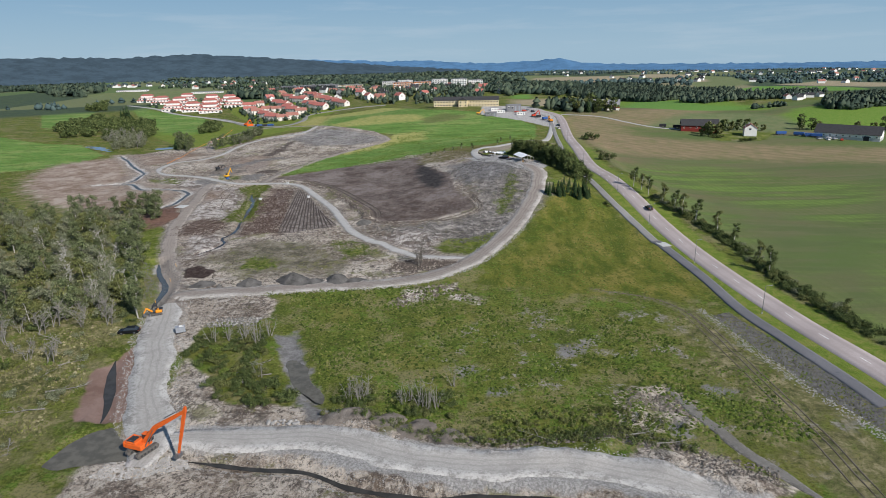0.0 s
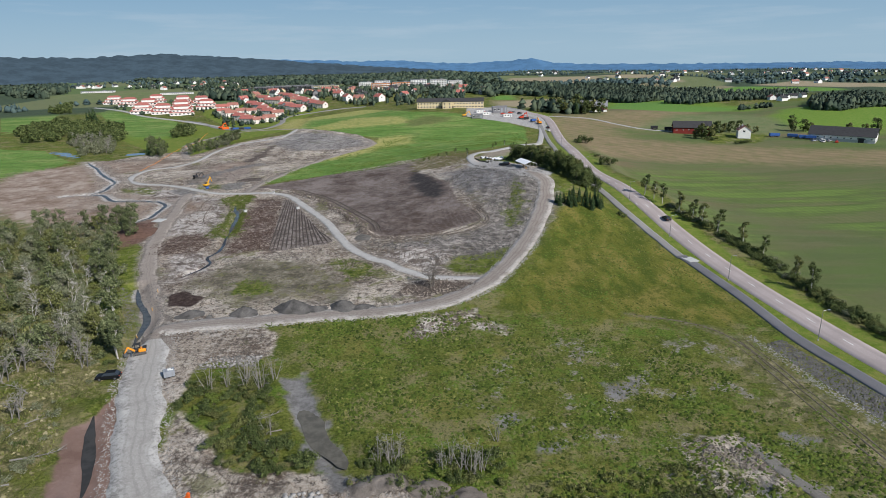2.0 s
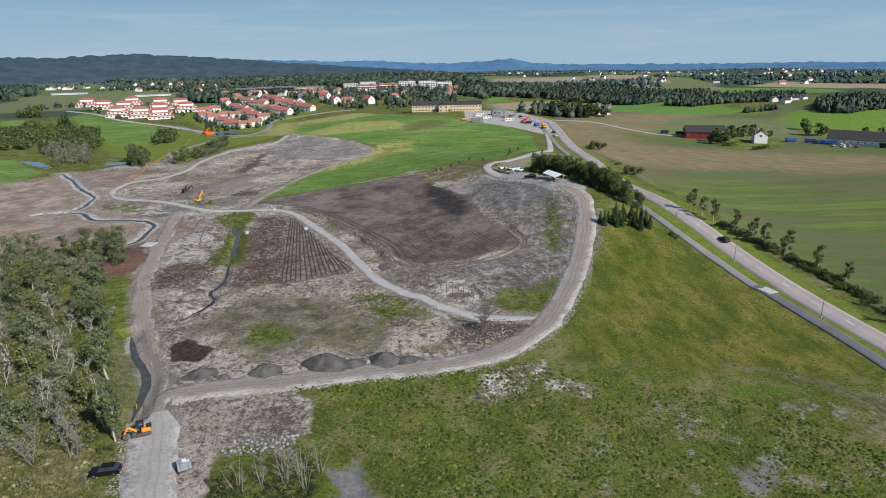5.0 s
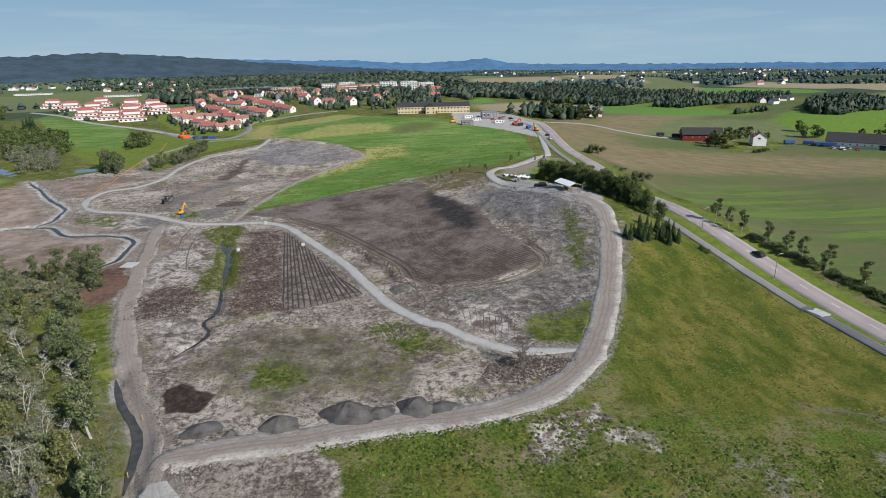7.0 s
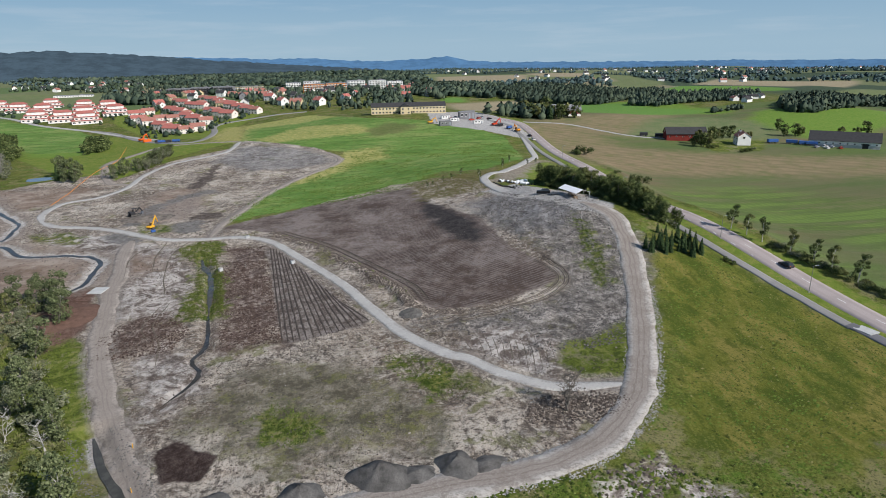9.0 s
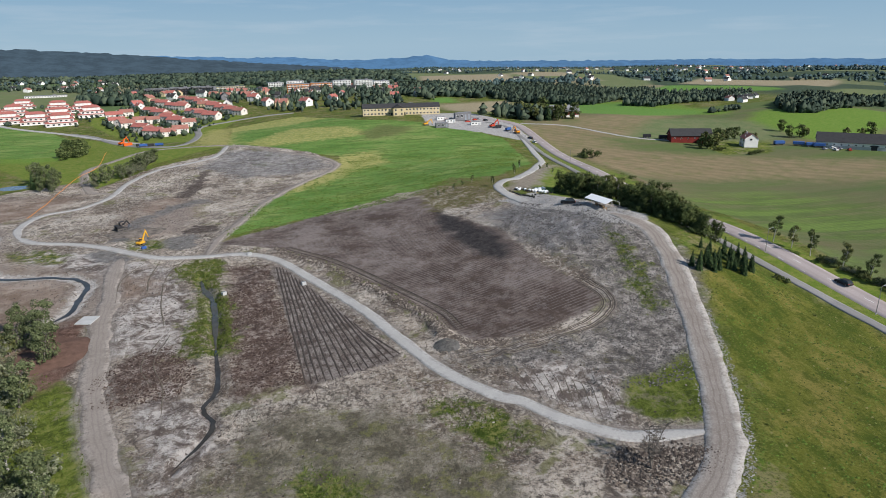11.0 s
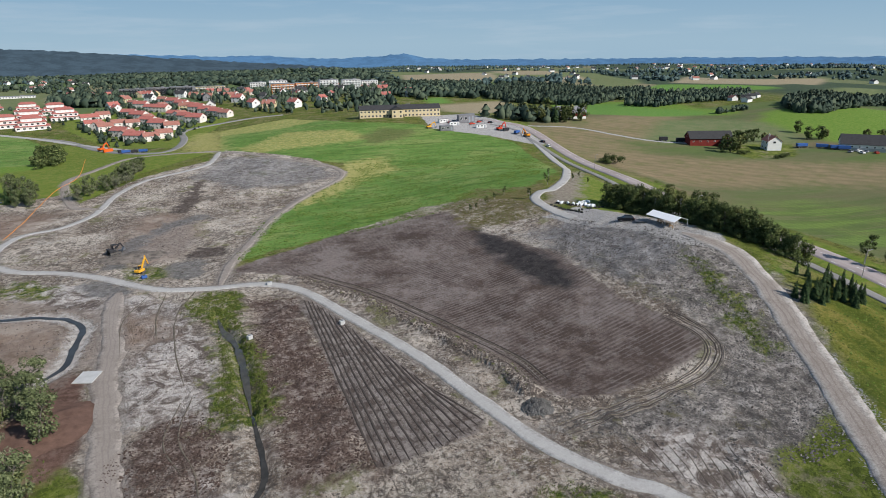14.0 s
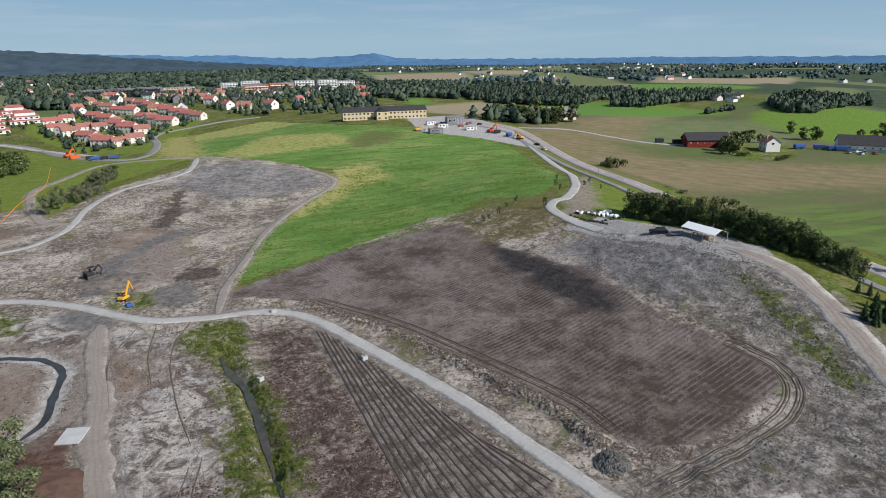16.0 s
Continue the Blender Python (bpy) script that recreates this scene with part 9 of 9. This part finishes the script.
def make_wagon(paint, label, length=7.0):
    def make():
        ob = thing("farm_wagon", label, "wagon", "farm wagons")
        part("bed", Mesh().box((0, 0, 1.0), (length, 2.4, 0.25), 0.04), M_DARK, ob)
        part("load_box", Mesh().box((0, 0, 2.0), (length * 0.98, 2.4, 1.8), 0.08), paint, ob)
        for x in (-length * 0.3, -length * 0.12, length * 0.32):
            for y in (-1.05, 1.05):
                wheel(ob, x, y, 0.5, 0.32)
        part("drawbar", Mesh().tube((length / 2, 0, 0.9), (length / 2 + 1.6, 0, 0.6), 0.07), M_STEEL, ob)
        return ob
    return Stamp(make)


WAGON_BLUE = make_wagon(M_BLUE, "blue covered farm wagon parked in the yard")
for x, y, t in ((254, 463, -10), (264, 457, -40), (269, 451, -30), (272, 448, -35)):
    WAGON_BLUE.at(x, y, t)
WAGON_DARK = make_wagon(M_DARK, "dark farm wagon parked beside the barn", 5.5)
for x, y, t in ((180, 505, -20), (189, 499, -10)):
    WAGON_DARK.at(x, y, t)
CARS = [make_car(M_WHITE, "white car parked on gravel"), make_car(M_GREYP, "grey car parked on gravel"), make_car(M_BLACK, "dark car parked on gravel"), make_car(M_RED, "red car parked on gravel")]
for x, y, t in ((276, 441, 10), (279, 438, 30), (273, 436, 80), (281, 433, 60), (270, 441, 20), (62, 606, 0), (66, 608, 5), (70, 610, 0), (74, 612, 3), (60, 598, 90), (56, 600, 85), (80, 600, 40), (84, 604, 45), (88, 596, 30), (72, 592, 10), (98, 520, 100), (96, 506, 95)):
    rb.choice(CARS).at(x, y, t)


def make_cabin(paint, label):
    def make():
        ob = thing("site_cabin", label, "cabin", "site cabins")
        wl_ = part("wall", Mesh().box((0, 0, 1.35), (7.5, 2.8, 2.6), 0.08), paint, ob)
        for x in (-2.2, 0.4):
            window(wl_, x, -1.4, 1.6, 1.3, 1.0, "y")
        part("door", Mesh().box((2.6, -1.42, 1.1), (0.95, 0.08, 2.0), 0.02), M_GREYP, wl_)
        part("roof", Mesh().box((0, 0, 2.72), (7.7, 3.0, 0.14), 0.04), M_ROOF_GREY, ob)
        return ob
    return Stamp(make)


CABIN_D, CABIN_W = make_cabin(M_GREYWALL, "dark site cabin on the gravel yard"), make_cabin(M_WHITE, "white site cabin on the gravel yard")
CABIN_D.at(46, 572, 0, 1.3)
for x, y, t in ((68, 600, 5), (72, 604, 5)):
    CABIN_D.at(x, y, t, 1.4, 1.6)
for x, y, t in ((57, 590, 0), (74, 577, -5), (52, 603, 10)):
    CABIN_W.at(x, y, t)
make_excavator(M_RED, "red crawler excavator at the edge of the yard", (0.7, 0, 2.0), (2.6, 0, 4.4), (4.4, 0, 5.2), (5.6, 0, 1.6), 0).at(85, 566, 20, 1.0)
make_excavator(M_YELLOW, "yellow crawler excavator working below the school", (0.7, 0, 2.0), (2.6, 0, 4.2), (4.6, 0, 4.6), (6.0, 0, 1.2), 0).at(36, 582, 10, 0.9)
make_excavator(M_AMBER, "brown crawler excavator beside the road", (0.7, 0, 2.0), (2.6, 0, 4.2), (4.6, 0, 4.6), (6.0, 0, 1.2), 0).at(95, 540, 100, 1.0)
for x, y, p, t in ((88, 562, 1, 0), (92, 551, 0, 40), (-172, 596, 0, 20), (-166, 592, 1, 10), (-160, 590, 0, 0), (-176, 602, 1, 30)):
    (WAGON_BLUE, WAGON_DARK)[p].at(x, y, t, 0.8, label="small truck parked at the roadside works")
make_excavator(M_ORANGE, "orange crawler excavator at the village roadworks", (0.7, 0, 2.0), (2.6, 0, 4.2), (4.6, 0, 4.6), (6.0, 0, 1.2), 0).at(-194, 628, 60, 1.1)
skip = thing("skip", "orange steel skip at the village roadworks", "skip")
part("body", Mesh().box((0, 0, 1.2), (6, 2.6, 2.2), 0.15, None, (1.06, 1.06)), M_ORANGE, skip)
part("skid", Mesh().box((0, 0, 0.08), (5.6, 1.6, 0.16), 0.02), M_DARK, skip)
skip.matrix_basis = pose(-188, 618, hgt(-188, 618), 0, 0, 30)
GREENHOUSE = make_slab(60, 16, 1, M_WHITE, "long low white industrial hall", "industrial_hall")
for x, y in ((-640, 1330), (-470, 1290)):
    GREENHOUSE.at(x, y, 10, 1.0)


# ---- rows of planters and bags beside the turning path ----
def planter_at(x, y, turn):
    ob = thing("plant_crate", "dark plastic crate of young plants on bare gravel", "crate", "plant crates")
    part("crate", Mesh().box((0, 0, 0.22), (0.8, 0.6, 0.44), 0.03), M_DARK, ob)
    part("plant", sprays(random.Random(5), [(0, 0, 0.55, 0.3)], 22, 0.1), M_LEAF, ob)
    ob.matrix_basis = pose(x, y, hgt(x, y), 0, 0, turn)


rb = random.Random(77)
for a, b in (((20.8, 338.9), (24.0, 329.5)), ((23.3, 328.1), (35.6, 327.3)), ((21.8, 333.9), (25.6, 324.0))):
    n = int(math.hypot(b[0] - a[0], b[1] - a[1]) / 1.5)
    for k in range(n + 1):
        planter_at(a[0] + (b[0] - a[0]) * k / n + rb.uniform(-0.3, 0.3), a[1] + (b[1] - a[1]) * k / n + rb.uniform(-0.3, 0.3), rb.uniform(0, 90))
for x, y in scatter([(28.8, 338.2), (35.3, 337.6), (32.5, 331.5), (26.8, 333.4)], 14, 78, 1.0):
    bag = thing("bulk_bag", "white bulk bag filled with soil", "bag", "bulk bags")
    part("bag", Mesh().box((0, 0, 0.45), (0.95, 0.95, 0.9), 0.2), M_TENT, bag)
    part("strap", Mesh().tube((-0.3, 0, 0.9), (0, 0, 1.1), 0.03, None, 5).tube((0, 0, 1.1), (0.3, 0, 0.9), 0.03, None, 5), M_WHITE, bag)
    bag.matrix_basis = pose(x, y, hgt(x, y), 0, 0, rb.uniform(0, 90))


# ---- street lamps and the silt hose ----
def make_lamp():
    def make():
        ob = thing("street_lamp", "slim grey steel street lamp beside the road", "street lamp", "street lamps")
        part("pole", Mesh().tube((0, 0, 0), (0, 0, 7.6), 0.09, 0.05, 8), M_STEEL, ob)
        part("arm", Mesh().tube((0, 0, 7.6), (1.1, 0, 7.8), 0.04, 0.03, 6), M_STEEL, ob)
        part("lamp_head", Mesh().box((1.35, 0, 7.8), (0.6, 0.26, 0.12), 0.04), M_GREYP, ob)
        part("base", Mesh().tube((0, 0, 0), (0, 0, 0.5), 0.14, 0.12, 8), M_CONCRETE, ob)
        return ob
    return Stamp(make)


LAMP = make_lamp()
for x, y in ((87.8, 107), (81.4, 145), (79.0, 183), (76.9, 221), (75.4, 259), (76.5, 330), (88, 430)):
    LAMP.at(x, y, 0)
hose = Mesh()
hp = resample([(-176, 395), (-177, 413), (-182, 478), (-180, 513), (-194, 584)], 3.0)
pts_ = [(float(p[0]), float(p[1]), hgt(float(p[0]), float(p[1])) + 0.15) for p in hp]
for a, b in zip(pts_, pts_[1:]):
    hose.tube(a, b, 0.13, None, 6, False)
ho = mesh_object("silt_hose", hose.v, hose.f, M_SILT)
tagged(ho, "long orange silt hose laid over the ground", "hose")
for x, y in ((-84, 178), (-86.5, 189), (-80.6, 160)):
    mk = thing("marker_post", "short yellow marker post beside the haul road", "post", "marker posts")
    part("post", Mesh().tube((0, 0, 0), (0, 0, 1.1), 0.07, 0.07, 8), M_YELLOW, mk)
    part("cap", Mesh().tube((0, 0, 1.1), (0, 0, 1.18), 0.08, 0.03, 8), M_WHITE, mk)
    mk.matrix_basis = pose(x, y, hgt(x, y))
